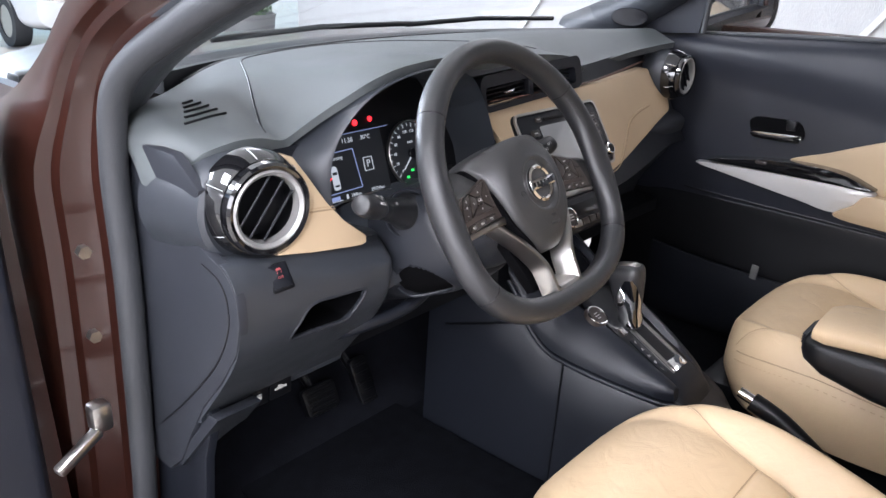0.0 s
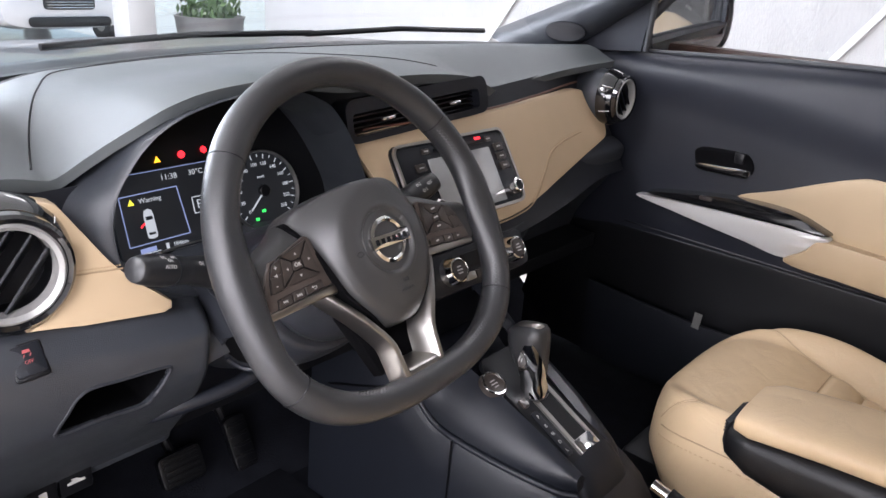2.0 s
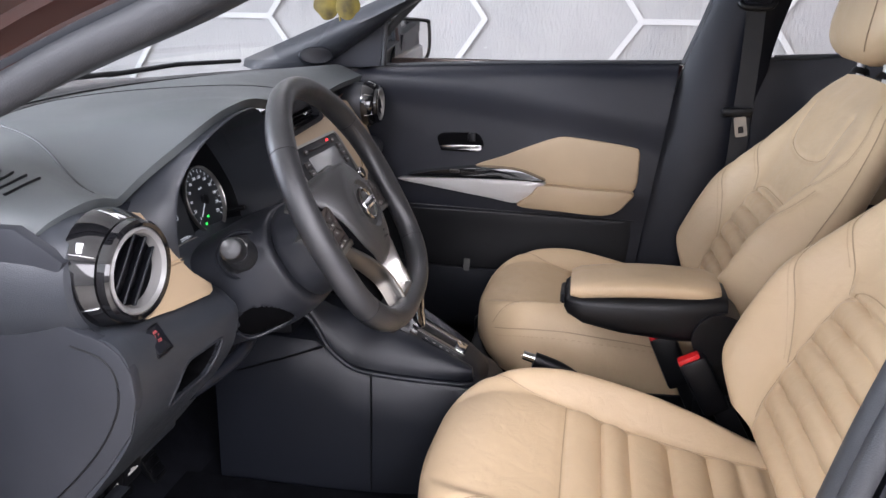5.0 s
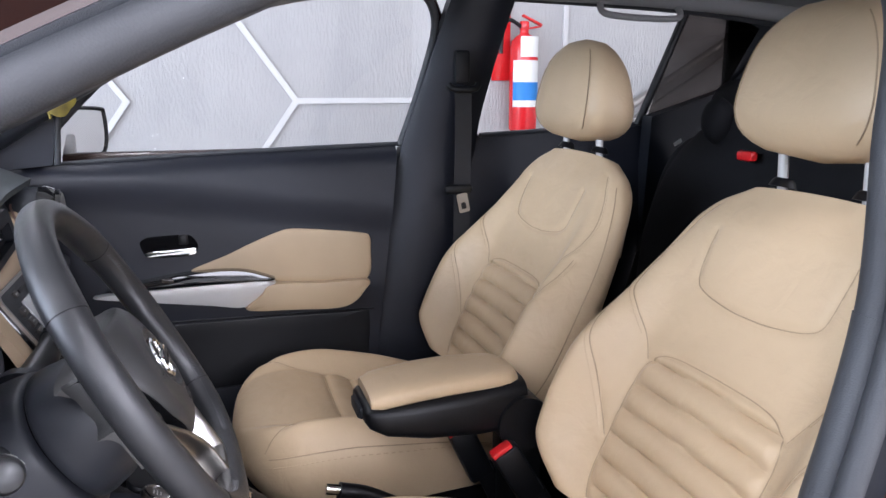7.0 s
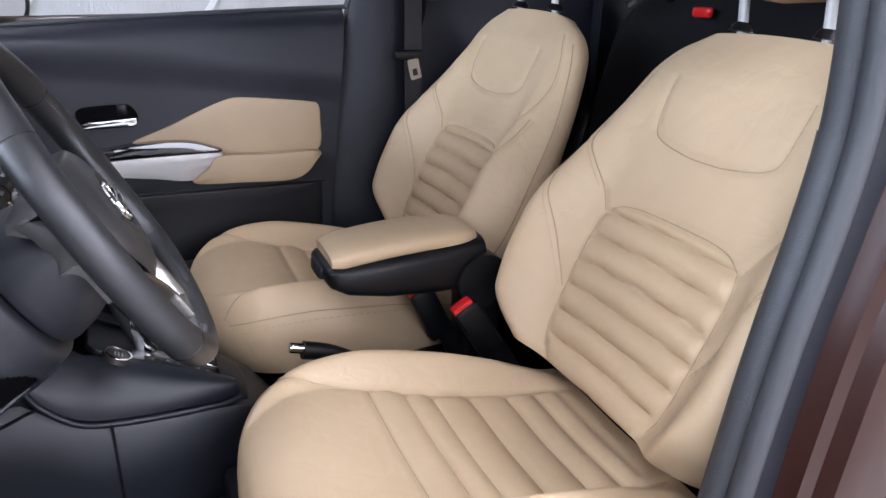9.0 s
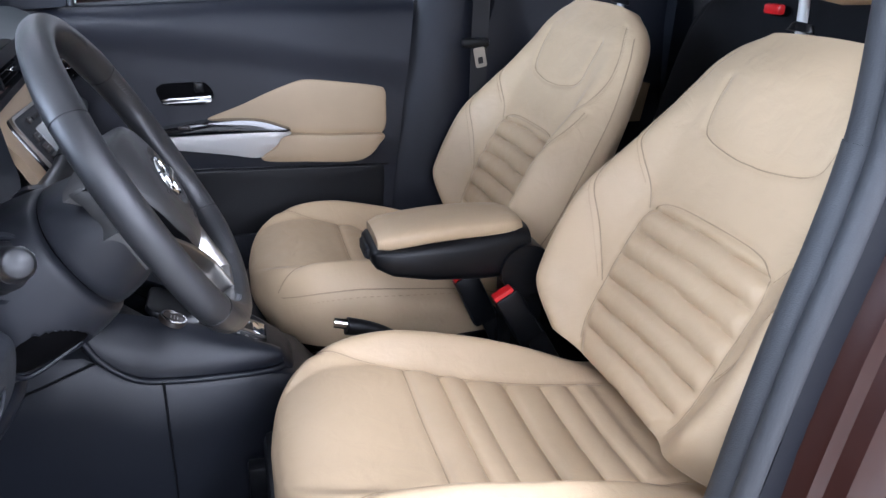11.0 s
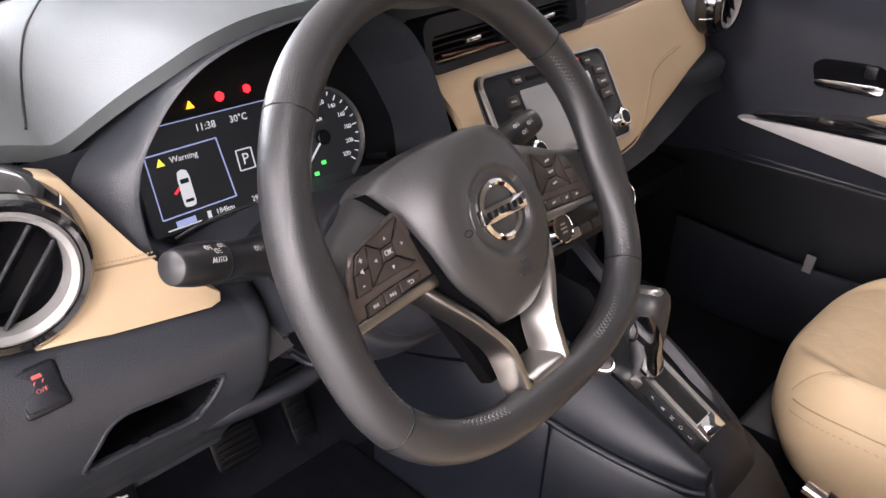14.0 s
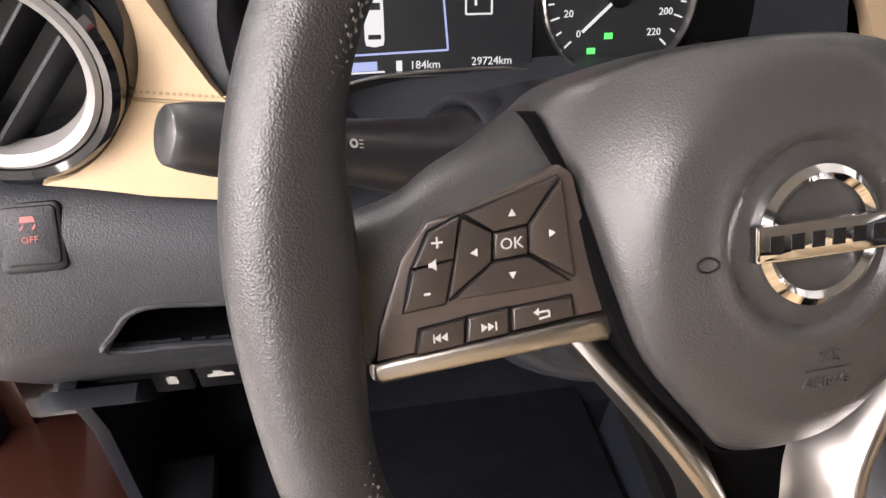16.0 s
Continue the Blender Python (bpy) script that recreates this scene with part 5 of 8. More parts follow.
PAD = [(0.0, 0.0690)] + PAD_HALF + [(0.0, -0.100)] + [(-x, y) for x, y in PAD_HALF[::-1]]


def pad_z(x, y):
    r = math.hypot(x / 0.068, (y + 0.010) / 0.076)
    z = 0.0185 - 0.0085 * r ** 2.2 - 0.062 * max(0.0, r - 0.90) ** 1.5
    rc = math.hypot(x, y + 0.005)
    return z - 0.0046 * (1 - smoothstep(0.0345, 0.0385, rc)) + 0.0012 * bell(rc, 0.0405, 0.003)


bm = B()
pp = [Vector((p.x, p.y, 0)) for p in smooth_line([(x, y, 0) for x, y in PAD], 4, True)]
cen = Vector((0, -0.004, 0))
rings = []
for k, dz in ((1.0, -0.040), (1.0, -0.006), (0.985, -0.0015), (0.955, 0.0)):
    rings.append([W @ Vector((cen.x + (p.x - cen.x) * k, cen.y + (p.y - cen.y) * k, pad_z(cen.x + (p.x - cen.x) * k, cen.y + (p.y - cen.y) * k) + dz)) for p in pp])
for i in range(1, 34):
    k = 0.955 * (1 - i / 34.5)
    rings.append([W @ Vector((cen.x + (p.x - cen.x) * k, cen.y + (p.y - cen.y) * k, pad_z(cen.x + (p.x - cen.x) * k, cen.y + (p.y - cen.y) * k))) for p in pp])
loft(bm, rings)
pad = part("airbag_cover", bm, AIRBAG, wheel, "dark grained airbag cover", 50)
bm = B()
for sg in (-1, 1):
    side_ = [p for p in pp if p.y < 0.048 and p.x * sg > 0.012]
    side_.sort(key=lambda p: p.y)
    loft(bm, [[W @ Vector((cen.x + (p.x - cen.x) * k + sg * o_, cen.y + (p.y - cen.y) * k, pad_z(p.x, p.y) + dz)) for k, o_, dz in ((1.004, 0.0, -0.0035), (1.012, 0.0028, -0.004), (1.014, 0.0030, -0.024), (1.0, 0.0, -0.024))] for p in side_])
part("cover_gap", bm, VOID, pad)
# emblem: a chrome ring with a plain bar, unlettered
em_m = at(W, 0.0, -0.005, 0.0140)
bm = B()
lathe(bm, em_m, [(0.0205, -0.002), (0.0210, 0.003), (0.0235, 0.0050), (0.0266, 0.003), (0.0275, -0.002)], 56, True)
emb = part("emblem_ring", bm, CHROME, pad, "chrome emblem ring")
bm = B()
prism(bm, rounded(0.060, 0.0140, 0.0012, 3), at(em_m, 0, 0, 0.002), 0.0050, 0.0012)
part("emblem_bar", bm, CHROME, pad, "plain chrome emblem bar")
for i in range(6):
    bar(em_m, -0.0247 + 0.0088 * i, 0, -0.0193 + 0.0088 * i, 0, 0.0060, 0.0069, BLACK, pad, "emblem_inlay", 0.0006)
# horn sign and airbag letters, moulded in
bm = B()
sweep(bm, [W @ Vector((-0.046 + 0.0038 * math.cos(t), -0.011 + 0.0028 * math.sin(t), pad_z(-0.046 + 0.0038 * math.cos(t), -0.011 + 0.0028 * math.sin(t)) + 0.0002)) for t in [math.pi * 2 * i / 14 for i in range(15)]], 0.0005, sides=5)
part("horn_sign", bm, BLACK, pad)
for txt, y, sz in (("SRS", -0.0535, 0.0070), ("AIRBAG", -0.0640, 0.0062)):
    lettering("moulded_letters", txt, sz, at(W, 0.006, y, pad_z(0.0, y) + 0.0004), AIRBAG, pad, 0.0006)
bar(at(W, 0, 0, pad_z(0, -0.0585) + 0.0004), -0.004, -0.0588, 0.016, -0.0588, 0.0006, 0.0, AIRBAG, pad, "moulded_line", 0.0008)

for sg in (-1, 1):
    def S(x, y, z=0.0, sg=sg):
        return W @ Vector((-sg * x if sg > 0 else x, y, z))

    flip = Matrix.Diagonal((-1, 1, 1, 1)) if sg > 0 else Matrix.Identity(4)
    # spoke body: its upper part falls back towards the column
    bm = B()
    SPT = [(-0.182, 0.012), (-0.160, 0.016), (-0.146, 0.0205), (-0.134, 0.0275), (-0.114, 0.0365), (-0.086, 0.0500), (-0.066, 0.0520)]
    SPB = [(-0.182, -0.034), (-0.160, -0.0395), (-0.120, -0.0375), (-0.090, -0.0345), (-0.076, -0.030), (-0.066, -0.026)]

    def spoke_face(u, v):
        x = -0.180 + 0.114 * u
        lo, hi = interp(SPB, x), interp(SPT, x)
        y = lo + (hi - lo) * v
        return W @ flip @ Vector((x, y, -0.0120 - 0.036 * smoothstep(0.008, 0.058, y + 0.20 * max(0.0, -x - 0.115)) - 0.004 * smoothstep(0.92, 1.0, v)))

    sheet(bm, spoke_face, 24, 14)
    g = bmesh.ops.extrude_face_region(bm, geom=bm.faces[:])
    bmesh.ops.translate(bm, vec=(W.to_3x3() @ Vector((0, 0, -0.014))), verts=[q_ for q_ in g["geom"] if isinstance(q_, bmesh.types.BMVert)])
    sp_ = part("spoke", bm, AIRBAG, wheel, "dark wheel spoke", 50)
    # switch plate
    bm = B()
    prism(bm, [(-0.1335, 0.0130), (-0.0905, 0.0275), (-0.0860, 0.0240), (-0.0740, -0.0300), (-0.1650, -0.0368), (-0.1630, -0.0250), (-0.1530, 0.0000), (-0.1420, 0.0120)], W @ flip @ Matrix.Translation((0, 0, -0.0150)), 0.006, 0.0015)
    plate = part("switch_plate", bm, BEZEL, sp_, "satin brown-black switch plate")
    keys = [
        [(-0.1288, 0.0138), (-0.0930, 0.0242), (-0.1058, 0.0079), (-0.1183, 0.0065)],
        [(-0.0916, 0.0225), (-0.0880, -0.0140), (-0.1050, -0.0030), (-0.1046, 0.0070)],
        [(-0.1358, -0.0172), (-0.0898, -0.0158), (-0.1056, -0.0044), (-0.1190, -0.0050)],
        [(-0.1300, 0.0125), (-0.1194, 0.0061), (-0.1204, -0.0046), (-0.1368, -0.0160)],
        [(-0.1183, 0.0055), (-0.1058, 0.0067), (-0.1060, -0.0034), (-0.1188, -0.0040)],
        [(-0.1425, 0.0085), (-0.1312, 0.0132), (-0.1342, -0.0016), (-0.1492, -0.0034)],
        [(-0.1494, -0.0042), (-0.1344, -0.0024), (-0.1385, -0.0180), (-0.1535, -0.0192)],
        [(-0.1480, -0.0267), (-0.1316, -0.0247), (-0.1328, -0.0343), (-0.1502, -0.0355)],
        [(-0.1302, -0.0245), (-0.1147, -0.0233), (-0.1151, -0.0326), (-0.1312, -0.0338)],
        [(-0.1130, -0.0232), (-0.0896, -0.0218), (-0.0886, -0.0298), (-0.1132, -0.0320)],
    ]
    for kpts in keys:
        kx, ky = sum(p[0] for p in kpts) / 4, sum(p[1] for p in kpts) / 4
        bm = B()
        prism(bm, [(kx + (x - kx) * (1 + 0.0012 / max(0.004, math.hypot(x - kx, y - ky))), ky + (y - ky) * (1 + 0.0012 / max(0.004, math.hypot(x - kx, y - ky)))) for x, y in kpts], W @ flip @ Matrix.Translation((0, 0, -0.0105)), 0.0019)
        part("key_gap", bm, BLACK, plate)
        bm = B()
        prism(bm, kpts, W @ flip @ Matrix.Translation((0, 0, -0.0105)), 0.0040, 0.0008)
        part("switch_key", bm, BUTTON, plate)
    zp = -0.0063
    if sg < 0:
        lettering("ok_letters", "OK", 0.0062, at(W, -0.1122, 0.0013, zp), ICON, plate)
        for x, y, r in ((-0.1115, 0.0125, 90), (-0.0965, 0.0035, 0), (-0.1125, -0.0103, -90), (-0.1265, -0.0003, 180)):
            bm = B()
            prism(bm, [(0.0016, 0), (-0.0011, 0.0015), (-0.0011, -0.0015)], at(W, x, y, zp - 0.0003) @ Matrix.Rotation(radians(r), 4, "Z"), 0.0004)
            part("arrow_print", bm, ICON, plate)
        lettering("plus_letter", "+", 0.0085, at(W, -0.1400, 0.0045, zp), ICON, plate)
        lettering("minus_letter", "-", 0.0095, at(W, -0.1450, -0.0125, zp), ICON, plate)
        bm = B()
        prism(bm, [(-0.0018, -0.0008), (-0.0018, 0.0008), (-0.0006, 0.0008), (0.0012, 0.0022), (0.0012, -0.0022), (-0.0006, -0.0008)], at(W, -0.1420, -0.0030, zp - 0.0003), 0.0004)
        part("sound_print", bm, ICON, plate)
        for x, fl in ((-0.1408, -1), (-0.1230, 1)):
            y = -0.0302 + (x + 0.1408) * 0.08
            for k in (-0.0016, 0.0010):
                bm = B()
                prism(bm, [(0.0013 * fl, 0), (-0.0011 * fl, 0.0016), (-0.0011 * fl, -0.0016)], at(W, x + k, y, zp - 0.0003), 0.0004)
                part("track_print", bm, ICON, plate)
            bar(at(W, 0, 0, zp), x + 0.0030 * fl, y - 0.0016, x + 0.0030 * fl, y + 0.0016, 0.0005, 0, ICON, plate)
        bar(at(W, 0, 0, zp), -0.1030, -0.0285, -0.0990, -0.0280, 0.0007, 0, ICON, plate)
        bar(at(W, 0, 0, zp), -0.0990, -0.0283, -0.0990, -0.0260, 0.0007, 0, ICON, plate)
        bar(at(W, 0, 0, zp), -0.1035, -0.0260, -0.0990, -0.0258, 0.0007, 0, ICON, plate)
        bm = B()
        prism(bm, [(-0.0018, 0), (0.0004, 0.0015), (0.0004, -0.0015)], at(W, -0.1035, -0.0259, zp - 0.0003), 0.0004)
        part("return_print", bm, ICON, plate)
    else:
        for x, y, w in ((0.1115, 0.0125, 0.007), (0.1122, 0.0013, 0.0075), (0.1125, -0.0103, 0.007), (0.1230, -0.0285, 0.004), (0.1408, -0.0300, 0.004), (0.1010, -0.0270, 0.005)):
            bar(at(W, 0, 0, zp), x - w / 2, y, x + w / 2, y + 0.0006, 0.0018, 0, ICON, plate)
    # silver edge under the switches, running into the lower leg
    bm = B()
    prism(bm, [(-0.1665, -0.0370), (-0.0740, -0.0305), (-0.0700, -0.0330), (-0.0740, -0.0420), (-0.0880, -0.0410), (-0.1640, -0.0448), (-0.1670, -0.0430)], W @ flip @ Matrix.Translation((0, 0, -0.0170)), 0.010, 0.0022, 3)
    part("silver_edge", bm, SILVER, sp_, "satin silver edge strip")
# V-shaped silver lower spoke: a raised front ridge, with faces falling back into the opening
VH = [(0.0900, -0.0400, -0.012), (0.0790, -0.0560, -0.006), (0.0600, -0.0820, 0.002), (0.0395, -0.1140, 0.006), (0.0355, -0.1350, 0.007), (0.0340, -0.1550, 0.007), (0.0315, -0.1625, 0.007), (0.0260, -0.1660, 0.007)]
vline = smooth_line(VH[::-1] + [], 6)
vline = [Vector((-p.x, p.y, p.z)) for p in vline[::-1]] + [Vector((x, -0.1665, 0.007)) for x in (-0.018, -0.009, 0.0, 0.009, 0.018)] + vline
bm = B()
rings = []
for i, p in enumerate(vline):
    d = vline[min(i + 1, len(vline) - 1)] - vline[max(i - 1, 0)]
    d.z = 0
    d.normalize()
    inn = Vector((-d.y, d.x, 0))
    foot = smoothstep(0.150, 0.166, -p.y)
    rw = 0.0075 + 0.0085 * foot
    w2 = rw + 0.012
    sec = [(0.0, -0.030), (-0.0006, -0.004), (0.0006, -0.0008), (0.0022, 0.0), (rw - 0.0016, 0.0), (rw, -0.0012), (rw + 0.004, -0.008), (w2, -0.030), (w2 - 0.004, -0.033)]
    rings.append([W @ (p + inn * a_ + Vector((0, 0, b_))) for a_, b_ in sec])
loft(bm, rings)
vtrim = part("lower_spoke", bm, SILVER, wheel, "satin silver V-shaped lower spoke", 40)
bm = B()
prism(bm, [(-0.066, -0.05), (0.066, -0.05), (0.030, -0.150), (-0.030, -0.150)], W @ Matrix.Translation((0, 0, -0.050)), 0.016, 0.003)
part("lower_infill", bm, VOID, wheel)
# back cover
def flat_top(points, k=0.64):
    """Lower the upper half of a ring round the wheel's axis."""
    inv = W.inverted()
    out = []
    for p in points:
        q = inv @ p
        out.append(W @ Vector((q.x, -0.010 + (q.y + 0.010) * (k if q.y > -0.010 else 1.0), q.z)))
    return out


bm = B()
rings = []
for z, rx, ry in ((-0.018, 0.084, 0.058), (-0.034, 0.089, 0.064), (-0.050, 0.093, 0.076), (-0.075, 0.095, 0.088), (-0.100, 0.094, 0.094), (-0.111, 0.092, 0.094), (-0.113, 0.089, 0.091)):
    rings.append(flat_top(ring(W @ Vector((0, -0.008, z)), _u, _v, rx, ry, 48, 2.2)))
loft(bm, rings)
part("back_cover", bm, DASH_MID, wheel, "dark wheel hub cover", 60)

# ---- column with its stalks ----
col = thing("steering_column", (-0.377, 0.20, 0.85), "dark grey steering column shroud", "steering column")
bm = B()
loft(bm, [flat_top(ring(W @ Vector((0, -0.008, z)), _u, _v, 0.084, 0.086, 40, 2.2)) for z in (-0.108, -0.124)])
part("column_gap", bm, VOID, col)
SHROUD = [(-0.116, 0.093, 0.095), (-0.118, 0.097, 0.099), (-0.128, 0.101, 0.103), (-0.16, 0.106, 0.110), (-0.20, 0.108, 0.112), (-0.25, 0.106, 0.108), (-0.32, 0.10, 0.10)]


def shroud_ring(z):
    rx, ry = interp([(-q[0], q[1], q[2]) for q in SHROUD], -z)
    return flat_top(ring(W @ Vector((0, -0.010, z)), _u, _v, rx, ry, 144, 2.4))


bm = B()
loft(bm, [shroud_ring(z) for z in [-0.116, -0.118, -0.121] + [-0.125 - 0.003 * i for i in range(66)]])
Wi = W.inverted()


def hollow(q):
    """How far inside the arched lever hollow a place on the shroud lies, 0 at its edge."""
    th = math.degrees(math.atan2(q.y + 0.010, q.x))
    return 1 - ((th + 132) / 23) ** 2 - ((q.z + 0.197) / 0.046) ** 2


for v in bm.verts:
    q = Wi @ v.co
    k = 1 - 0.22 * smoothstep(0.0, 0.22, hollow(q))
    v.co = W @ Vector((q.x * k, -0.010 + (q.y + 0.010) * k, q.z))
shroud = part("shroud", bm, DASH_MID, col, "dark grey shroud", 60)
bm = B()


def hollow_floor(u, v):
    z = -0.197 + 0.046 * 0.97 * (2 * u - 1)
    half = 23 * 0.97 * math.sqrt(max(0.0, 1 - (2 * u - 1) ** 2))
    th = radians(-132 + half * (2 * v - 1))
    rx, ry = interp([(-q[0], q[1], q[2]) for q in SHROUD], -z)
    r = (abs(math.cos(th) / rx) ** 2.4 + abs(math.sin(th) / ry) ** 2.4) ** (-1 / 2.4) * 0.955
    return W @ Vector((r * math.cos(th), -0.010 + r * math.sin(th), z))


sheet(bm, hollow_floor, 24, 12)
# the floor sheet carries the hollow's shade in its colour
part("lever_hollow", bm, VOID, shroud, "arched lever hollow, its shade coloured black")
bm = B()
sweep(bm, smooth_line([W @ Vector(p) for p in ((-0.088, -0.082, -0.240), (-0.070, -0.104, -0.235), (-0.045, -0.112, -0.195), (-0.035, -0.110, -0.155))], 6), 0.0035, sides=8)
part("adjuster_lever", bm, DASH_LOW, col, "dark column adjuster lever")


def stalk(base, tip, turned):
    base, tip = Vector(base), Vector(tip)
    st = thing("light_stalk" if turned else "wiper_stalk", base, "black column stalk with white printed symbols", "column stalk", "column stalks")
    d = (tip - base)
    L = d.length
    m = axes(base, d.normalized(), (0, 0, 1))
    m = m @ Matrix.Rotation(radians(90), 4, "Y")
    bm = B()
    prof = [(0.030, -0.03), (0.030, 0.000), (0.0285, 0.003), (0.0250, 0.006), (0.0215, 0.025), (0.0165, 0.055 * L / 0.13), (0.0150, 0.068 * L / 0.13), (0.0155, 0.072 * L / 0.13), (0.0172, L - 0.040), (0.0166, L - 0.022), (0.0148, L - 0.008), (0.0130, L - 0.001), (0.0118, L), (0.0, L + 0.0005)]
    lathe(bm, m, prof, 32)
    part("lever", bm, STALK, st, "black stalk lever", 50)
    bm = B()
    lathe(bm, m, [(0.031, -0.012), (0.0315, 0.000), (0.0340, 0.003), (0.0375, 0.000), (0.0400, -0.012)], 40, True)
    part("boss_ring", bm, DASH_MID, st, "raised ring round the stalk")
    bm = B()
    lathe(bm, m, [(0.0155, L - 0.052), (0.01735, L - 0.052), (0.01735, L - 0.0505), (0.0155, L - 0.0505)], 32, True)
    part("ring_groove", bm, TRIM_DARK, st)
    return st, m, L


def stalk_print(st, m, L, items, turn):
    for z, ang, kind_ in items:
        r = interp([(0.0, 0.0135), (0.008, 0.0152), (0.022, 0.0170), (0.040, 0.0175), (0.060, 0.0168), (0.10, 0.0168)], L - z)
        mm = m @ Matrix.Rotation(radians(ang), 4, "Z") @ Matrix.Translation((r, 0, z)) @ Matrix.Rotation(radians(90), 4, "Y") @ Matrix.Rotation(radians(turn), 4, "Z")
        if kind_ == "AUTO":
            lettering("stalk_letters", "AUTO", 0.0062, mm, ICON, st)
        else:
            bm = B()
            lathe(bm, mm, [(0.0012, 0), (0.0024, 0), (0.0024, 0.0003), (0.0012, 0.0003)], 14, True)
            for k in range(3):
                box(bm, (0.0042, -0.0018 + 0.0018 * k, 0.0002), (0.0022, 0.0006, 0.0004), m=mm)
            part("stalk_symbol", bm, ICON, st)


s1, m1, L1 = stalk((-0.478, 0.216, 0.937), (-0.618, 0.162, 0.995), True)
stalk_print(s1, m1, L1, [(L1 - 0.034, 46, ""), (L1 - 0.026, 60, ""), (L1 - 0.042, 62, ""), (L1 - 0.034, 22, "AUTO"), (L1 - 0.085, 40, "")], 0)
s2, m2, L2 = stalk((-0.272, 0.216, 0.940), (-0.150, 0.190, 0.998), False)
stalk_print(s2, m2, L2, [(L2 - 0.018, 140, ""), (L2 - 0.034, 120, ""), (L2 - 0.030, 158, ""), (L2 - 0.065, 140, "")], 180)

# ---- centre console ----
CN = axes((-0.038, 0.03, 0.621), (1, 0, 0), (0, 0.885, 0.465))
con = thing("centre_console", (-0.02, -0.05, 0.325), "dark grey centre console with gear selector gate", "centre console")
# the tunnel sides as one shell: section across x at each y
bm = B()
rings = []
for y, xl, xr, zt in ((0.45, -0.165, 0.110, 0.655), (0.30, -0.164, 0.108, 0.655), (0.235, -0.160, 0.106, 0.650), (0.17, -0.157, 0.104, 0.598), (0.10, -0.152, 0.100, 0.585), (0.0, -0.138, 0.090, 0.572), (-0.07, -0.118, 0.075, 0.556), (-0.105, -0.110, 0.068, 0.540), (-0.135, -0.108, 0.070, 0.500), (-0.16, -0.110, 0.080, 0.460), (-0.25, -0.112, 0.088, 0.450), (-0.45, -0.112, 0.088, 0.450), (-0.62, -0.112, 0.088, 0.450)):
    sec = [(xl - 0.016, 0.325), (xl - 0.006, zt - 0.10), (xl, zt - 0.016), (xl + 0.010, zt - 0.002), (xl + 0.030, zt), ((xl + xr) / 2, zt), (xr - 0.030, zt), (xr - 0.010, zt - 0.002), (xr, zt - 0.016), (xr + 0.006, zt - 0.10), (xr + 0.016, 0.325)]
    rings.append([Vector((x, y, z)) for x, z in sec])
loft(bm, rings)
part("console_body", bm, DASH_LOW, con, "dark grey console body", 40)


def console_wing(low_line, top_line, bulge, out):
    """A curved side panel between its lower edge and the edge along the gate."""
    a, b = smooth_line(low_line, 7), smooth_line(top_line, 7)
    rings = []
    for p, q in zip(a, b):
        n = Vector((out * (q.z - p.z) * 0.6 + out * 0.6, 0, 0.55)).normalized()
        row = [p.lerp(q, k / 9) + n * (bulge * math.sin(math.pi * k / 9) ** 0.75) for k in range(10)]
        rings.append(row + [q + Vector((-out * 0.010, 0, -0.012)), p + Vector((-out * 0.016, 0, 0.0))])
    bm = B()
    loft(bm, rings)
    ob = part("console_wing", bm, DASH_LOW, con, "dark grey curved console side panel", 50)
    bm = B()
    sweep(bm, [p + Vector((out * 0.001, 0, -0.007)) for p in a], 0.0055, sides=10)
    part("ledge", bm, DASH_LOW, ob)


console_wing([(-0.148, 0.262, 0.720), (-0.148, 0.235, 0.688), (-0.149, 0.210, 0.645), (-0.149, 0.165, 0.607), (-0.146, 0.110, 0.594), (-0.131, 0.020, 0.582), (-0.108, -0.050, 0.570), (-0.092, -0.076, 0.568)],
             [(-0.118, 0.275, 0.742), (-0.108, 0.250, 0.730), (-0.100, 0.215, 0.708), (-0.095, 0.170, 0.692), (-0.091, 0.105, 0.672), (-0.086, 0.015, 0.634), (-0.081, -0.050, 0.604), (-0.078, -0.072, 0.590)], 0.014, -1)
console_wing([(0.100, 0.262, 0.725), (0.098, 0.235, 0.705), (0.096, 0.210, 0.680), (0.094, 0.165, 0.645), (0.090, 0.110, 0.615), (0.076, 0.020, 0.585), (0.056, -0.050, 0.562), (0.042, -0.070, 0.552)],
             [(0.052, 0.275, 0.775), (0.044, 0.250, 0.765), (0.040, 0.215, 0.748), (0.036, 0.170, 0.722), (0.034, 0.105, 0.690), (0.033, 0.020, 0.640), (0.031, -0.045, 0.590), (0.029, -0.068, 0.562)], 0.010, 1)
bm = B()
rings = []
for y, zt, hw in ((-0.050, 0.596, 0.060), (-0.072, 0.582, 0.060), (-0.088, 0.562, 0.062), (-0.100, 0.530, 0.064), (-0.112, 0.470, 0.066)):
    rings.append(ring((-0.024, y, zt - 0.035), (1, 0, 0), (0, 0, 1), hw, 0.038, 28, 3.4))
loft(bm, rings)
part("rear_cap", bm, TRIM_DARK, con, "dark rear end cap", 60)
bm = B()
sweep(bm, smooth_line([(-0.171, 0.40, 0.575), (-0.168, 0.30, 0.612), (-0.165, 0.215, 0.645)], 8), 0.0022, sides=6)
part("panel_gap", bm, BLACK, con)
bm = B()
sweep(bm, [(-0.156, 0.120, 0.590), (-0.161, 0.120, 0.48), (-0.169, 0.12, 0.33)], 0.0022, sides=6)
part("panel_gap", bm, BLACK, con)
bm = B()
prism(bm, rounded(0.105, 0.235, 0.02, 5, 0.012, 0.015), at(CN, 0, 0, 0.0), 0.010, 0.003)
gate = part("gate_plate", bm, BLACK, con, "gloss black gate plate")
bm = B()
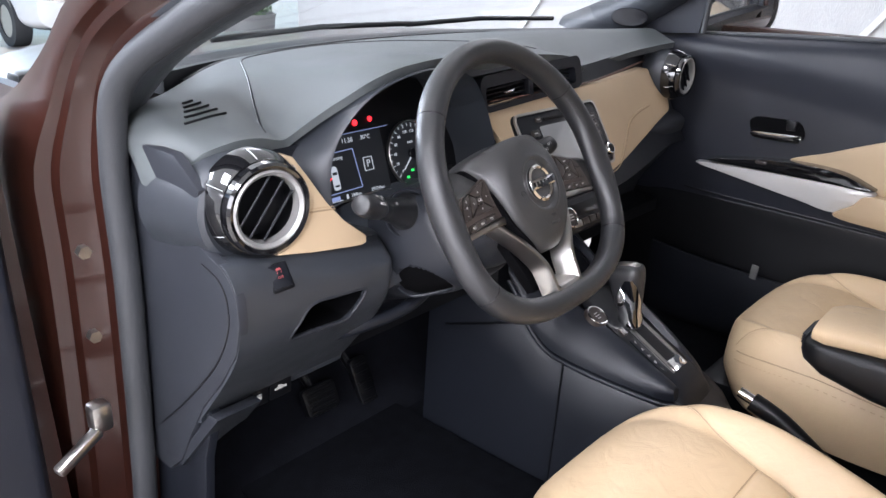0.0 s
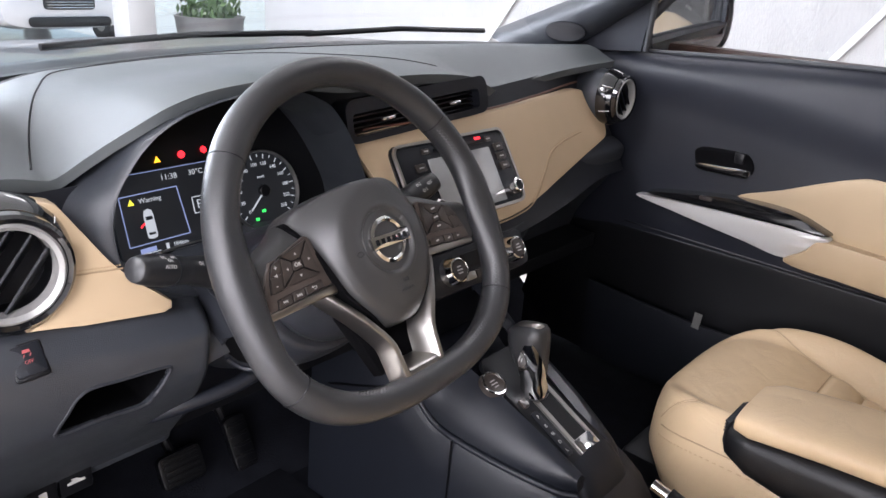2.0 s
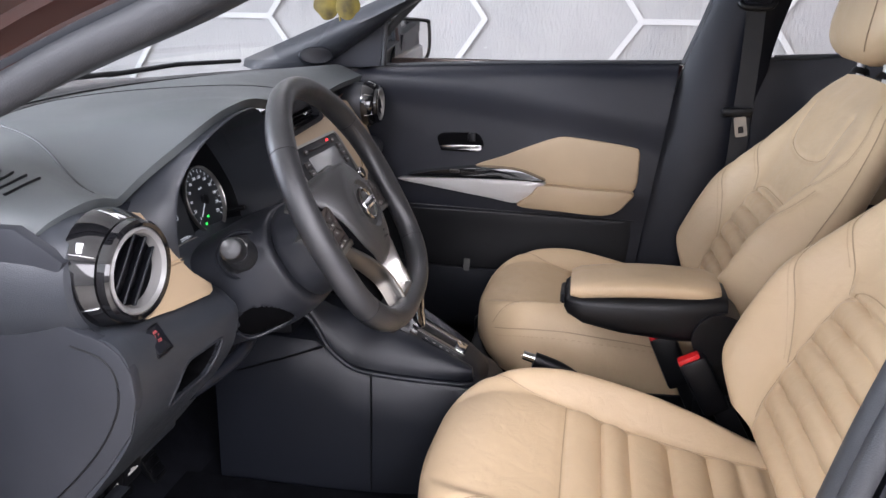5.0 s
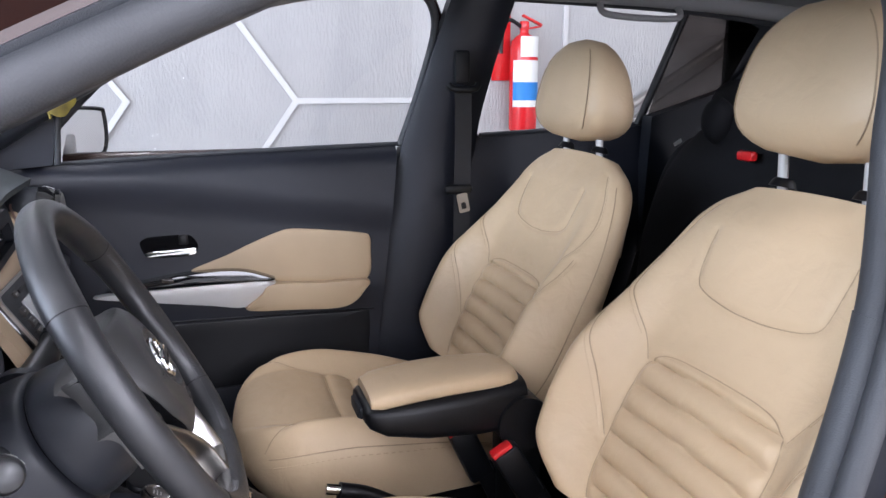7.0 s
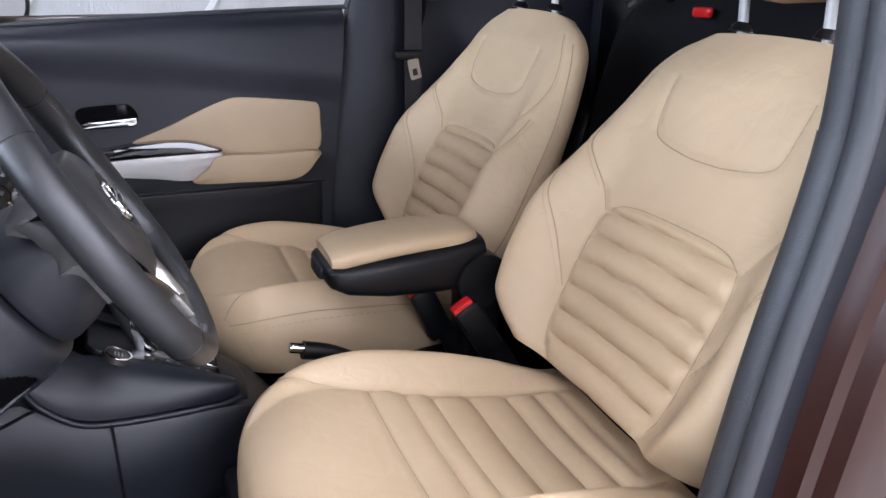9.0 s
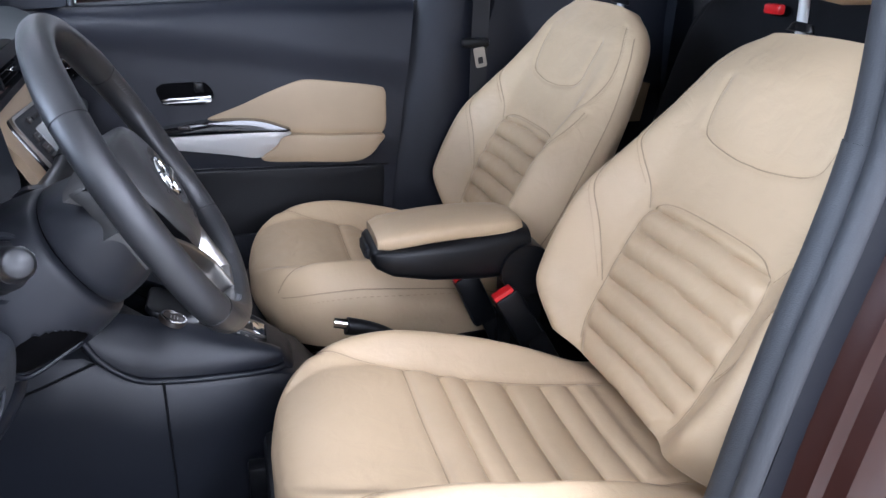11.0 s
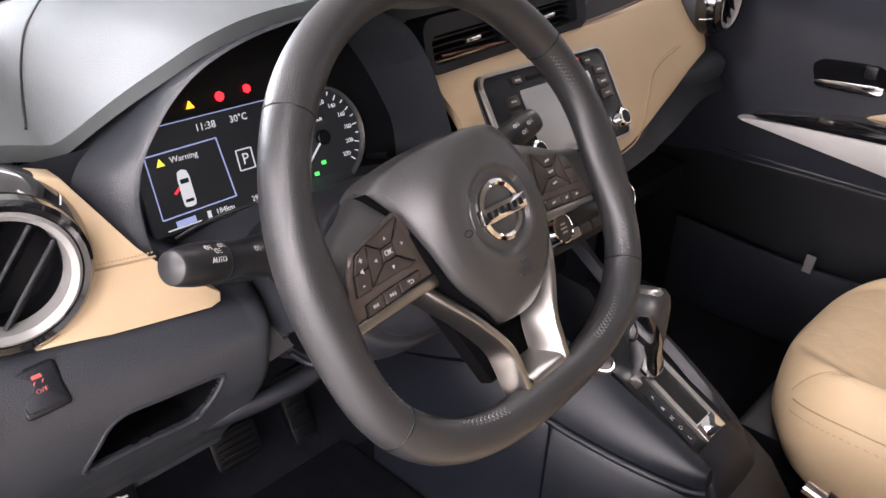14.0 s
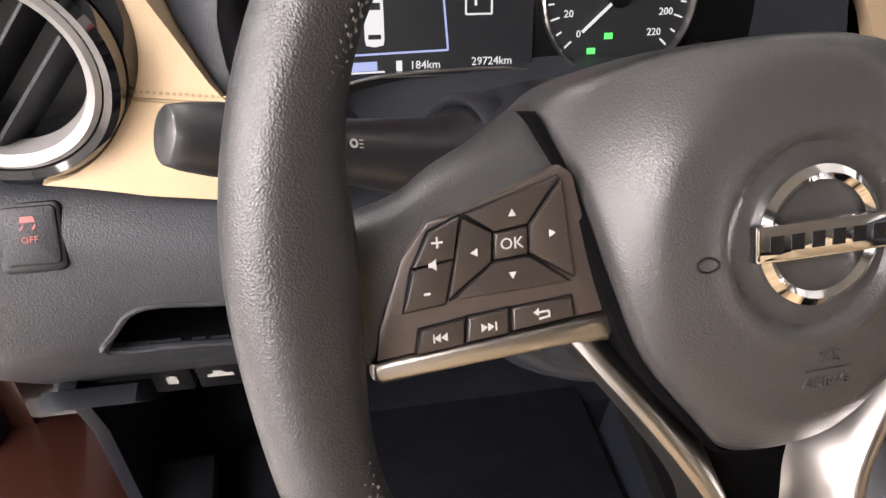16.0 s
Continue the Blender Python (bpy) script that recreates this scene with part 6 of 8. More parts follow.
plate_with_hole(bm, rounded(0.052, 0.150, 0.009, 4, 0.022, -0.012), rounded(0.036, 0.118, 0.006, 4, 0.022, 0.0), at(CN, 0, 0, 0.010), 0.004)
part("silver_frame", bm, SILVER, gate, "satin silver gate frame")
bm = B()
prism(bm, rounded(0.036, 0.118, 0.004, 3, 0.022, 0.0), at(CN, 0, 0, 0.009), 0.003)
part("slot", bm, BLACK, gate)
bm = B()
prism(bm, rounded(0.046, 0.028, 0.006, 4, 0.022, -0.071), at(CN, 0, 0, 0.012), 0.003, 0.001)
part("silver_end", bm, CHROME, gate, "bright silver gate end")
bm = B()
prism(bm, rounded(0.017, 0.085, 0.004, 3, -0.021, -0.028), at(CN, 0, 0, 0.010), 0.0022, 0.0006)
ind = part("gear_scale", bm, TRIM_DARK, gate, "dark strip of gear letters")
for txt, y in (("P", 0.004), ("R", -0.014), ("N", -0.030), ("D", -0.046), ("L", -0.062)):
    lettering("gear_letter", txt, 0.0085, at(CN, -0.021, y, 0.0126), ICON, ind)
bm = B()
prism(bm, rounded(0.014, 0.016, 0.002, 3, -0.024, 0.034), at(CN, 0, 0, 0.010), 0.004, 0.001)
part("lock_button", bm, BUTTON, gate)
bm = B()
lathe(bm, at(CN, -0.047, 0.086, 0.006), [(0.0, 0.008), (0.0175, 0.008), (0.019, 0.0095), (0.0225, 0.0085), (0.024, 0.0)], 36)
stb = part("start_button", bm, BUTTON, con, "round start button with chrome ring")
bm = B()
lathe(bm, at(CN, -0.047, 0.086, 0.006), [(0.0185, 0.006), (0.0190, 0.0105), (0.0212, 0.0105), (0.0222, 0.006)], 40, True)
part("chrome_ring", bm, CHROME, stb)
for dy, w in ((0.006, 0.016), (-0.001, 0.020), (-0.008, 0.014)):
    bar(at(CN, -0.047, 0.086, 0.0145), -w * 0.35, dy * 0.8, w * 0.35, dy * 0.8, 0.0018, 0, ICON, stb)

# gear selector
sel = thing("gear_selector", CN @ Vector((0.02, 0.04, 0.01)), "black leather gear selector with chrome trim", "gear lever")
base = CN @ Vector((0.010, 0.036, 0.006))
LEVELS = [(0.000, 0.0, 0.000, 0.0165, 0.0215), (0.018, 0.001, -0.001, 0.0165, 0.0215), (0.034, 0.003, -0.003, 0.0150, 0.0205), (0.055, 0.006, -0.006, 0.0185, 0.0255), (0.080, 0.010, -0.009, 0.0225, 0.0305), (0.103, 0.013, -0.012, 0.0250, 0.0340), (0.118, 0.015, -0.013, 0.0250, 0.0335), (0.126, 0.016, -0.013, 0.0215, 0.0290), (0.130, 0.016, -0.013, 0.0140, 0.0200)]
bm = B()
loft(bm, [ring(base + Vector((dx, dy, dz)), (1, 0, 0), (0, 0.95, -0.25), w, d, 32, 3.0) for dz, dy, dx, w, d in LEVELS])
part("knob", bm, WHEEL_LEATHER, sel, "black leather selector knob", 60)
bm = B()
rings = []
for dz, a0, a1 in ((0.004, 120, 300), (0.018, 125, 292), (0.034, 140, 280), (0.055, 160, 268), (0.075, 172, 250), (0.090, 180, 232), (0.104, 188, 214)):
    lv = interp([(l[0], l[1], l[2], l[3], l[4]) for l in LEVELS], dz)
    row = []
    for k_, grow in ((0, 1.07), (1, 0.96)):
        for i in range(11):
            t_ = i / 10 if k_ == 0 else 1 - i / 10
            a_ = radians(a0 + (a1 - a0) * t_)
            ca, sa = math.cos(a_), math.sin(a_)
            row.append(base + Vector((lv[1], lv[0], dz)) + Vector((1, 0, 0)) * (lv[2] * grow * math.copysign(abs(ca) ** (2 / 3.0), ca)) + Vector((0, 0.95, -0.25)) * (lv[3] * grow * math.copysign(abs(sa) ** (2 / 3.0), sa)))
    rings.append(row)
loft(bm, rings)
part("chrome_trim", bm, CHROME, sel, "chrome blade on the selector", 60)
bm = B()
rings = []
for dz, w, d in ((0.116, 0.0150, 0.0285), (0.1275, 0.0140, 0.0265), (0.1325, 0.0100, 0.0200), (0.1335, 0.0040, 0.010)):
    rings.append(ring(base + Vector((-0.014, 0.015, dz)), (1, 0, 0), (0, 0.95, -0.25), w, d, 24, 2.8))
loft(bm, rings)
part("silver_cap", bm, SILVER, sel, "silver cap", 60)

# armrest
arm = thing("armrest", (0.01, -0.45, 0.66), "beige leather fold-down armrest on a black base", "armrest")
bm = B()
rings = []
for i in range(15):
    t = i / 14
    y = -0.258 - 0.285 * t
    k = min(1.0, 0.80 + 0.20 * math.sin(math.pi * min(1, 0.12 + t * 0.9)) ** 0.5) * (1 if 0 < i < 14 else 0.9)
    zt = 0.751 + 0.015 * math.sin(math.pi * (0.15 + 0.75 * t)) + 0.012 * t
    rings.append(ring((0.010 + 0.010 * t, y, zt), (1, 0, 0), (0, 0.05, 1), 0.072 * k, 0.020 * (1 if 0 < i < 14 else 0.7), 32, 3.2))
loft(bm, rings)
part("pad", bm, BEIGE, arm, "beige leather armrest pad", 60)
bm = B()
rings = []
for y, zt, zb, hw in ((-0.247, 0.746, 0.722, 0.060), (-0.255, 0.752, 0.710, 0.071), (-0.285, 0.755, 0.692, 0.0755), (-0.36, 0.761, 0.676, 0.0765), (-0.46, 0.768, 0.668, 0.0755), (-0.52, 0.771, 0.668, 0.071), (-0.555, 0.768, 0.672, 0.064)):
    rings.append(ring((0.012, y, (zt + zb) / 2), (1, 0, 0), (0, 0, 1), hw, (zt - zb) / 2, 32, 4))
loft(bm, rings)
part("box", bm, BLACK, arm, "black plastic armrest box", 60)
bm = B()
disc(bm, axes((-0.068, -0.545, 0.690), (0, 1, 0), (0, 0, 1)) @ Matrix.Translation((0, 0, 0.0)), 0.052, 0.155, 40, 0.012)
part("hinge", bm, BLACK, arm, "round black hinge boss")
bm = B()
box(bm, (0.01, -0.56, 0.57), (0.10, 0.07, 0.22), 0.012)
part("support", bm, BLACK, arm)
bm = B()
box(bm, (0.010, -0.247, 0.734), (0.072, 0.014, 0.022), 0.004)
la = part("latch", bm, TRIM_DARK, arm)
for i in range(4):
    bm = B()
    box(bm, (0.010, -0.2395, 0.7265 + 0.005 * i), (0.064, 0.003, 0.0022), 0.0008)
    part("ridge", bm, BLACK, la)

# handbrake
hb = thing("handbrake_lever", (-0.05, -0.40, 0.46), "black handbrake lever with chrome button", "handbrake")
bm = B()
sweep(bm, smooth_line([(-0.058, -0.195, 0.609), (-0.057, -0.25, 0.590), (-0.056, -0.34, 0.538), (-0.054, -0.44, 0.495), (-0.05, -0.52, 0.46)], 6), lambda t: 0.0165 - 0.003 * t, sides=18)
part("grip", bm, BLACK, hb, "black grip", 60)
bm = B()
sweep(bm, [(-0.058, -0.172, 0.618), (-0.058, -0.196, 0.612)], 0.0095, sides=18)
part("release_button", bm, CHROME, hb, "chrome release button")
bm = B()
box(bm, (-0.055, -0.38, 0.475), (0.085, 0.24, 0.09), 0.03)
part("gaiter", bm, FABRIC, hb)

# belt buckles
def buckle(x, y, z, tilt):
    b = thing("belt_buckle", (x, y - 0.03, z - 0.12), "black seat belt buckle with red button", "belt buckle", "belt buckles")
    m = Matrix.Translation((x, y, z)) @ Euler((radians(tilt), 0, 0)).to_matrix().to_4x4()
    bm = B()
    box(bm, (0, 0, -0.05), (0.034, 0.052, 0.12), 0.008, m=m)
    part("housing", bm, BLACK, b)
    bm = B()
    box(bm, (0, 0.004, 0.010), (0.024, 0.042, 0.014), 0.004, m=m)
    part("red_button", bm, RED_PLASTIC, b, "red release button")
    bm = B()
    box(bm, (0, -0.01, -0.15), (0.012, 0.04, 0.12), 0.003, m=m)
    part("stalk", bm, BLACK, b)
    return b


buckle(-0.088, -0.497, 0.650, -30)
buckle(0.035, -0.452, 0.640, -25)

# ---- small things on the dash ----
sw = thing("traction_switch", (-0.715, 0.198, 0.90), "black dash switch with a red car symbol", "dash switch")
SW = axes((-0.7060, 0.2210, 0.9020), (1, 0.0, 0.02), (0, 0.52, 0.85))
bm = B()
prism(bm, rounded(0.0335, 0.038, 0.004, 4), at(SW, 0, 0, -0.006), 0.009, 0.0015)
part("frame", bm, BLACK, sw)
bm = B()
prism(bm, rounded(0.0290, 0.0320, 0.003, 4, 0, 0.001), at(SW, 0, 0, 0.001), 0.0035, 0.0012)
key = part("key", bm, TRIM_DARK, sw)
lettering("off_letters", "OFF", 0.0050, at(SW, 0, -0.001, 0.0046), ICON_RED, key)
bm = B()
prism(bm, [(-0.004, 0), (-0.0032, 0.0032), (0.0032, 0.0032), (0.004, 0)], at(SW, 0, 0.0085, 0.0045), 0.0003)
part("car_symbol", bm, ICON_RED, key)
for x_ in (-0.003, 0.003):
    bar(at(SW, 0, 0, 0.0046), x_ - 0.0008, 0.0045, x_ + 0.0008, 0.0070, 0.0009, 0, ICON_RED, key)

# bonnet and fuel-flap levers
lev = thing("release_levers", (-0.66, 0.31, 0.66), "pair of black release levers with white symbols", "release lever")
for x_, w_ in ((-0.681, 0.034), (-0.641, 0.040)):
    LM = axes((x_, 0.330, 0.663), (1, -0.05, 0.05), (0, -0.15, 0.98))
    bm = B()
    prism(bm, rounded(w_, 0.036, 0.004, 4), at(LM, 0, 0, -0.004), 0.010, 0.002)
    lv = part("lever", bm, BLACK, lev)
    bm = B()
    if x_ < -0.67:
        prism(bm, rounded(0.009, 0.011, 0.001, 3, 0, 0), at(LM, 0, 0, 0.006), 0.0004)
    else:
        prism(bm, [(-0.011, -0.003), (0.011, -0.003), (0.010, 0.001), (0.005, 0.0015), (0.001, 0.005), (-0.006, 0.006), (-0.005, 0.002), (-0.011, 0.001)], at(LM, 0, 0.002, 0.006), 0.0004)
    part("symbol", bm, ICON, lv)

# stitched seams on the beige panels
def dash_seam(pts, off=0.0105, r=0.0009, parent=None):
    bm = B()
    sweep(bm, [Vector((p.x, fascia(p.x, p.y) - off, p.y)) for p in smooth_line([(x, z, 0) for x, z in pts], 8)], r, sides=6)
    part("seam", bm, BEIGE_LINE, parent)
    bm = B()
    line = smooth_line([(x, z + 0.004, 0) for x, z in pts], 18)
    for i in range(0, len(line) - 1):
        p, q = line[i], line[i] + (line[i + 1] - line[i]) * 0.6
        sweep(bm, [Vector((p.x, fascia(p.x, p.y) - off, p.y)), Vector((q.x, fascia(q.x, q.y) - off, q.y))], 0.0007, sides=5)
    tagged(part("stitching", bm, BEIGE_SEAM, parent, "beige stitching"), kind="stuff")


dash_seam([(0.570, 0.965), (0.453, 0.967), (0.34, 0.967), (0.274, 0.958), (0.220, 0.935), (0.143, 0.902), (0.07, 0.894), (0.0, 0.893)], 0.0064, 0.0013, parent=pr)
line = [(-0.650 + 0.058 * i / 36, 0.9695 - 0.006 * i / 36) for i in range(37)]
bm = B()
sweep(bm, [Vector((x, left_face(x, z) - 0.0036, z)) for x, z in line], 0.0011, sides=6)
part("seam", bm, BEIGE_LINE, pl)
bm = B()
for (xa, za_), (xb, zb_) in zip(line[::2], line[1::2]):
    sweep(bm, [Vector((xa, left_face(xa, za_ + 0.004) - 0.0038, za_ + 0.004)), Vector((xb, left_face(xb, zb_ + 0.004) - 0.0038, zb_ + 0.004))], 0.0008, sides=5)
tagged(part("stitching", bm, BEIGE_SEAM, pl, "beige stitching"), kind="stuff")

# tweeter grille on the right pillar
tw = thing("tweeter_grille", (0.60, 0.50, 1.14), "dark oval tweeter grille on the pillar", "speaker grille")
bm = B()
TM = axes((0.640, 0.505, 1.152), (-0.45, 0.89, 0.0), (0.05, 0.1, 1))
loft(bm, [ring(TM @ Vector((0, 0, z)), TM.to_3x3() @ Vector((1, 0, 0)), TM.to_3x3() @ Vector((0, 1, 0)), a, b, 28, 2.2) for z, a, b in ((0.02, 0.048, 0.024), (-0.006, 0.048, 0.024), (-0.009, 0.044, 0.021))])
part("grille", bm, TRIM_DARK, tw)

# paper tag in the door pocket
bm = B()
box(bm, (0.606, 0.052, 0.570), (0.003, 0.018, 0.038), 0.001, Euler((radians(4), 0, 0)).to_matrix())
solid("paper_tag", bm, shader("grey_card", (0.075, 0.075, 0.072), 0.7, vary=0.06), "small grey paper tag in the door pocket", "tag")

# ---- cabin shell ----
bm = B()
box(bm, (0, -0.6, 0.30), (1.56, 3.4, 0.05), 0.01)
solid("cabin_floor", bm, CARPET, "black carpeted car floor", "car floor", kind="structure")
bm = B()
sheet(bm, lambda u, v: Vector((-0.78 + 1.56 * u, 0.50 + 0.35 * v + 0.06 * v * v, 0.325 + 0.35 * v ** 1.4)), 8, 10)
g = bmesh.ops.extrude_face_region(bm, geom=bm.faces[:])
bmesh.ops.translate(bm, vec=(0, 0.03, -0.03), verts=[v for v in g["geom"] if isinstance(v, bmesh.types.BMVert)])
solid("toe_board", bm, CARPET, "black carpeted toe board under the dash", "car floor", kind="structure")
bm = B()
box(bm, (0, 0.92, 0.62), (1.5, 0.06, 0.92), 0.01)
solid("bulkhead", bm, BLACK, "dark bulkhead under the windscreen", "bulkhead", kind="structure")


def mat_on_floor(x):
    bm = B()
    prism(bm, rounded(0.42, 0.62, 0.06, 6), Matrix.Translation((x, 0.26, 0.326)), 0.008, 0.003)
    return solid("floor_mat", bm, CARPET, "black textile floor mat in the footwell", "floor mat", "floor mats")


mat_on_floor(-0.40)
mat_on_floor(0.40)


def pedal(x, y, z, w, h, nm, lab):
    p = thing(nm, (x, y, z), lab, "pedal", "pedals")
    m = axes((x, y, z), (1, 0, 0), (0, 0.45, 0.9))
    bm = B()
    prism(bm, rounded(w, h, 0.012), at(m, 0, 0, 0), 0.014, 0.004)
    pp_ = part("pad", bm, BLACK, p, "black ribbed rubber pad")
    for i in range(5):
        bm = B()
        box(bm, (0, -h * 0.36 + h * 0.18 * i, 0.0155), (w * 0.8, 0.006, 0.004), 0.001, m=m)
        part("rib", bm, BLACK, pp_)
    bm = B()
    sweep(bm, smooth_line([(x, y + 0.01, z), (x, y + 0.09, z + 0.08), (x, y + 0.12, z + 0.26)], 6), 0.009, sides=8)
    part("arm", bm, BLACK, p)


pedal(-0.375, 0.575, 0.405, 0.085, 0.062, "brake_pedal", "black ribbed brake pedal above the floor")
pedal(-0.245, 0.585, 0.385, 0.048, 0.115, "accelerator_pedal", "black ribbed accelerator pedal above the floor")

# ---- right front door ----
DOOR_X = [(0.40, 0.665), (0.55, 0.668), (0.66, 0.680), (0.72, 0.682), (0.78, 0.680), (0.85, 0.684), (0.95, 0.690), (1.05, 0.696), (1.11, 0.702), (1.135, 0.715), (1.15, 0.735)]


def belt_z(y):
    return interp([(-0.60, 1.153), (-0.50, 1.151), (-0.06, 1.139), (0.24, 1.126), (0.36, 1.122), (0.60, 1.10)], y)


def crease_z(y):
    return interp([(-0.60, 0.975), (-0.47, 0.994), (-0.305, 1.021), (-0.125, 1.051), (0.04, 1.073), (0.16, 1.088), (0.27, 1.100), (0.60, 1.115)], y)


def door_x(y, z):
    zc, zb = crease_z(y), belt_z(y)
    fade = 1 - smoothstep(0.25, 0.46, y)
    k = 1 - smoothstep(0, 0.095, zc - z) if z < zc else 1 - 0.85 * min(1.0, (z - zc) / max(0.02, zb - zc))
    return interp(DOOR_X, z - (zb - 1.15)) - 0.012 * k * fade


door = thing("passenger_door", (0.74, 0.0, 0.36), "closed dark grey passenger door with beige insert", "car door")
bm = B()


def door_sheet(u, v):
    z01 = v
    y = 0.56 - (1.06 - 0.10 * (1 - v)) * u
    zt = belt_z(y)
    z = 0.36 + (zt - 0.36) * z01
    return Vector((door_x(y, z), y, z))


sheet(bm, door_sheet, 60, 110)
g = bmesh.ops.extrude_face_region(bm, geom=bm.faces[:])
bmesh.ops.translate(bm, vec=(0.05, 0.0, 0.0), verts=[v for v in g["geom"] if isinstance(v, bmesh.types.BMVert)])
dpanel = part("door_panel", bm, DOOR_PLASTIC, door, "dark grey door panel", 50)


def door_plate(name, outline, base, out, material, label, parent, n=5, dome=True, closed_smooth=True):
    """A padded plate on the door from an outline in y and z; out: how far it stands proud."""
    bm = B()
    pts = smooth_line([(y, z, 0) for y, z in outline], n, True) if closed_smooth else [Vector((y, z, 0)) for y, z in outline]
    cy = sum(p.x for p in pts) / len(pts)
    cz = sum(p.y for p in pts) / len(pts)
    rings = []
    for k, d in ((1.0, -0.01), (1.0, out * 0.55), (0.99, out * 0.85), (0.965, out), (0.7, out * 1.04), (0.35, out * 1.06)):
        rings.append([Vector((base((cy + (p.x - cy) * k), cz + (p.y - cz) * k) - d, cy + (p.x - cy) * k, cz + (p.y - cz) * k)) for p in pts])
    loft(bm, rings)
    return part(name, bm, material, parent, label, 50)


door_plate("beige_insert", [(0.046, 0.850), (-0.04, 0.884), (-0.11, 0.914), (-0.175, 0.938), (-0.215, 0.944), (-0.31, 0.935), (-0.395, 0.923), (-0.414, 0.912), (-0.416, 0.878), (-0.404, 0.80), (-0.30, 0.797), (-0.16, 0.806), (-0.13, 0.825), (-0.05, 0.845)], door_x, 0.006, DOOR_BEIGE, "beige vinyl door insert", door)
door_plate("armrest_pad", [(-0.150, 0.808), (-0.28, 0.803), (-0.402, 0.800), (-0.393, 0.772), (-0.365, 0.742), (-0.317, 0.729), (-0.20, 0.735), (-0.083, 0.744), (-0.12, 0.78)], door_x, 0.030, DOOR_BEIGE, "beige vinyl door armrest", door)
door_plate("silver_trim", [(0.274, 0.804), (0.20, 0.812), (0.11, 0.816), (-0.03, 0.818), (-0.158, 0.815), (-0.125, 0.782), (-0.083, 0.750), (0.00, 0.762), (0.09, 0.775), (0.19, 0.790)], lambda y, z: door_x(y, z) + 0.12 * max(0.0, 0.818 - z), 0.029, DOOR_SILVER, "satin silver door trim blade", door)
door_plate("switch_panel", [(0.245, 0.818), (0.16, 0.836), (0.033, 0.852), (-0.074, 0.850), (-0.14, 0.831), (-0.155, 0.819), (-0.05, 0.8205), (0.10, 0.8190)], door_x, 0.036, PIANO, "gloss black window switch panel", door)
bm = B()
box(bm, (0.648, 0.10, 0.8385), (0.012, 0.028, 0.009), 0.003)
part("window_switch", bm, BUTTON, door)
# a proud plate, no hollow: the recess's shade is its colour
hr = door_plate("handle_recess", [(0.160, 0.926), (0.150, 0.938), (0.13, 0.942), (0.06, 0.944), (0.042, 0.941), (0.030, 0.929), (0.024, 0.911), (0.034, 0.893), (0.06, 0.890), (0.138, 0.890), (0.150, 0.898)], door_x, 0.0045, VOID, "near-black plate for the handle recess", door)
door_plate("handle_lever", [(0.146, 0.905), (0.09, 0.909), (0.034, 0.911), (0.028, 0.908), (0.034, 0.895), (0.09, 0.893), (0.144, 0.894)], door_x, 0.013, CHROME, "chrome inner door handle", door)
bm = B()
box(bm, (0.686, 0.058, 0.932), (0.010, 0.022, 0.024), 0.003)
part("lock_knob", bm, BLACK, door)
bm = B()
sweep(bm, [Vector((door_x(y, 0.712 + 0.02 * (y + 0.4)) - 0.001, y, 0.712 + 0.02 * (y + 0.4))) for y in [0.30 - 0.72 * i / 24 for i in range(25)]], 0.0025, sides=6)
part("panel_joint", bm, BLACK, door)
# lower door panel: the light's falloff is put into its black colour
door_plate("lower_door_panel", [(0.50, 0.37), (0.50, 0.66), (0.40, 0.70), (0.30, 0.712), (0.0, 0.714), (-0.36, 0.709), (-0.408, 0.70), (-0.398, 0.55), (-0.385, 0.37)], door_x, 0.003, BLACK, "lower door panel, its shade coloured black", door, n=3)
# map pocket
bm = B()
rowsA = []
for i in range(21):
    y = 0.34 - 0.62 * i / 20
    zt = 0.575 - 0.02 * math.sin(math.pi * i / 20)
    rowsA.append([Vector((0.618, y, 0.375)), Vector((0.612, y, zt - 0.02)), Vector((0.615, y, zt)), Vector((0.625, y, zt)), Vector((0.628, y, 0.40))])
loft(bm, rowsA)
part("map_pocket", bm, TRIM_DARK, door, "dark door map pocket", 40)
# outer skin, window frame, glass
bm = B()
box(bm, (0.86, 0.0, 0.74), (0.03, 1.05, 0.80), 0.01)
part("outer_skin", bm, PAINT, door, "brown metallic outer skin")
bm = B()
sweep(bm, smooth_line([(0.735, 0.50, belt_z(0.5) + 0.002), (0.735, 0.2, belt_z(0.2) + 0.002), (0.735, -0.2, belt_z(-0.2) + 0.002), (0.735, -0.52, belt_z(-0.52) + 0.002)], 6), 0.006, sides=8)
part("belt_seal", bm, RUBBER, door)
bm = B()
FR = [(0.735, 0.40, 1.13), (0.725, 0.20, 1.335), (0.715, 0.02, 1.435), (0.690, -0.16, 1.505), (0.672, -0.34, 1.535), (0.668, -0.52, 1.540), (0.672, -0.575, 1.525), (0.690, -0.60, 1.45), (0.715, -0.565, 1.30), (0.735, -0.515, 1.15)]
sweep(bm, smooth_line(FR, 6), 0.011, sides=10)
part("window_frame", bm, RUBBER, door, "black window frame seal")
bm = B()
sweep(bm, [Vector(p) + Vector((0.028, -0.02, 0)) for p in smooth_line(FR[6:], 6)], 0.012, sides=10)
part("outer_frame", bm, PAINT, door, "brown painted frame edge")
bm = B()


def glass_sheet(u, v):
    y = 0.40 - 0.94 * u
    zt = interp([(-0.60, 1.50), (-0.5, 1.535), (-0.34, 1.532), (-0.16, 1.50), (0.02, 1.43), (0.20, 1.33), (0.40, 1.14)], y)
    z = belt_z(y) + (zt - belt_z(y)) * v
    return Vector((0.738 - 0.15 * (z - 1.14), y, z))


sheet(bm, glass_sheet, 24, 6)
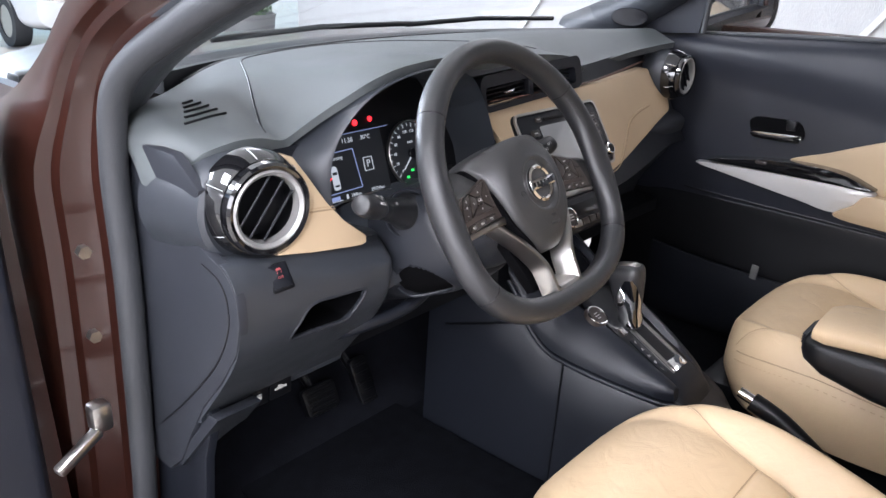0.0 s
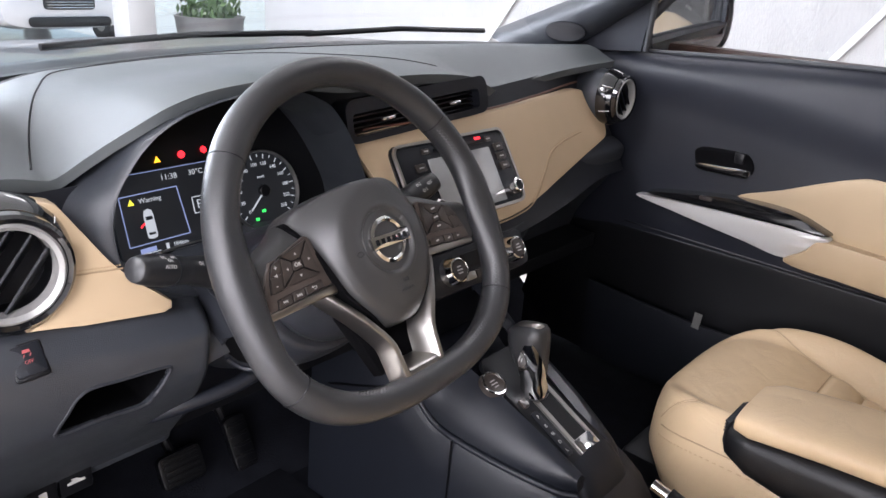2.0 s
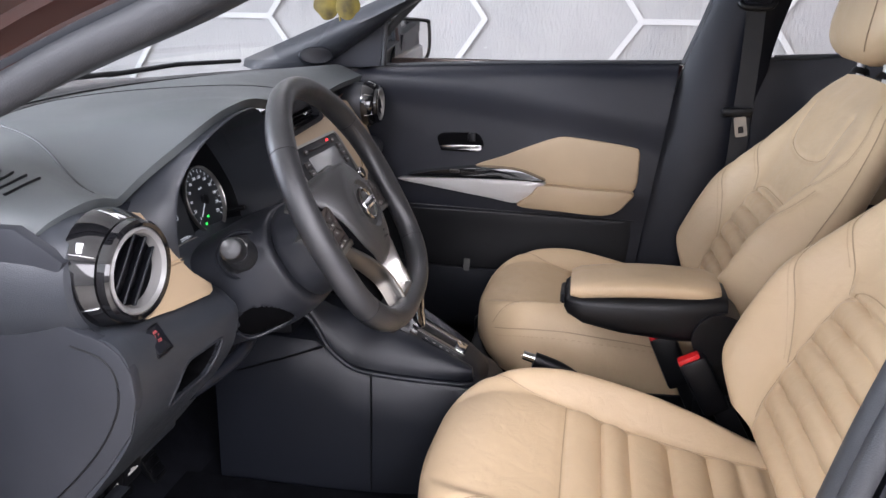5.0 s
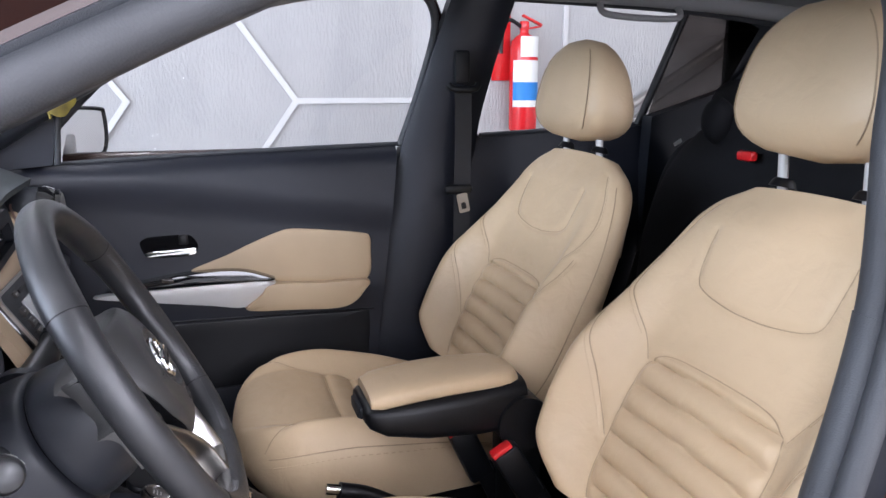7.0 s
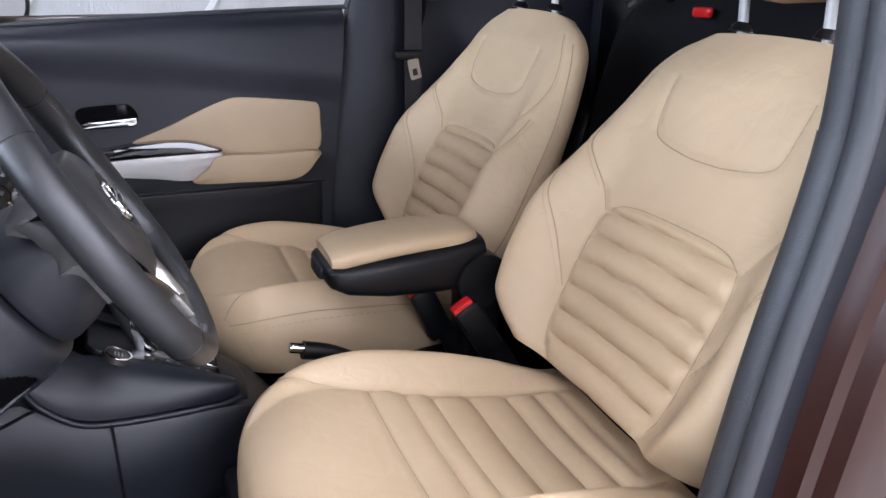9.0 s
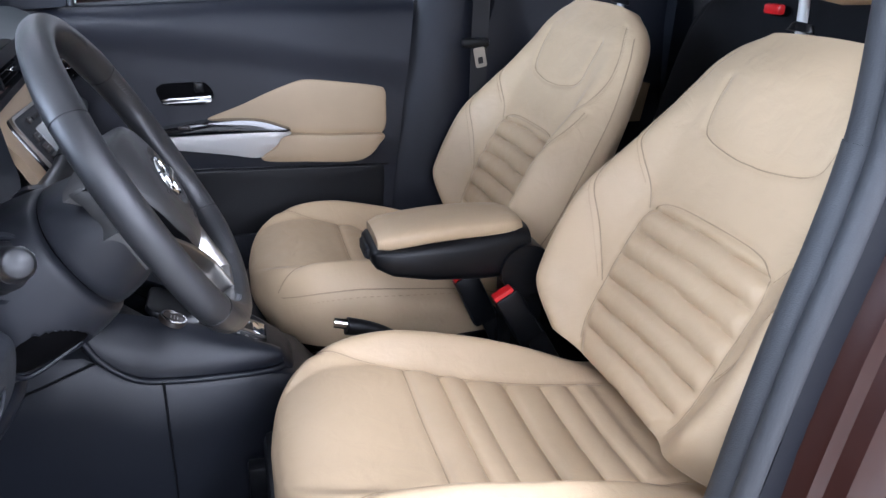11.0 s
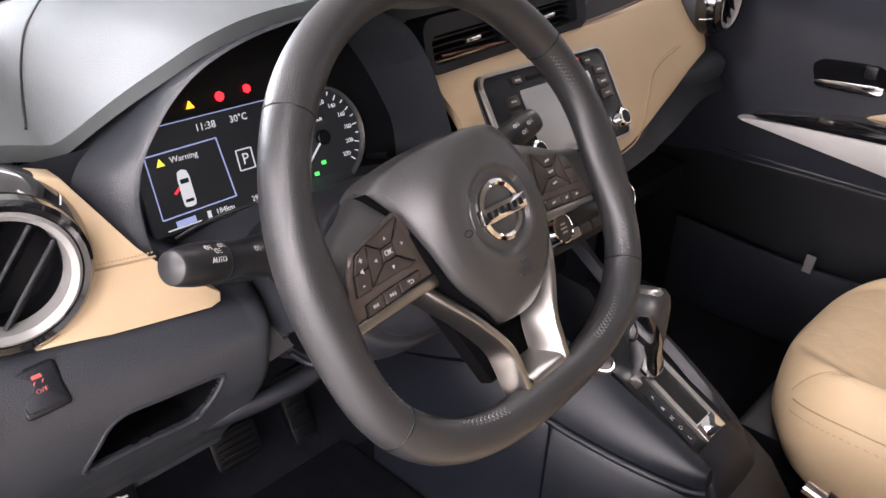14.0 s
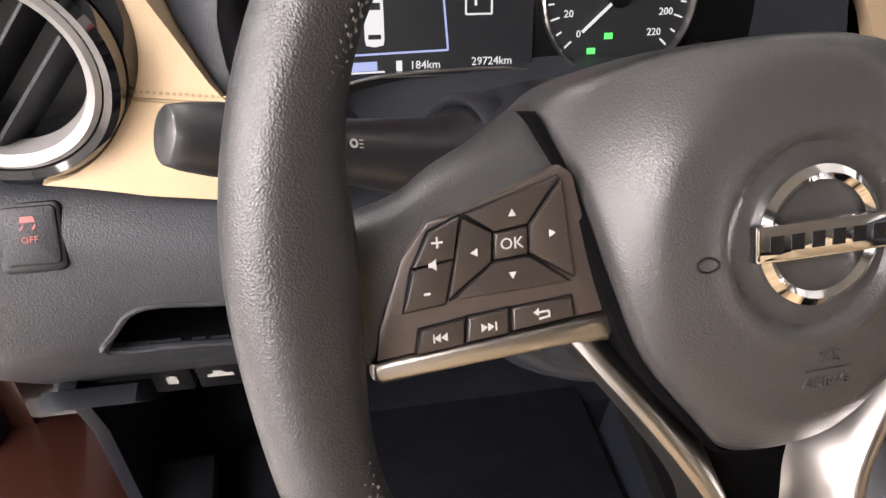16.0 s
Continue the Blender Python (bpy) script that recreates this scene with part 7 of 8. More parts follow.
wg = part("window_glass", bm, CLEAR, door, "clear side window")
wg.visible_shadow = False
# sail panel and outside mirror
bm = B()
prism(bm, [(0.53, 1.11), (0.335, 1.124), (0.318, 1.25), (0.36, 1.232), (0.45, 1.18)], axes((0.700, 0, 0), (0, 1, 0), (0, 0, 1)), 0.02, 0.004)
part("sail_panel", bm, DOOR_PLASTIC, door, "dark triangular sail panel")
bm = B()
sweep(bm, [(0.705, 0.325, 1.125), (0.695, 0.312, 1.26)], 0.007, sides=10)
part("sail_post", bm, RUBBER, door)
mir = thing("door_mirror", (0.80, 0.36, 1.12), "black outside mirror on the passenger door", "door mirror")
bm = B()
rings = []
MO = [(-0.080, -0.052), (-0.060, -0.066), (0.02, -0.062), (0.078, -0.048), (0.094, -0.010), (0.092, 0.050), (0.080, 0.064), (0.0, 0.068), (-0.070, 0.060), (-0.084, 0.030)]
MF = axes((0.880, 0.315, 1.180), (0.755, -0.655, 0.0), (0, 0.0, 1)) @ Matrix.Diagonal((1.14, 1.08, 1.0, 1))
mo = smooth_line([(x, y, 0) for x, y in MO], 4, True)
for k, z in ((0.90, 0.004), (0.98, 0.012), (1.04, 0.004), (1.05, -0.03), (0.95, -0.075), (0.6, -0.10)):
    rings.append([MF @ Vector((p.x * k, p.y * k, z)) for p in mo])
loft(bm, rings)
part("shell", bm, BLACK, mir, "black mirror shell", 50)
bm = B()
prism(bm, [(p.x * 0.905, p.y * 0.905) for p in mo], at(MF, 0, 0, 0.003), 0.003)
part("mirror_glass", bm, MIRROR, mir, "mirror glass")
bm = B()
box(bm, (0.78, 0.39, 1.135), (0.12, 0.05, 0.035), 0.012)
part("arm", bm, BLACK, mir)

# ---- pillars and roof ----
def band(name, left, right, thick, material, label, n=8, push=(0, 0, 0)):
    """A trim strip skinned between two edge lines."""
    a, b = smooth_line(left, n), smooth_line(right, n)
    bm = B()
    rings = []
    t = Vector(thick)
    for p, q in zip(a, b):
        mid = (p + q) / 2
        rings.append([p, (p * 0.8 + q * 0.2) - t * 0.55, mid - t * 0.75, (p * 0.2 + q * 0.8) - t * 0.55, q, q + t, p + t])
    loft(bm, rings)
    return solid(name, bm, material, label, "car pillar", kind="structure", angle=50)


band("pillar_front_right", [(0.66, 0.74, 1.115), (0.655, 0.52, 1.205), (0.645, 0.30, 1.295), (0.62, 0.10, 1.385), (0.59, -0.06, 1.46), (0.56, -0.25, 1.53)], [(0.715, 0.52, 1.10), (0.712, 0.40, 1.185), (0.705, 0.24, 1.295), (0.69, 0.08, 1.395), (0.67, -0.08, 1.475), (0.645, -0.25, 1.545)], (0.035, 0.01, 0.02), DASH, "dark grey trimmed windscreen pillar")
band("pillar_centre_right", [(0.700, -0.385, 0.36), (0.705, -0.395, 0.58), (0.712, -0.455, 0.90), (0.715, -0.512, 1.14), (0.690, -0.575, 1.34), (0.650, -0.635, 1.53)], [(0.690, -0.70, 0.36), (0.700, -0.70, 0.58), (0.712, -0.71, 0.90), (0.718, -0.728, 1.16), (0.690, -0.765, 1.35), (0.650, -0.81, 1.53)], (0.045, 0, 0), DOOR_PLASTIC, "dark grey trimmed centre pillar")
bm = B()
rows = []
for i in range(17):
    y = 0.02 - 2.25 * i / 16
    rows.append([Vector((x * (0.66 - 0.05 * smoothstep(0.5, 1, i / 16)), y, 1.585 - 0.05 * abs(x) ** 3 - 0.10 * (max(0.0, 0.25 - i / 16) * 4) ** 2 * 0.5 - 0.06 * smoothstep(0.6, 1.0, i / 16))) for x in [-1 + 0.125 * k for k in range(17)]])
loft(bm, rows, False, False)
g = bmesh.ops.extrude_face_region(bm, geom=bm.faces[:])
bmesh.ops.translate(bm, vec=(0, 0, 0.03), verts=[v for v in g["geom"] if isinstance(v, bmesh.types.BMVert)])
solid("headlining", bm, ROOFCLOTH, "light grey cloth headlining", "car roof", kind="structure")
bm = B()
rows = []
for i in range(17):
    y = 0.00 - 2.27 * i / 16
    rows.append([Vector((x * (0.69 - 0.05 * smoothstep(0.5, 1, i / 16)), y, 1.640 - 0.07 * abs(x) ** 4 - 0.045 * (max(0.0, 0.25 - i / 16) * 4) ** 2 - 0.07 * smoothstep(0.6, 1.0, i / 16))) for x in [-1 + 0.125 * k for k in range(17)]])
loft(bm, rows, False, False)
g = bmesh.ops.extrude_face_region(bm, geom=bm.faces[:])
bmesh.ops.translate(bm, vec=(0, 0, 0.012), verts=[v for v in g["geom"] if isinstance(v, bmesh.types.BMVert)])
solid("roof_skin", bm, PAINT, "brown metallic roof of the car", "car roof", kind="structure", angle=50)
for sx, nm in ((1, "roof_rail_right"), (-1, "roof_rail_left")):
    bm = B()
    sweep(bm, smooth_line([(sx * 0.585, -0.10, 1.495), (sx * 0.625, -0.35, 1.545), (sx * 0.635, -0.9, 1.555), (sx * 0.62, -1.5, 1.53), (sx * 0.56, -2.1, 1.44)], 6), 0.03, sides=12)
    solid(nm, bm, ROOFCLOTH, "light grey roof side rail", "car roof", kind="structure")
bm = B()
sweep(bm, smooth_line([(0.655, -0.33, 1.525), (0.655, -0.6, 1.535), (0.658, -0.85, 1.535), (0.655, -1.3, 1.520), (0.64, -1.62, 1.49)], 6), 0.013, sides=10)
solid("roof_seal_right", bm, RUBBER, "black door seal along the roof", "door seal", kind="structure")
for sx, nm in ((0.60, "grab_handle"),):
    gh = thing(nm, (sx, -1.15, 1.50), "light grey grab handle on the roof rail", "grab handle")
    bm = B()
    sweep(bm, smooth_line([(sx, -1.03, 1.52), (sx - 0.02, -1.05, 1.49), (sx - 0.02, -1.25, 1.485), (sx, -1.27, 1.515)], 6), 0.009, sides=10)
    part("bar", bm, ROOFCLOTH, gh)

# ---- rear door, rear quarter, rear bench ----
rd = thing("rear_door", (0.72, -1.0, 0.36), "closed dark grey rear passenger door", "car door")
bm = B()
sheet(bm, lambda u, v: Vector((0.700 + 0.025 * v - 0.03 * math.sin(math.pi * v), -0.700 - 0.785 * u, 0.36 + (0.81 + 0.035 * u) * v)), 16, 14)
g = bmesh.ops.extrude_face_region(bm, geom=bm.faces[:])
bmesh.ops.translate(bm, vec=(0.05, 0.0, 0.0), verts=[v for v in g["geom"] if isinstance(v, bmesh.types.BMVert)])
part("door_panel", bm, DOOR_PLASTIC, rd, "dark grey rear door panel", 50)
bm = B()
prism(bm, [(-0.86, 0.91), (-1.10, 0.93), (-1.20, 0.91), (-1.18, 0.80), (-0.86, 0.80)], axes((0.688, 0, 0), (0, 1, 0), (0, 0, 1)), -0.012, 0.004)
part("beige_insert", bm, BEIGE_DASH, rd, "beige vinyl door insert")
bm = B()
sweep(bm, [(0.725, -0.74, 1.172), (0.725, -1.25, 1.197)], 0.007, sides=8)
part("belt_seal", bm, RUBBER, rd)
bm = B()
sweep(bm, [(0.715, -1.235, 1.195), (0.665, -1.345, 1.52)], 0.012, sides=10)
part("window_divider", bm, BLACK, rd, "black window divider bar")
bm = B()
sheet(bm, lambda u, v: Vector((0.728 - 0.18 * v * 0.36, -0.74 - 0.06 * v - (0.50 + 0.045 * v) * u, 1.172 + 0.024 * u + (0.36 - 0.03 * u) * v)), 8, 6)
g1_ = part("window_glass", bm, CLEAR, rd, "clear rear side window")
g1_.visible_shadow = False
bm = B()
prism(bm, [(-1.245, 1.195), (-1.355, 1.525), (-1.53, 1.505), (-1.62, 1.475), (-1.50, 1.28), (-1.38, 1.215)], axes((0.690, 0, 0), (0, 1, 0), (0, 0, 1)), 0.004)
q_ = part("quarter_glass", bm, TINTED, rd, "dark tinted quarter window")
bm = B()
sheet(bm, lambda u, v: Vector((0.70 - 0.05 * v, -1.24 - 1.0 * u, 0.36 + 0.86 * v + (0.30 * u * v))), 8, 6)
g = bmesh.ops.extrude_face_region(bm, geom=bm.faces[:])
bmesh.ops.translate(bm, vec=(0.05, 0.0, 0.0), verts=[v for v in g["geom"] if isinstance(v, bmesh.types.BMVert)])
solid("rear_quarter_right", bm, TRIM_DARK, "dark rear quarter trim", "car body", kind="structure")
bm = B()
box(bm, (0, -2.2, 0.95), (1.4, 0.06, 1.3), 0.01)
solid("tailgate", bm, TRIM_DARK, "dark tailgate trim at the rear", "car body", kind="structure")
band("pillar_rear_right", [(0.66, -1.36, 1.18), (0.655, -1.48, 1.27), (0.645, -1.60, 1.39), (0.62, -1.68, 1.50)], [(0.62, -2.15, 1.10), (0.61, -2.15, 1.25), (0.60, -2.15, 1.38), (0.58, -2.15, 1.47)], (0.03, 0, 0), TRIM_DARK, "dark trimmed rear pillar")
bench = thing("rear_bench", (0, -1.35, 0.33), "black fabric rear bench seat", "rear seat")
bm = B()
box(bm, (0, -1.02, 0.50), (1.22, 0.50, 0.26), 0.06, seg=4)
part("cushion", bm, FABRIC, bench)
for x in (-0.38, 0.38):
    bm = B()
    rings = []
    for i in range(21):
        s = i / 20
        c = Vector((x, -1.16 - 0.17 * s, 0.60 + 0.58 * s))
        k = (1 - max(0.0, 2 * s - 1) ** 6 * 0.5)
        rings.append(ring(c, (1, 0, 0), (0, 0.95, 0.3), 0.235 * k, 0.075 * k, 36, 3.2))
    loft(bm, rings)
    part("backrest", bm, FABRIC, bench, "black fabric backrest", 60)
    bm = B()
    rings = []
    for i in range(13):
        a = -1 + 2 * i / 12
        k = max(0.02, 1 - abs(a) ** 3) ** 0.45
        rings.append(ring((x, -1.345 - 0.02 * a, 1.255 + 0.075 * a), (1, 0, 0), (0, 1, 0.1), 0.125 * k, 0.05 * k, 30, 2.6))
    loft(bm, rings)
    part("headrest", bm, FABRIC, bench, "black fabric headrest", 60)
# child seat strapped on the rear bench
cs = thing("child_seat", (0.13, -1.12, 0.60), "black padded child seat on the rear bench", "child seat")
bm = B()
rings = []
for z, hw, y in ((0.63, 0.24, -0.98), (0.75, 0.36, -1.08), (0.90, 0.40, -1.12), (1.01, 0.395, -1.15), (1.08, 0.375, -1.17), (1.14, 0.335, -1.185), (1.19, 0.28, -1.20), (1.22, 0.22, -1.205), (1.235, 0.15, -1.21)):
    rings.append(ring((0.13, y - 0.05, z), (1, 0, 0), (0, 1, 0.2), hw, 0.055, 40, 3.0))
loft(bm, rings)
part("shell", bm, FABRIC, cs, "black padded shell", 60)
bm = B()
rings = []
for i in range(11):
    a_ = -1 + 0.2 * i
    k_ = max(0.03, 1 - a_ * a_) ** 0.5
    rings.append(ring((0.290, -1.19, 1.225 + 0.055 * a_), (1, 0, 0), (0, 1, 0), 0.040 * k_, 0.035 * k_, 24, 2.3))
loft(bm, rings)
part("head_wing", bm, FABRIC, cs, "black head wing", 60)
bm = B()
box(bm, (0.128, -1.150, 1.155), (0.050, 0.020, 0.022), 0.006)
part("red_button", bm, RED_PLASTIC, cs, "red release button")
for i_ in range(3):
    bar(axes((0.425 + 0.010 * i_, -1.183, 1.168 - 0.005 * i_), (0.8, 0.2, -0.5), (0.5, 0.1, 0.85)), -0.005, 0, 0.005, 0, 0.010, 0.0, ICON, cs, "label_bar")

bm = B()
box(bm, (0.712, -1.88, 1.36), (0.02, 0.72, 0.44), 0.004)
solid("rear_quarter_upper", bm, TRIM_DARK, "dark upper rear quarter", "car body", kind="structure")

# ---- right front belt ----
fb = thing("seat_belt", (0.66, -0.69, 0.9), "black seat belt hanging on the centre pillar", "seat belt")
bm = B()
box(bm, (0.655, -0.662, 1.355), (0.028, 0.042, 0.085), 0.008)
part("height_adjuster", bm, BLACK, fb)
bm = B()
sweep(bm, smooth_line([(0.640, -0.622, 1.310), (0.634, -0.636, 1.299), (0.634, -0.690, 1.299), (0.640, -0.704, 1.312)], 6), 0.009, sides=10)
part("guide_loop", bm, BLACK, fb)
bm = B()
pts = smooth_line([(0.640, -0.662, 1.303), (0.648, -0.666, 1.18), (0.650, -0.664, 1.02), (0.652, -0.662, 0.85), (0.655, -0.650, 0.60), (0.66, -0.645, 0.42)], 8)
loft(bm, [[p + Vector((-0.001, 0.023, 0)), p + Vector((-0.001, -0.023, 0)), p + Vector((0.001, -0.023, 0)), p + Vector((0.001, 0.023, 0))] for p in pts])
part("webbing", bm, BELT, fb, "black belt webbing")
bm = B()
box(bm, (0.638, -0.648, 1.036), (0.020, 0.078, 0.024), 0.009)
tg = part("tongue_grip", bm, BLACK, fb)
bm = B()
plate_with_hole(bm, rounded(0.030, 0.052, 0.005, 4), rounded(0.014, 0.018, 0.002, 4, 0, -0.008), axes((0.630, -0.660, 1.000), (0, -0.97, 0.2), (0, 0.2, 1)), 0.003)
part("tongue", bm, SILVER, tg, "steel belt tongue")

# ---- windscreen, cowl, bonnet ----
def screen_pt(u, v):
    x = -0.66 + 1.32 * u
    hw = 1 - 0.13 * v
    y0 = 0.765 - 0.25 * ((x) / 0.75) ** 2
    y = y0 + (-0.02 - y0) * v + 0.05 * math.sin(math.pi * v)
    return Vector((x * hw, y, 1.115 + 0.40 * v))


bm = B()
sheet(bm, screen_pt, 20, 10)
ws = solid("windscreen", bm, CLEAR, "clear laminated windscreen", "windscreen", kind="structure")
ws.visible_shadow = False
bm = B()
pts = [screen_pt(i / 30, 0.0) + Vector((0, 0.02, -0.004)) for i in range(31)]
loft(bm, [[p + Vector((0, -0.035, 0.004)), p + Vector((0, 0.06, 0.0)), p + Vector((0, 0.06, -0.03)), p + Vector((0, -0.035, -0.03))] for p in pts])
solid("cowl", bm, BLACK, "black cowl under the windscreen", "cowl", kind="structure")
bm = B()
rows = []
for i in range(15):
    v = i / 14
    rows.append([Vector((x * (0.74 - 0.10 * v), 0.82 - 0.22 * x * x * (1 - v) + 0.95 * v, 1.090 + 0.012 * (1 - abs(x) ** 3) - 0.075 * v ** 1.3 - 0.10 * smoothstep(0.85, 1.0, v) - 0.04 * abs(x) ** 4 + 0.010 * bell(abs(x), 0.62, 0.18))) for x in [-1 + 0.1 * k for k in range(21)]])
loft(bm, rows, False, False)
g = bmesh.ops.extrude_face_region(bm, geom=bm.faces[:])
bmesh.ops.translate(bm, vec=(0, 0, -0.02), verts=[v for v in g["geom"] if isinstance(v, bmesh.types.BMVert)])
solid("bonnet", bm, PAINT, "brown metallic bonnet of the car", "bonnet", kind="structure")
for x0, x1, y0, y1 in ((0.10, 0.60, 0.80, 0.72), (-0.45, 0.12, 0.76, 0.80)):
    wp_ = thing("windscreen_wiper", (x0, y0, 1.125), "black windscreen wiper resting at the cowl", "wiper", "wipers")
    bm = B()
    sweep(bm, [(x0, y0, 1.132), ((x0 + x1) / 2, (y0 + y1) / 2 + 0.01, 1.140), (x1, y1, 1.134)], 0.006, sides=8)
    part("blade", bm, BLACK, wp_)

# paper card in a clear sleeve stuck to the windscreen
def card_piece(name, x0, x1, y0, y1, off, material, parent, label=""):
    """A sheet lying along the glass; x runs along the card's foot, y up the glass."""
    def fn(u, v):
        cx, cy = x0 + (x1 - x0) * u, y0 + (y1 - y0) * v
        px = -0.287 + 0.945 * cx - 0.15 * cy
        g_ = (0.098 + (0.255 * cx + 0.72 * cy)) / 0.40
        p = screen_pt((px + 0.66) / 1.32, g_)
        return Vector((px, p.y - off, p.z))
    bm = B()
    sheet(bm, fn, 6, 6)
    g = bmesh.ops.extrude_face_region(bm, geom=bm.faces[:])
    bmesh.ops.translate(bm, vec=(0, -0.0012, -0.0006), verts=[v for v in g["geom"] if isinstance(v, bmesh.types.BMVert)])
    return part(name, bm, material, parent, label)


wc = thing("windscreen_card", (-0.20, 0.60, 1.23), "pale green card with blue writing on the windscreen", "card")
slv = card_piece("sleeve", 0.0, 0.190, 0.0, 0.120, 0.004, shader("clear_sleeve", (0.40, 0.47, 0.45), 0.2, coat=0.4, vary=0.05), wc, "greenish clear sleeve")
crd = card_piece("card", 0.010, 0.180, 0.010, 0.115, 0.0065, shader("yellow_green_card", (0.62, 0.68, 0.42), 0.6, vary=0.06), wc, "pale yellow-green card")
for k_ in range(4):
    card_piece("print_bar", 0.055 + 0.026 * k_, 0.073 + 0.026 * k_, 0.035, 0.085, 0.0088, LABEL_BLUE, crd)

# rear-view mirror and the clover card hanging from it
rvm = thing("rear_view_mirror", (-0.02, 0.22, 1.43), "black rear-view mirror on the windscreen", "rear-view mirror")
bm = B()
prism(bm, rounded(0.24, 0.07, 0.02, 5), axes((-0.02, 0.22, 1.44), (0.97, 0.24, 0), (0, -0.1, 1)) @ Matrix.Translation((0, 0, -0.03)), 0.035, 0.008)
part("shell", bm, BLACK, rvm)
bm = B()
sweep(bm, [(-0.02, 0.24, 1.45), (-0.02, 0.22, 1.52)], 0.01, sides=10)
part("stem", bm, BLACK, rvm)
cl = thing("hanging_clover_card", (-0.05, 0.205, 1.30), "green and yellow four-leaf clover card hanging", "air freshener")
cm_ = axes((-0.05, 0.205, 1.305), (0.55, -0.83, 0), (0, 0, 1))
for dx, dy in ((-0.021, 0.019), (0.021, 0.019), (-0.021, -0.019), (0.021, -0.019)):
    bm = B()
    pts = []
    for i in range(28):
        a = 2 * math.pi * i / 28
        r = 0.024 * (1 - 0.22 * max(0, math.cos(a - math.atan2(dy, dx))) ** 10)
        pts.append((dx + r * math.cos(a), dy + r * math.sin(a)))
    prism(bm, pts, at(cm_, 0, 0, 0.0006 * (dx > 0) + 0.0009 * (dy > 0)), 0.002, 0.0005)
    part("leaf", bm, CLOVER, cl)
bm = B()
sweep(bm, [cm_ @ Vector((0, 0.02, 0)), Vector((-0.03, 0.215, 1.42))], 0.0008, sides=6)
part("cord", bm, BLACK, cl)
bm = B()
sweep(bm, [cm_ @ Vector((0, -0.01, 0)), cm_ @ Vector((0.006, -0.045, 0))], 0.0016, sides=6)
part("stalk", bm, CLOVER, cl)

# ---- driver's side of the body, door open ----
AP = [(-0.80, 0.505, 0.36), (-0.80, 0.480, 0.55), (-0.80, 0.452, 0.84), (-0.80, 0.445, 1.03), (-0.795, 0.405, 1.140), (-0.770, 0.27, 1.222), (-0.745, 0.16, 1.275), (-0.722, 0.05, 1.330), (-0.690, -0.10, 1.400), (-0.665, -0.28, 1.462), (-0.655, -0.46, 1.495), (-0.668, -0.585, 1.478), (-0.708, -0.618, 1.38), (-0.720, -0.612, 1.25), (-0.722, -0.615, 1.15), (-0.722, -0.612, 1.08), (-0.722, -0.595, 0.99), (-0.722, -0.570, 0.89), (-0.724, -0.545, 0.78), (-0.728, -0.520, 0.67), (-0.750, -0.460, 0.50), (-0.775, -0.40, 0.40)]
line = smooth_line(AP, 7)
bm = B()
sweep(bm, line, 0.019, sides=14, up=(1, 0, 0.01))
sweep(bm, [p + Vector((-0.029, 0.004, 0)) for p in line if p.y < -0.25], 0.0135, sides=12, up=(1, 0, 0.01))
sweep(bm, [p for p in line if p.y < -0.45 and p.z < 1.10], 0.0203, sides=14, up=(1, 0, 0.01))
seal = solid("door_seal", bm, RUBBER, "grey rubber seal round the driver's door opening", "door seal", kind="structure", angle=60)


def jamb_ring(p, inward, out, back, far=0.30):
    """Section of the painted body round the opening; inward: to the cabin, out: to the open air, back: away from the opening."""
    p, i_, o, b = Vector(p), Vector(inward), Vector(out), Vector(back)
    return [p + i_ * 0.03 + b * 0.01, p + b * 0.016, p + o * 0.010 + b * 0.024, p + o * 0.014 + b * 0.040, p + o * 0.030 + b * 0.050, p + o * 0.050 + b * 0.056, p + o * 0.056 + b * 0.070, p + o * 0.075 + b * 0.078, p + o * 0.085 + b * 0.10, p + o * 0.085 + b * far, p + o * 0.02 + b * far, p + i_ * 0.03 + b * 0.05]


bm = B()
rings = []
n_ = len(line)
for k, p in enumerate(line):
    d = (line[min(k + 1, n_ - 1)] - line[max(k - 1, 0)]).normalized()
    out = Vector((-1, 0, 0.25 if p.z > 1.2 else 0.0)).normalized()
    away = d.cross(out).normalized()
    c = Vector((-0.72, -0.05, 0.95))
    if away.dot(p - c) < 0:
        away = -away
    slim = smoothstep(0.98, 1.14, p.z) * smoothstep(-0.2, 0.1, p.y)
    rings.append(jamb_ring(p, -out * (1 - 0.3 * slim), out * (1 - 0.45 * slim), away * (1 - 0.25 * slim), 0.30 - 0.185 * slim))
loft(bm, rings)
solid("door_opening_frame", bm, PAINT, "brown metallic body frame round the open door", "car body", kind="structure", angle=35)
bm = B()
box(bm, (-0.86, 0.02, 0.27), (0.18, 1.05, 0.25), 0.03)
solid("sill", bm, PAINT, "brown metallic door sill", "car body", kind="structure")
bm = B()
box(bm, (-0.735, 0.02, 0.375), (0.10, 0.86, 0.03), 0.01)
solid("sill_trim", bm, TRIM_DARK, "dark plastic sill trim", "car body", kind="structure")
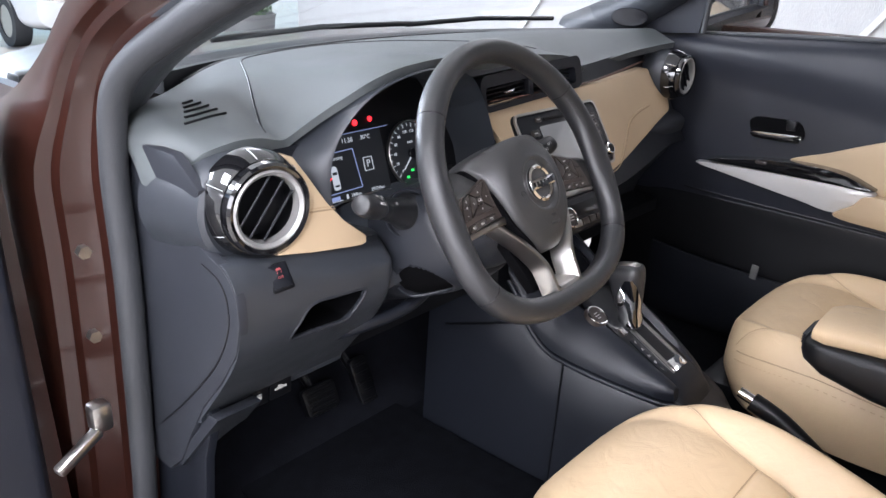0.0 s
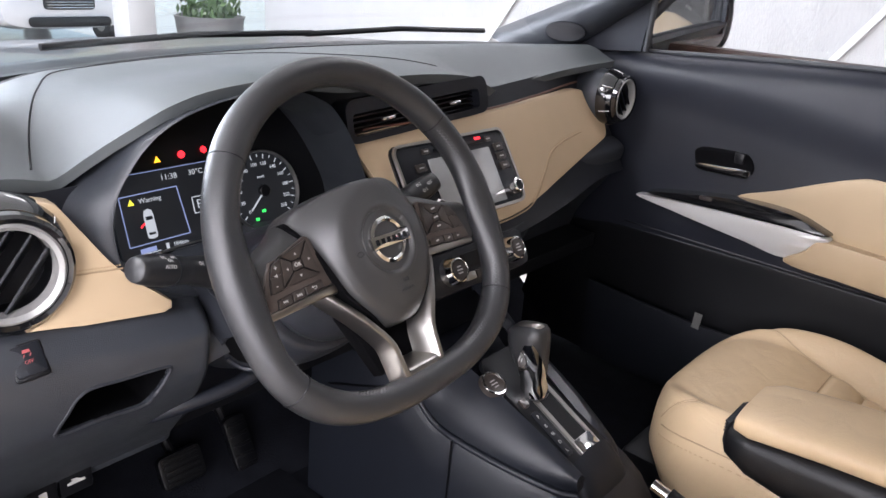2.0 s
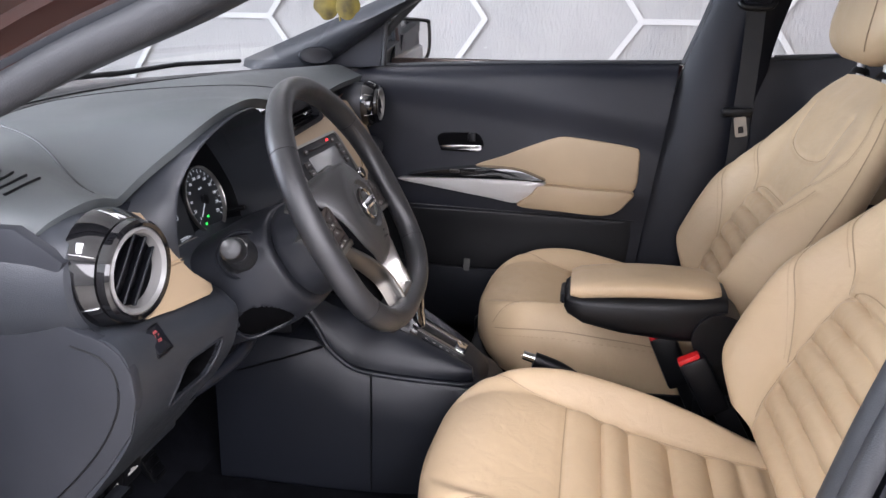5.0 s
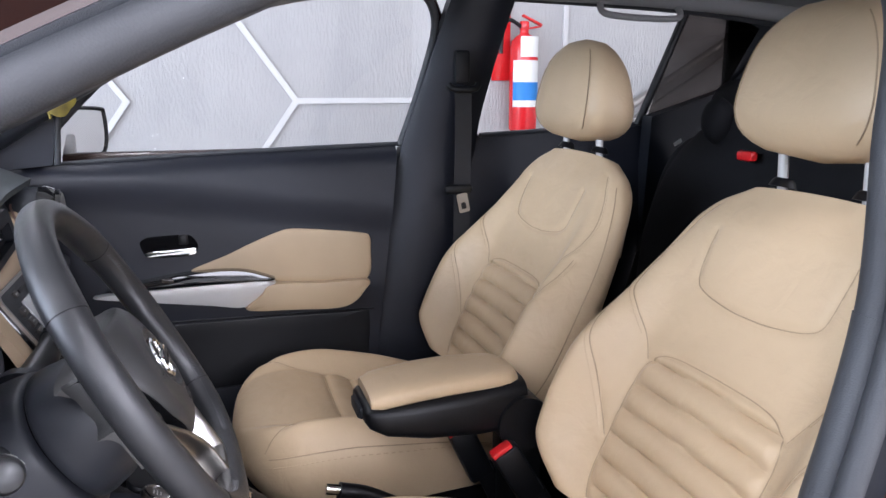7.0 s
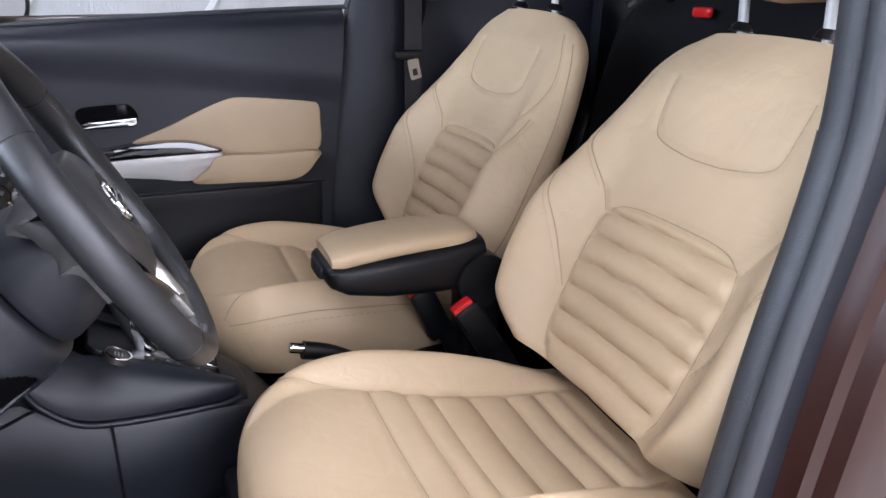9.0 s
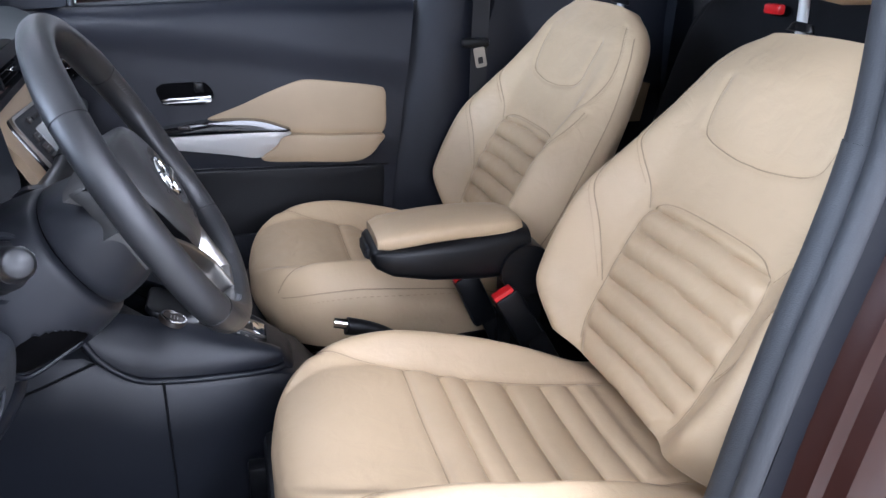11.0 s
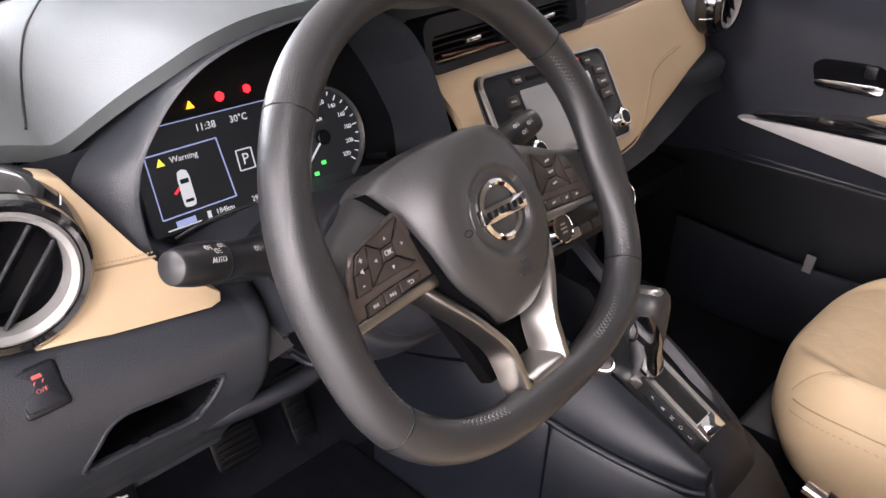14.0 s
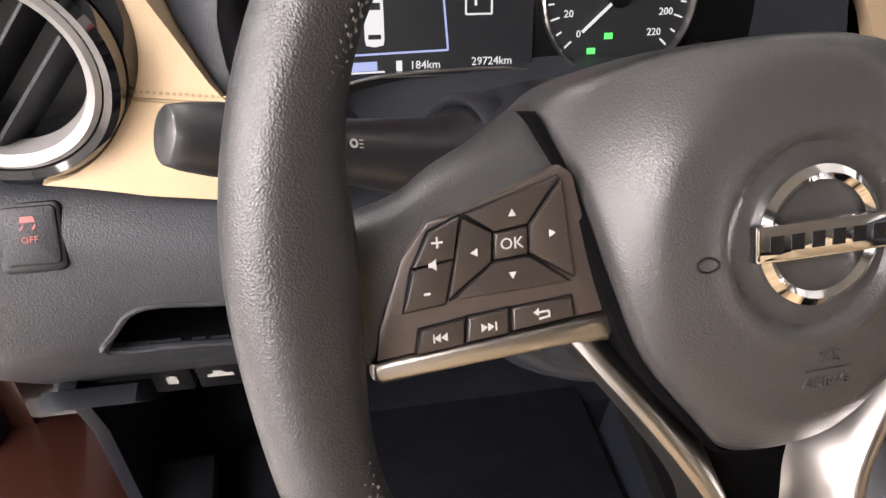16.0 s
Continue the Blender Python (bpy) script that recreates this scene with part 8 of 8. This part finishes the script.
# inner trims of the left pillars
band("pillar_front_left", [(-0.68, 0.60, 1.10), (-0.695, 0.42, 1.185), (-0.690, 0.27, 1.245), (-0.670, 0.13, 1.300), (-0.645, 0.0, 1.365), (-0.61, -0.20, 1.455)], [(-0.785, 0.45, 1.08), (-0.775, 0.36, 1.17), (-0.755, 0.24, 1.235), (-0.735, 0.13, 1.285), (-0.71, 0.01, 1.345), (-0.675, -0.20, 1.44)], (-0.015, 0.01, 0.025), DASH, "dark grey trimmed windscreen pillar")
band("pillar_centre_left", [(-0.735, -0.44, 0.36), (-0.710, -0.545, 0.70), (-0.700, -0.60, 0.95), (-0.700, -0.632, 1.14), (-0.695, -0.635, 1.30), (-0.655, -0.64, 1.50)], [(-0.70, -0.68, 0.36), (-0.70, -0.68, 0.70), (-0.71, -0.70, 0.95), (-0.71, -0.72, 1.14), (-0.685, -0.76, 1.34), (-0.640, -0.80, 1.53)], (-0.045, 0, 0), TRIM_DARK, "dark grey trimmed centre pillar")
# outer body behind the opening
bm = B()
box(bm, (-0.835, -1.4, 0.80), (0.03, 1.15, 0.88), 0.01)
solid("rear_body_left", bm, PAINT, "brown metallic rear door skin", "car body", kind="structure")
bm = B()
rows = []
for i in range(9):
    v = i / 8
    rows.append([Vector((-0.88 + 0.04 * v * v, 0.62 + 1.15 * u, 0.42 + 0.68 * v)) for u in [k / 10 for k in range(11)]])
loft(bm, rows, False, False)
g = bmesh.ops.extrude_face_region(bm, geom=bm.faces[:])
bmesh.ops.translate(bm, vec=(0.02, 0, 0), verts=[v for v in g["geom"] if isinstance(v, bmesh.types.BMVert)])
solid("front_wing_left", bm, PAINT, "brown metallic front wing", "car body", kind="structure")
# hinge, striker bolt
hg = thing("door_check", (-0.865, 0.43, 0.66), "bare metal door check arm on the hinge post", "door check")
bm = B()
box(bm, (-0.875, 0.430, 0.672), (0.030, 0.030, 0.045), 0.008)
box(bm, (-0.915, 0.415, 0.640), (0.075, 0.018, 0.016), 0.005, Euler((0, radians(-25), radians(10))).to_matrix())
part("bracket", bm, SILVER, hg)
for x, y, z in ((-0.868, 0.432, 0.925), (-0.868, 0.44, 0.80)):
    bm = B()
    disc(bm, axes((x, y - 0.012, z), (1, 0, 0), (0, 0, 1)), 0.009, 0.012, 6)
    solid("hinge_bolt", bm, SILVER, "silver hinge bolt on the door post", "bolt", "hinge bolts")
# the open driver's door
dd = thing("driver_door", (-0.93, 0.52, 0.26), "wide open driver door with dark grey inner panel", "car door")
DM = axes((-0.900, 0.50, 0.26), (-0.99, 0.14, 0), (0, 0, 1))
bm = B()
prism(bm, [(0.0, 0.0), (1.02, 0.0), (1.05, 0.50), (1.03, 0.90), (0.02, 0.84)], at(DM, 0, 0, 0.02), 0.12, 0.0)
part("outer_skin", bm, PAINT, dd, "brown metallic door skin")
bm = B()
prism(bm, [(0.035, 0.03), (0.99, 0.03), (1.02, 0.50), (1.0, 0.89), (0.035, 0.83)], at(DM, 0, 0, 0.02), -0.055, 0.02, 3)
part("door_panel", bm, DOOR_PLASTIC, dd, "dark grey door panel")
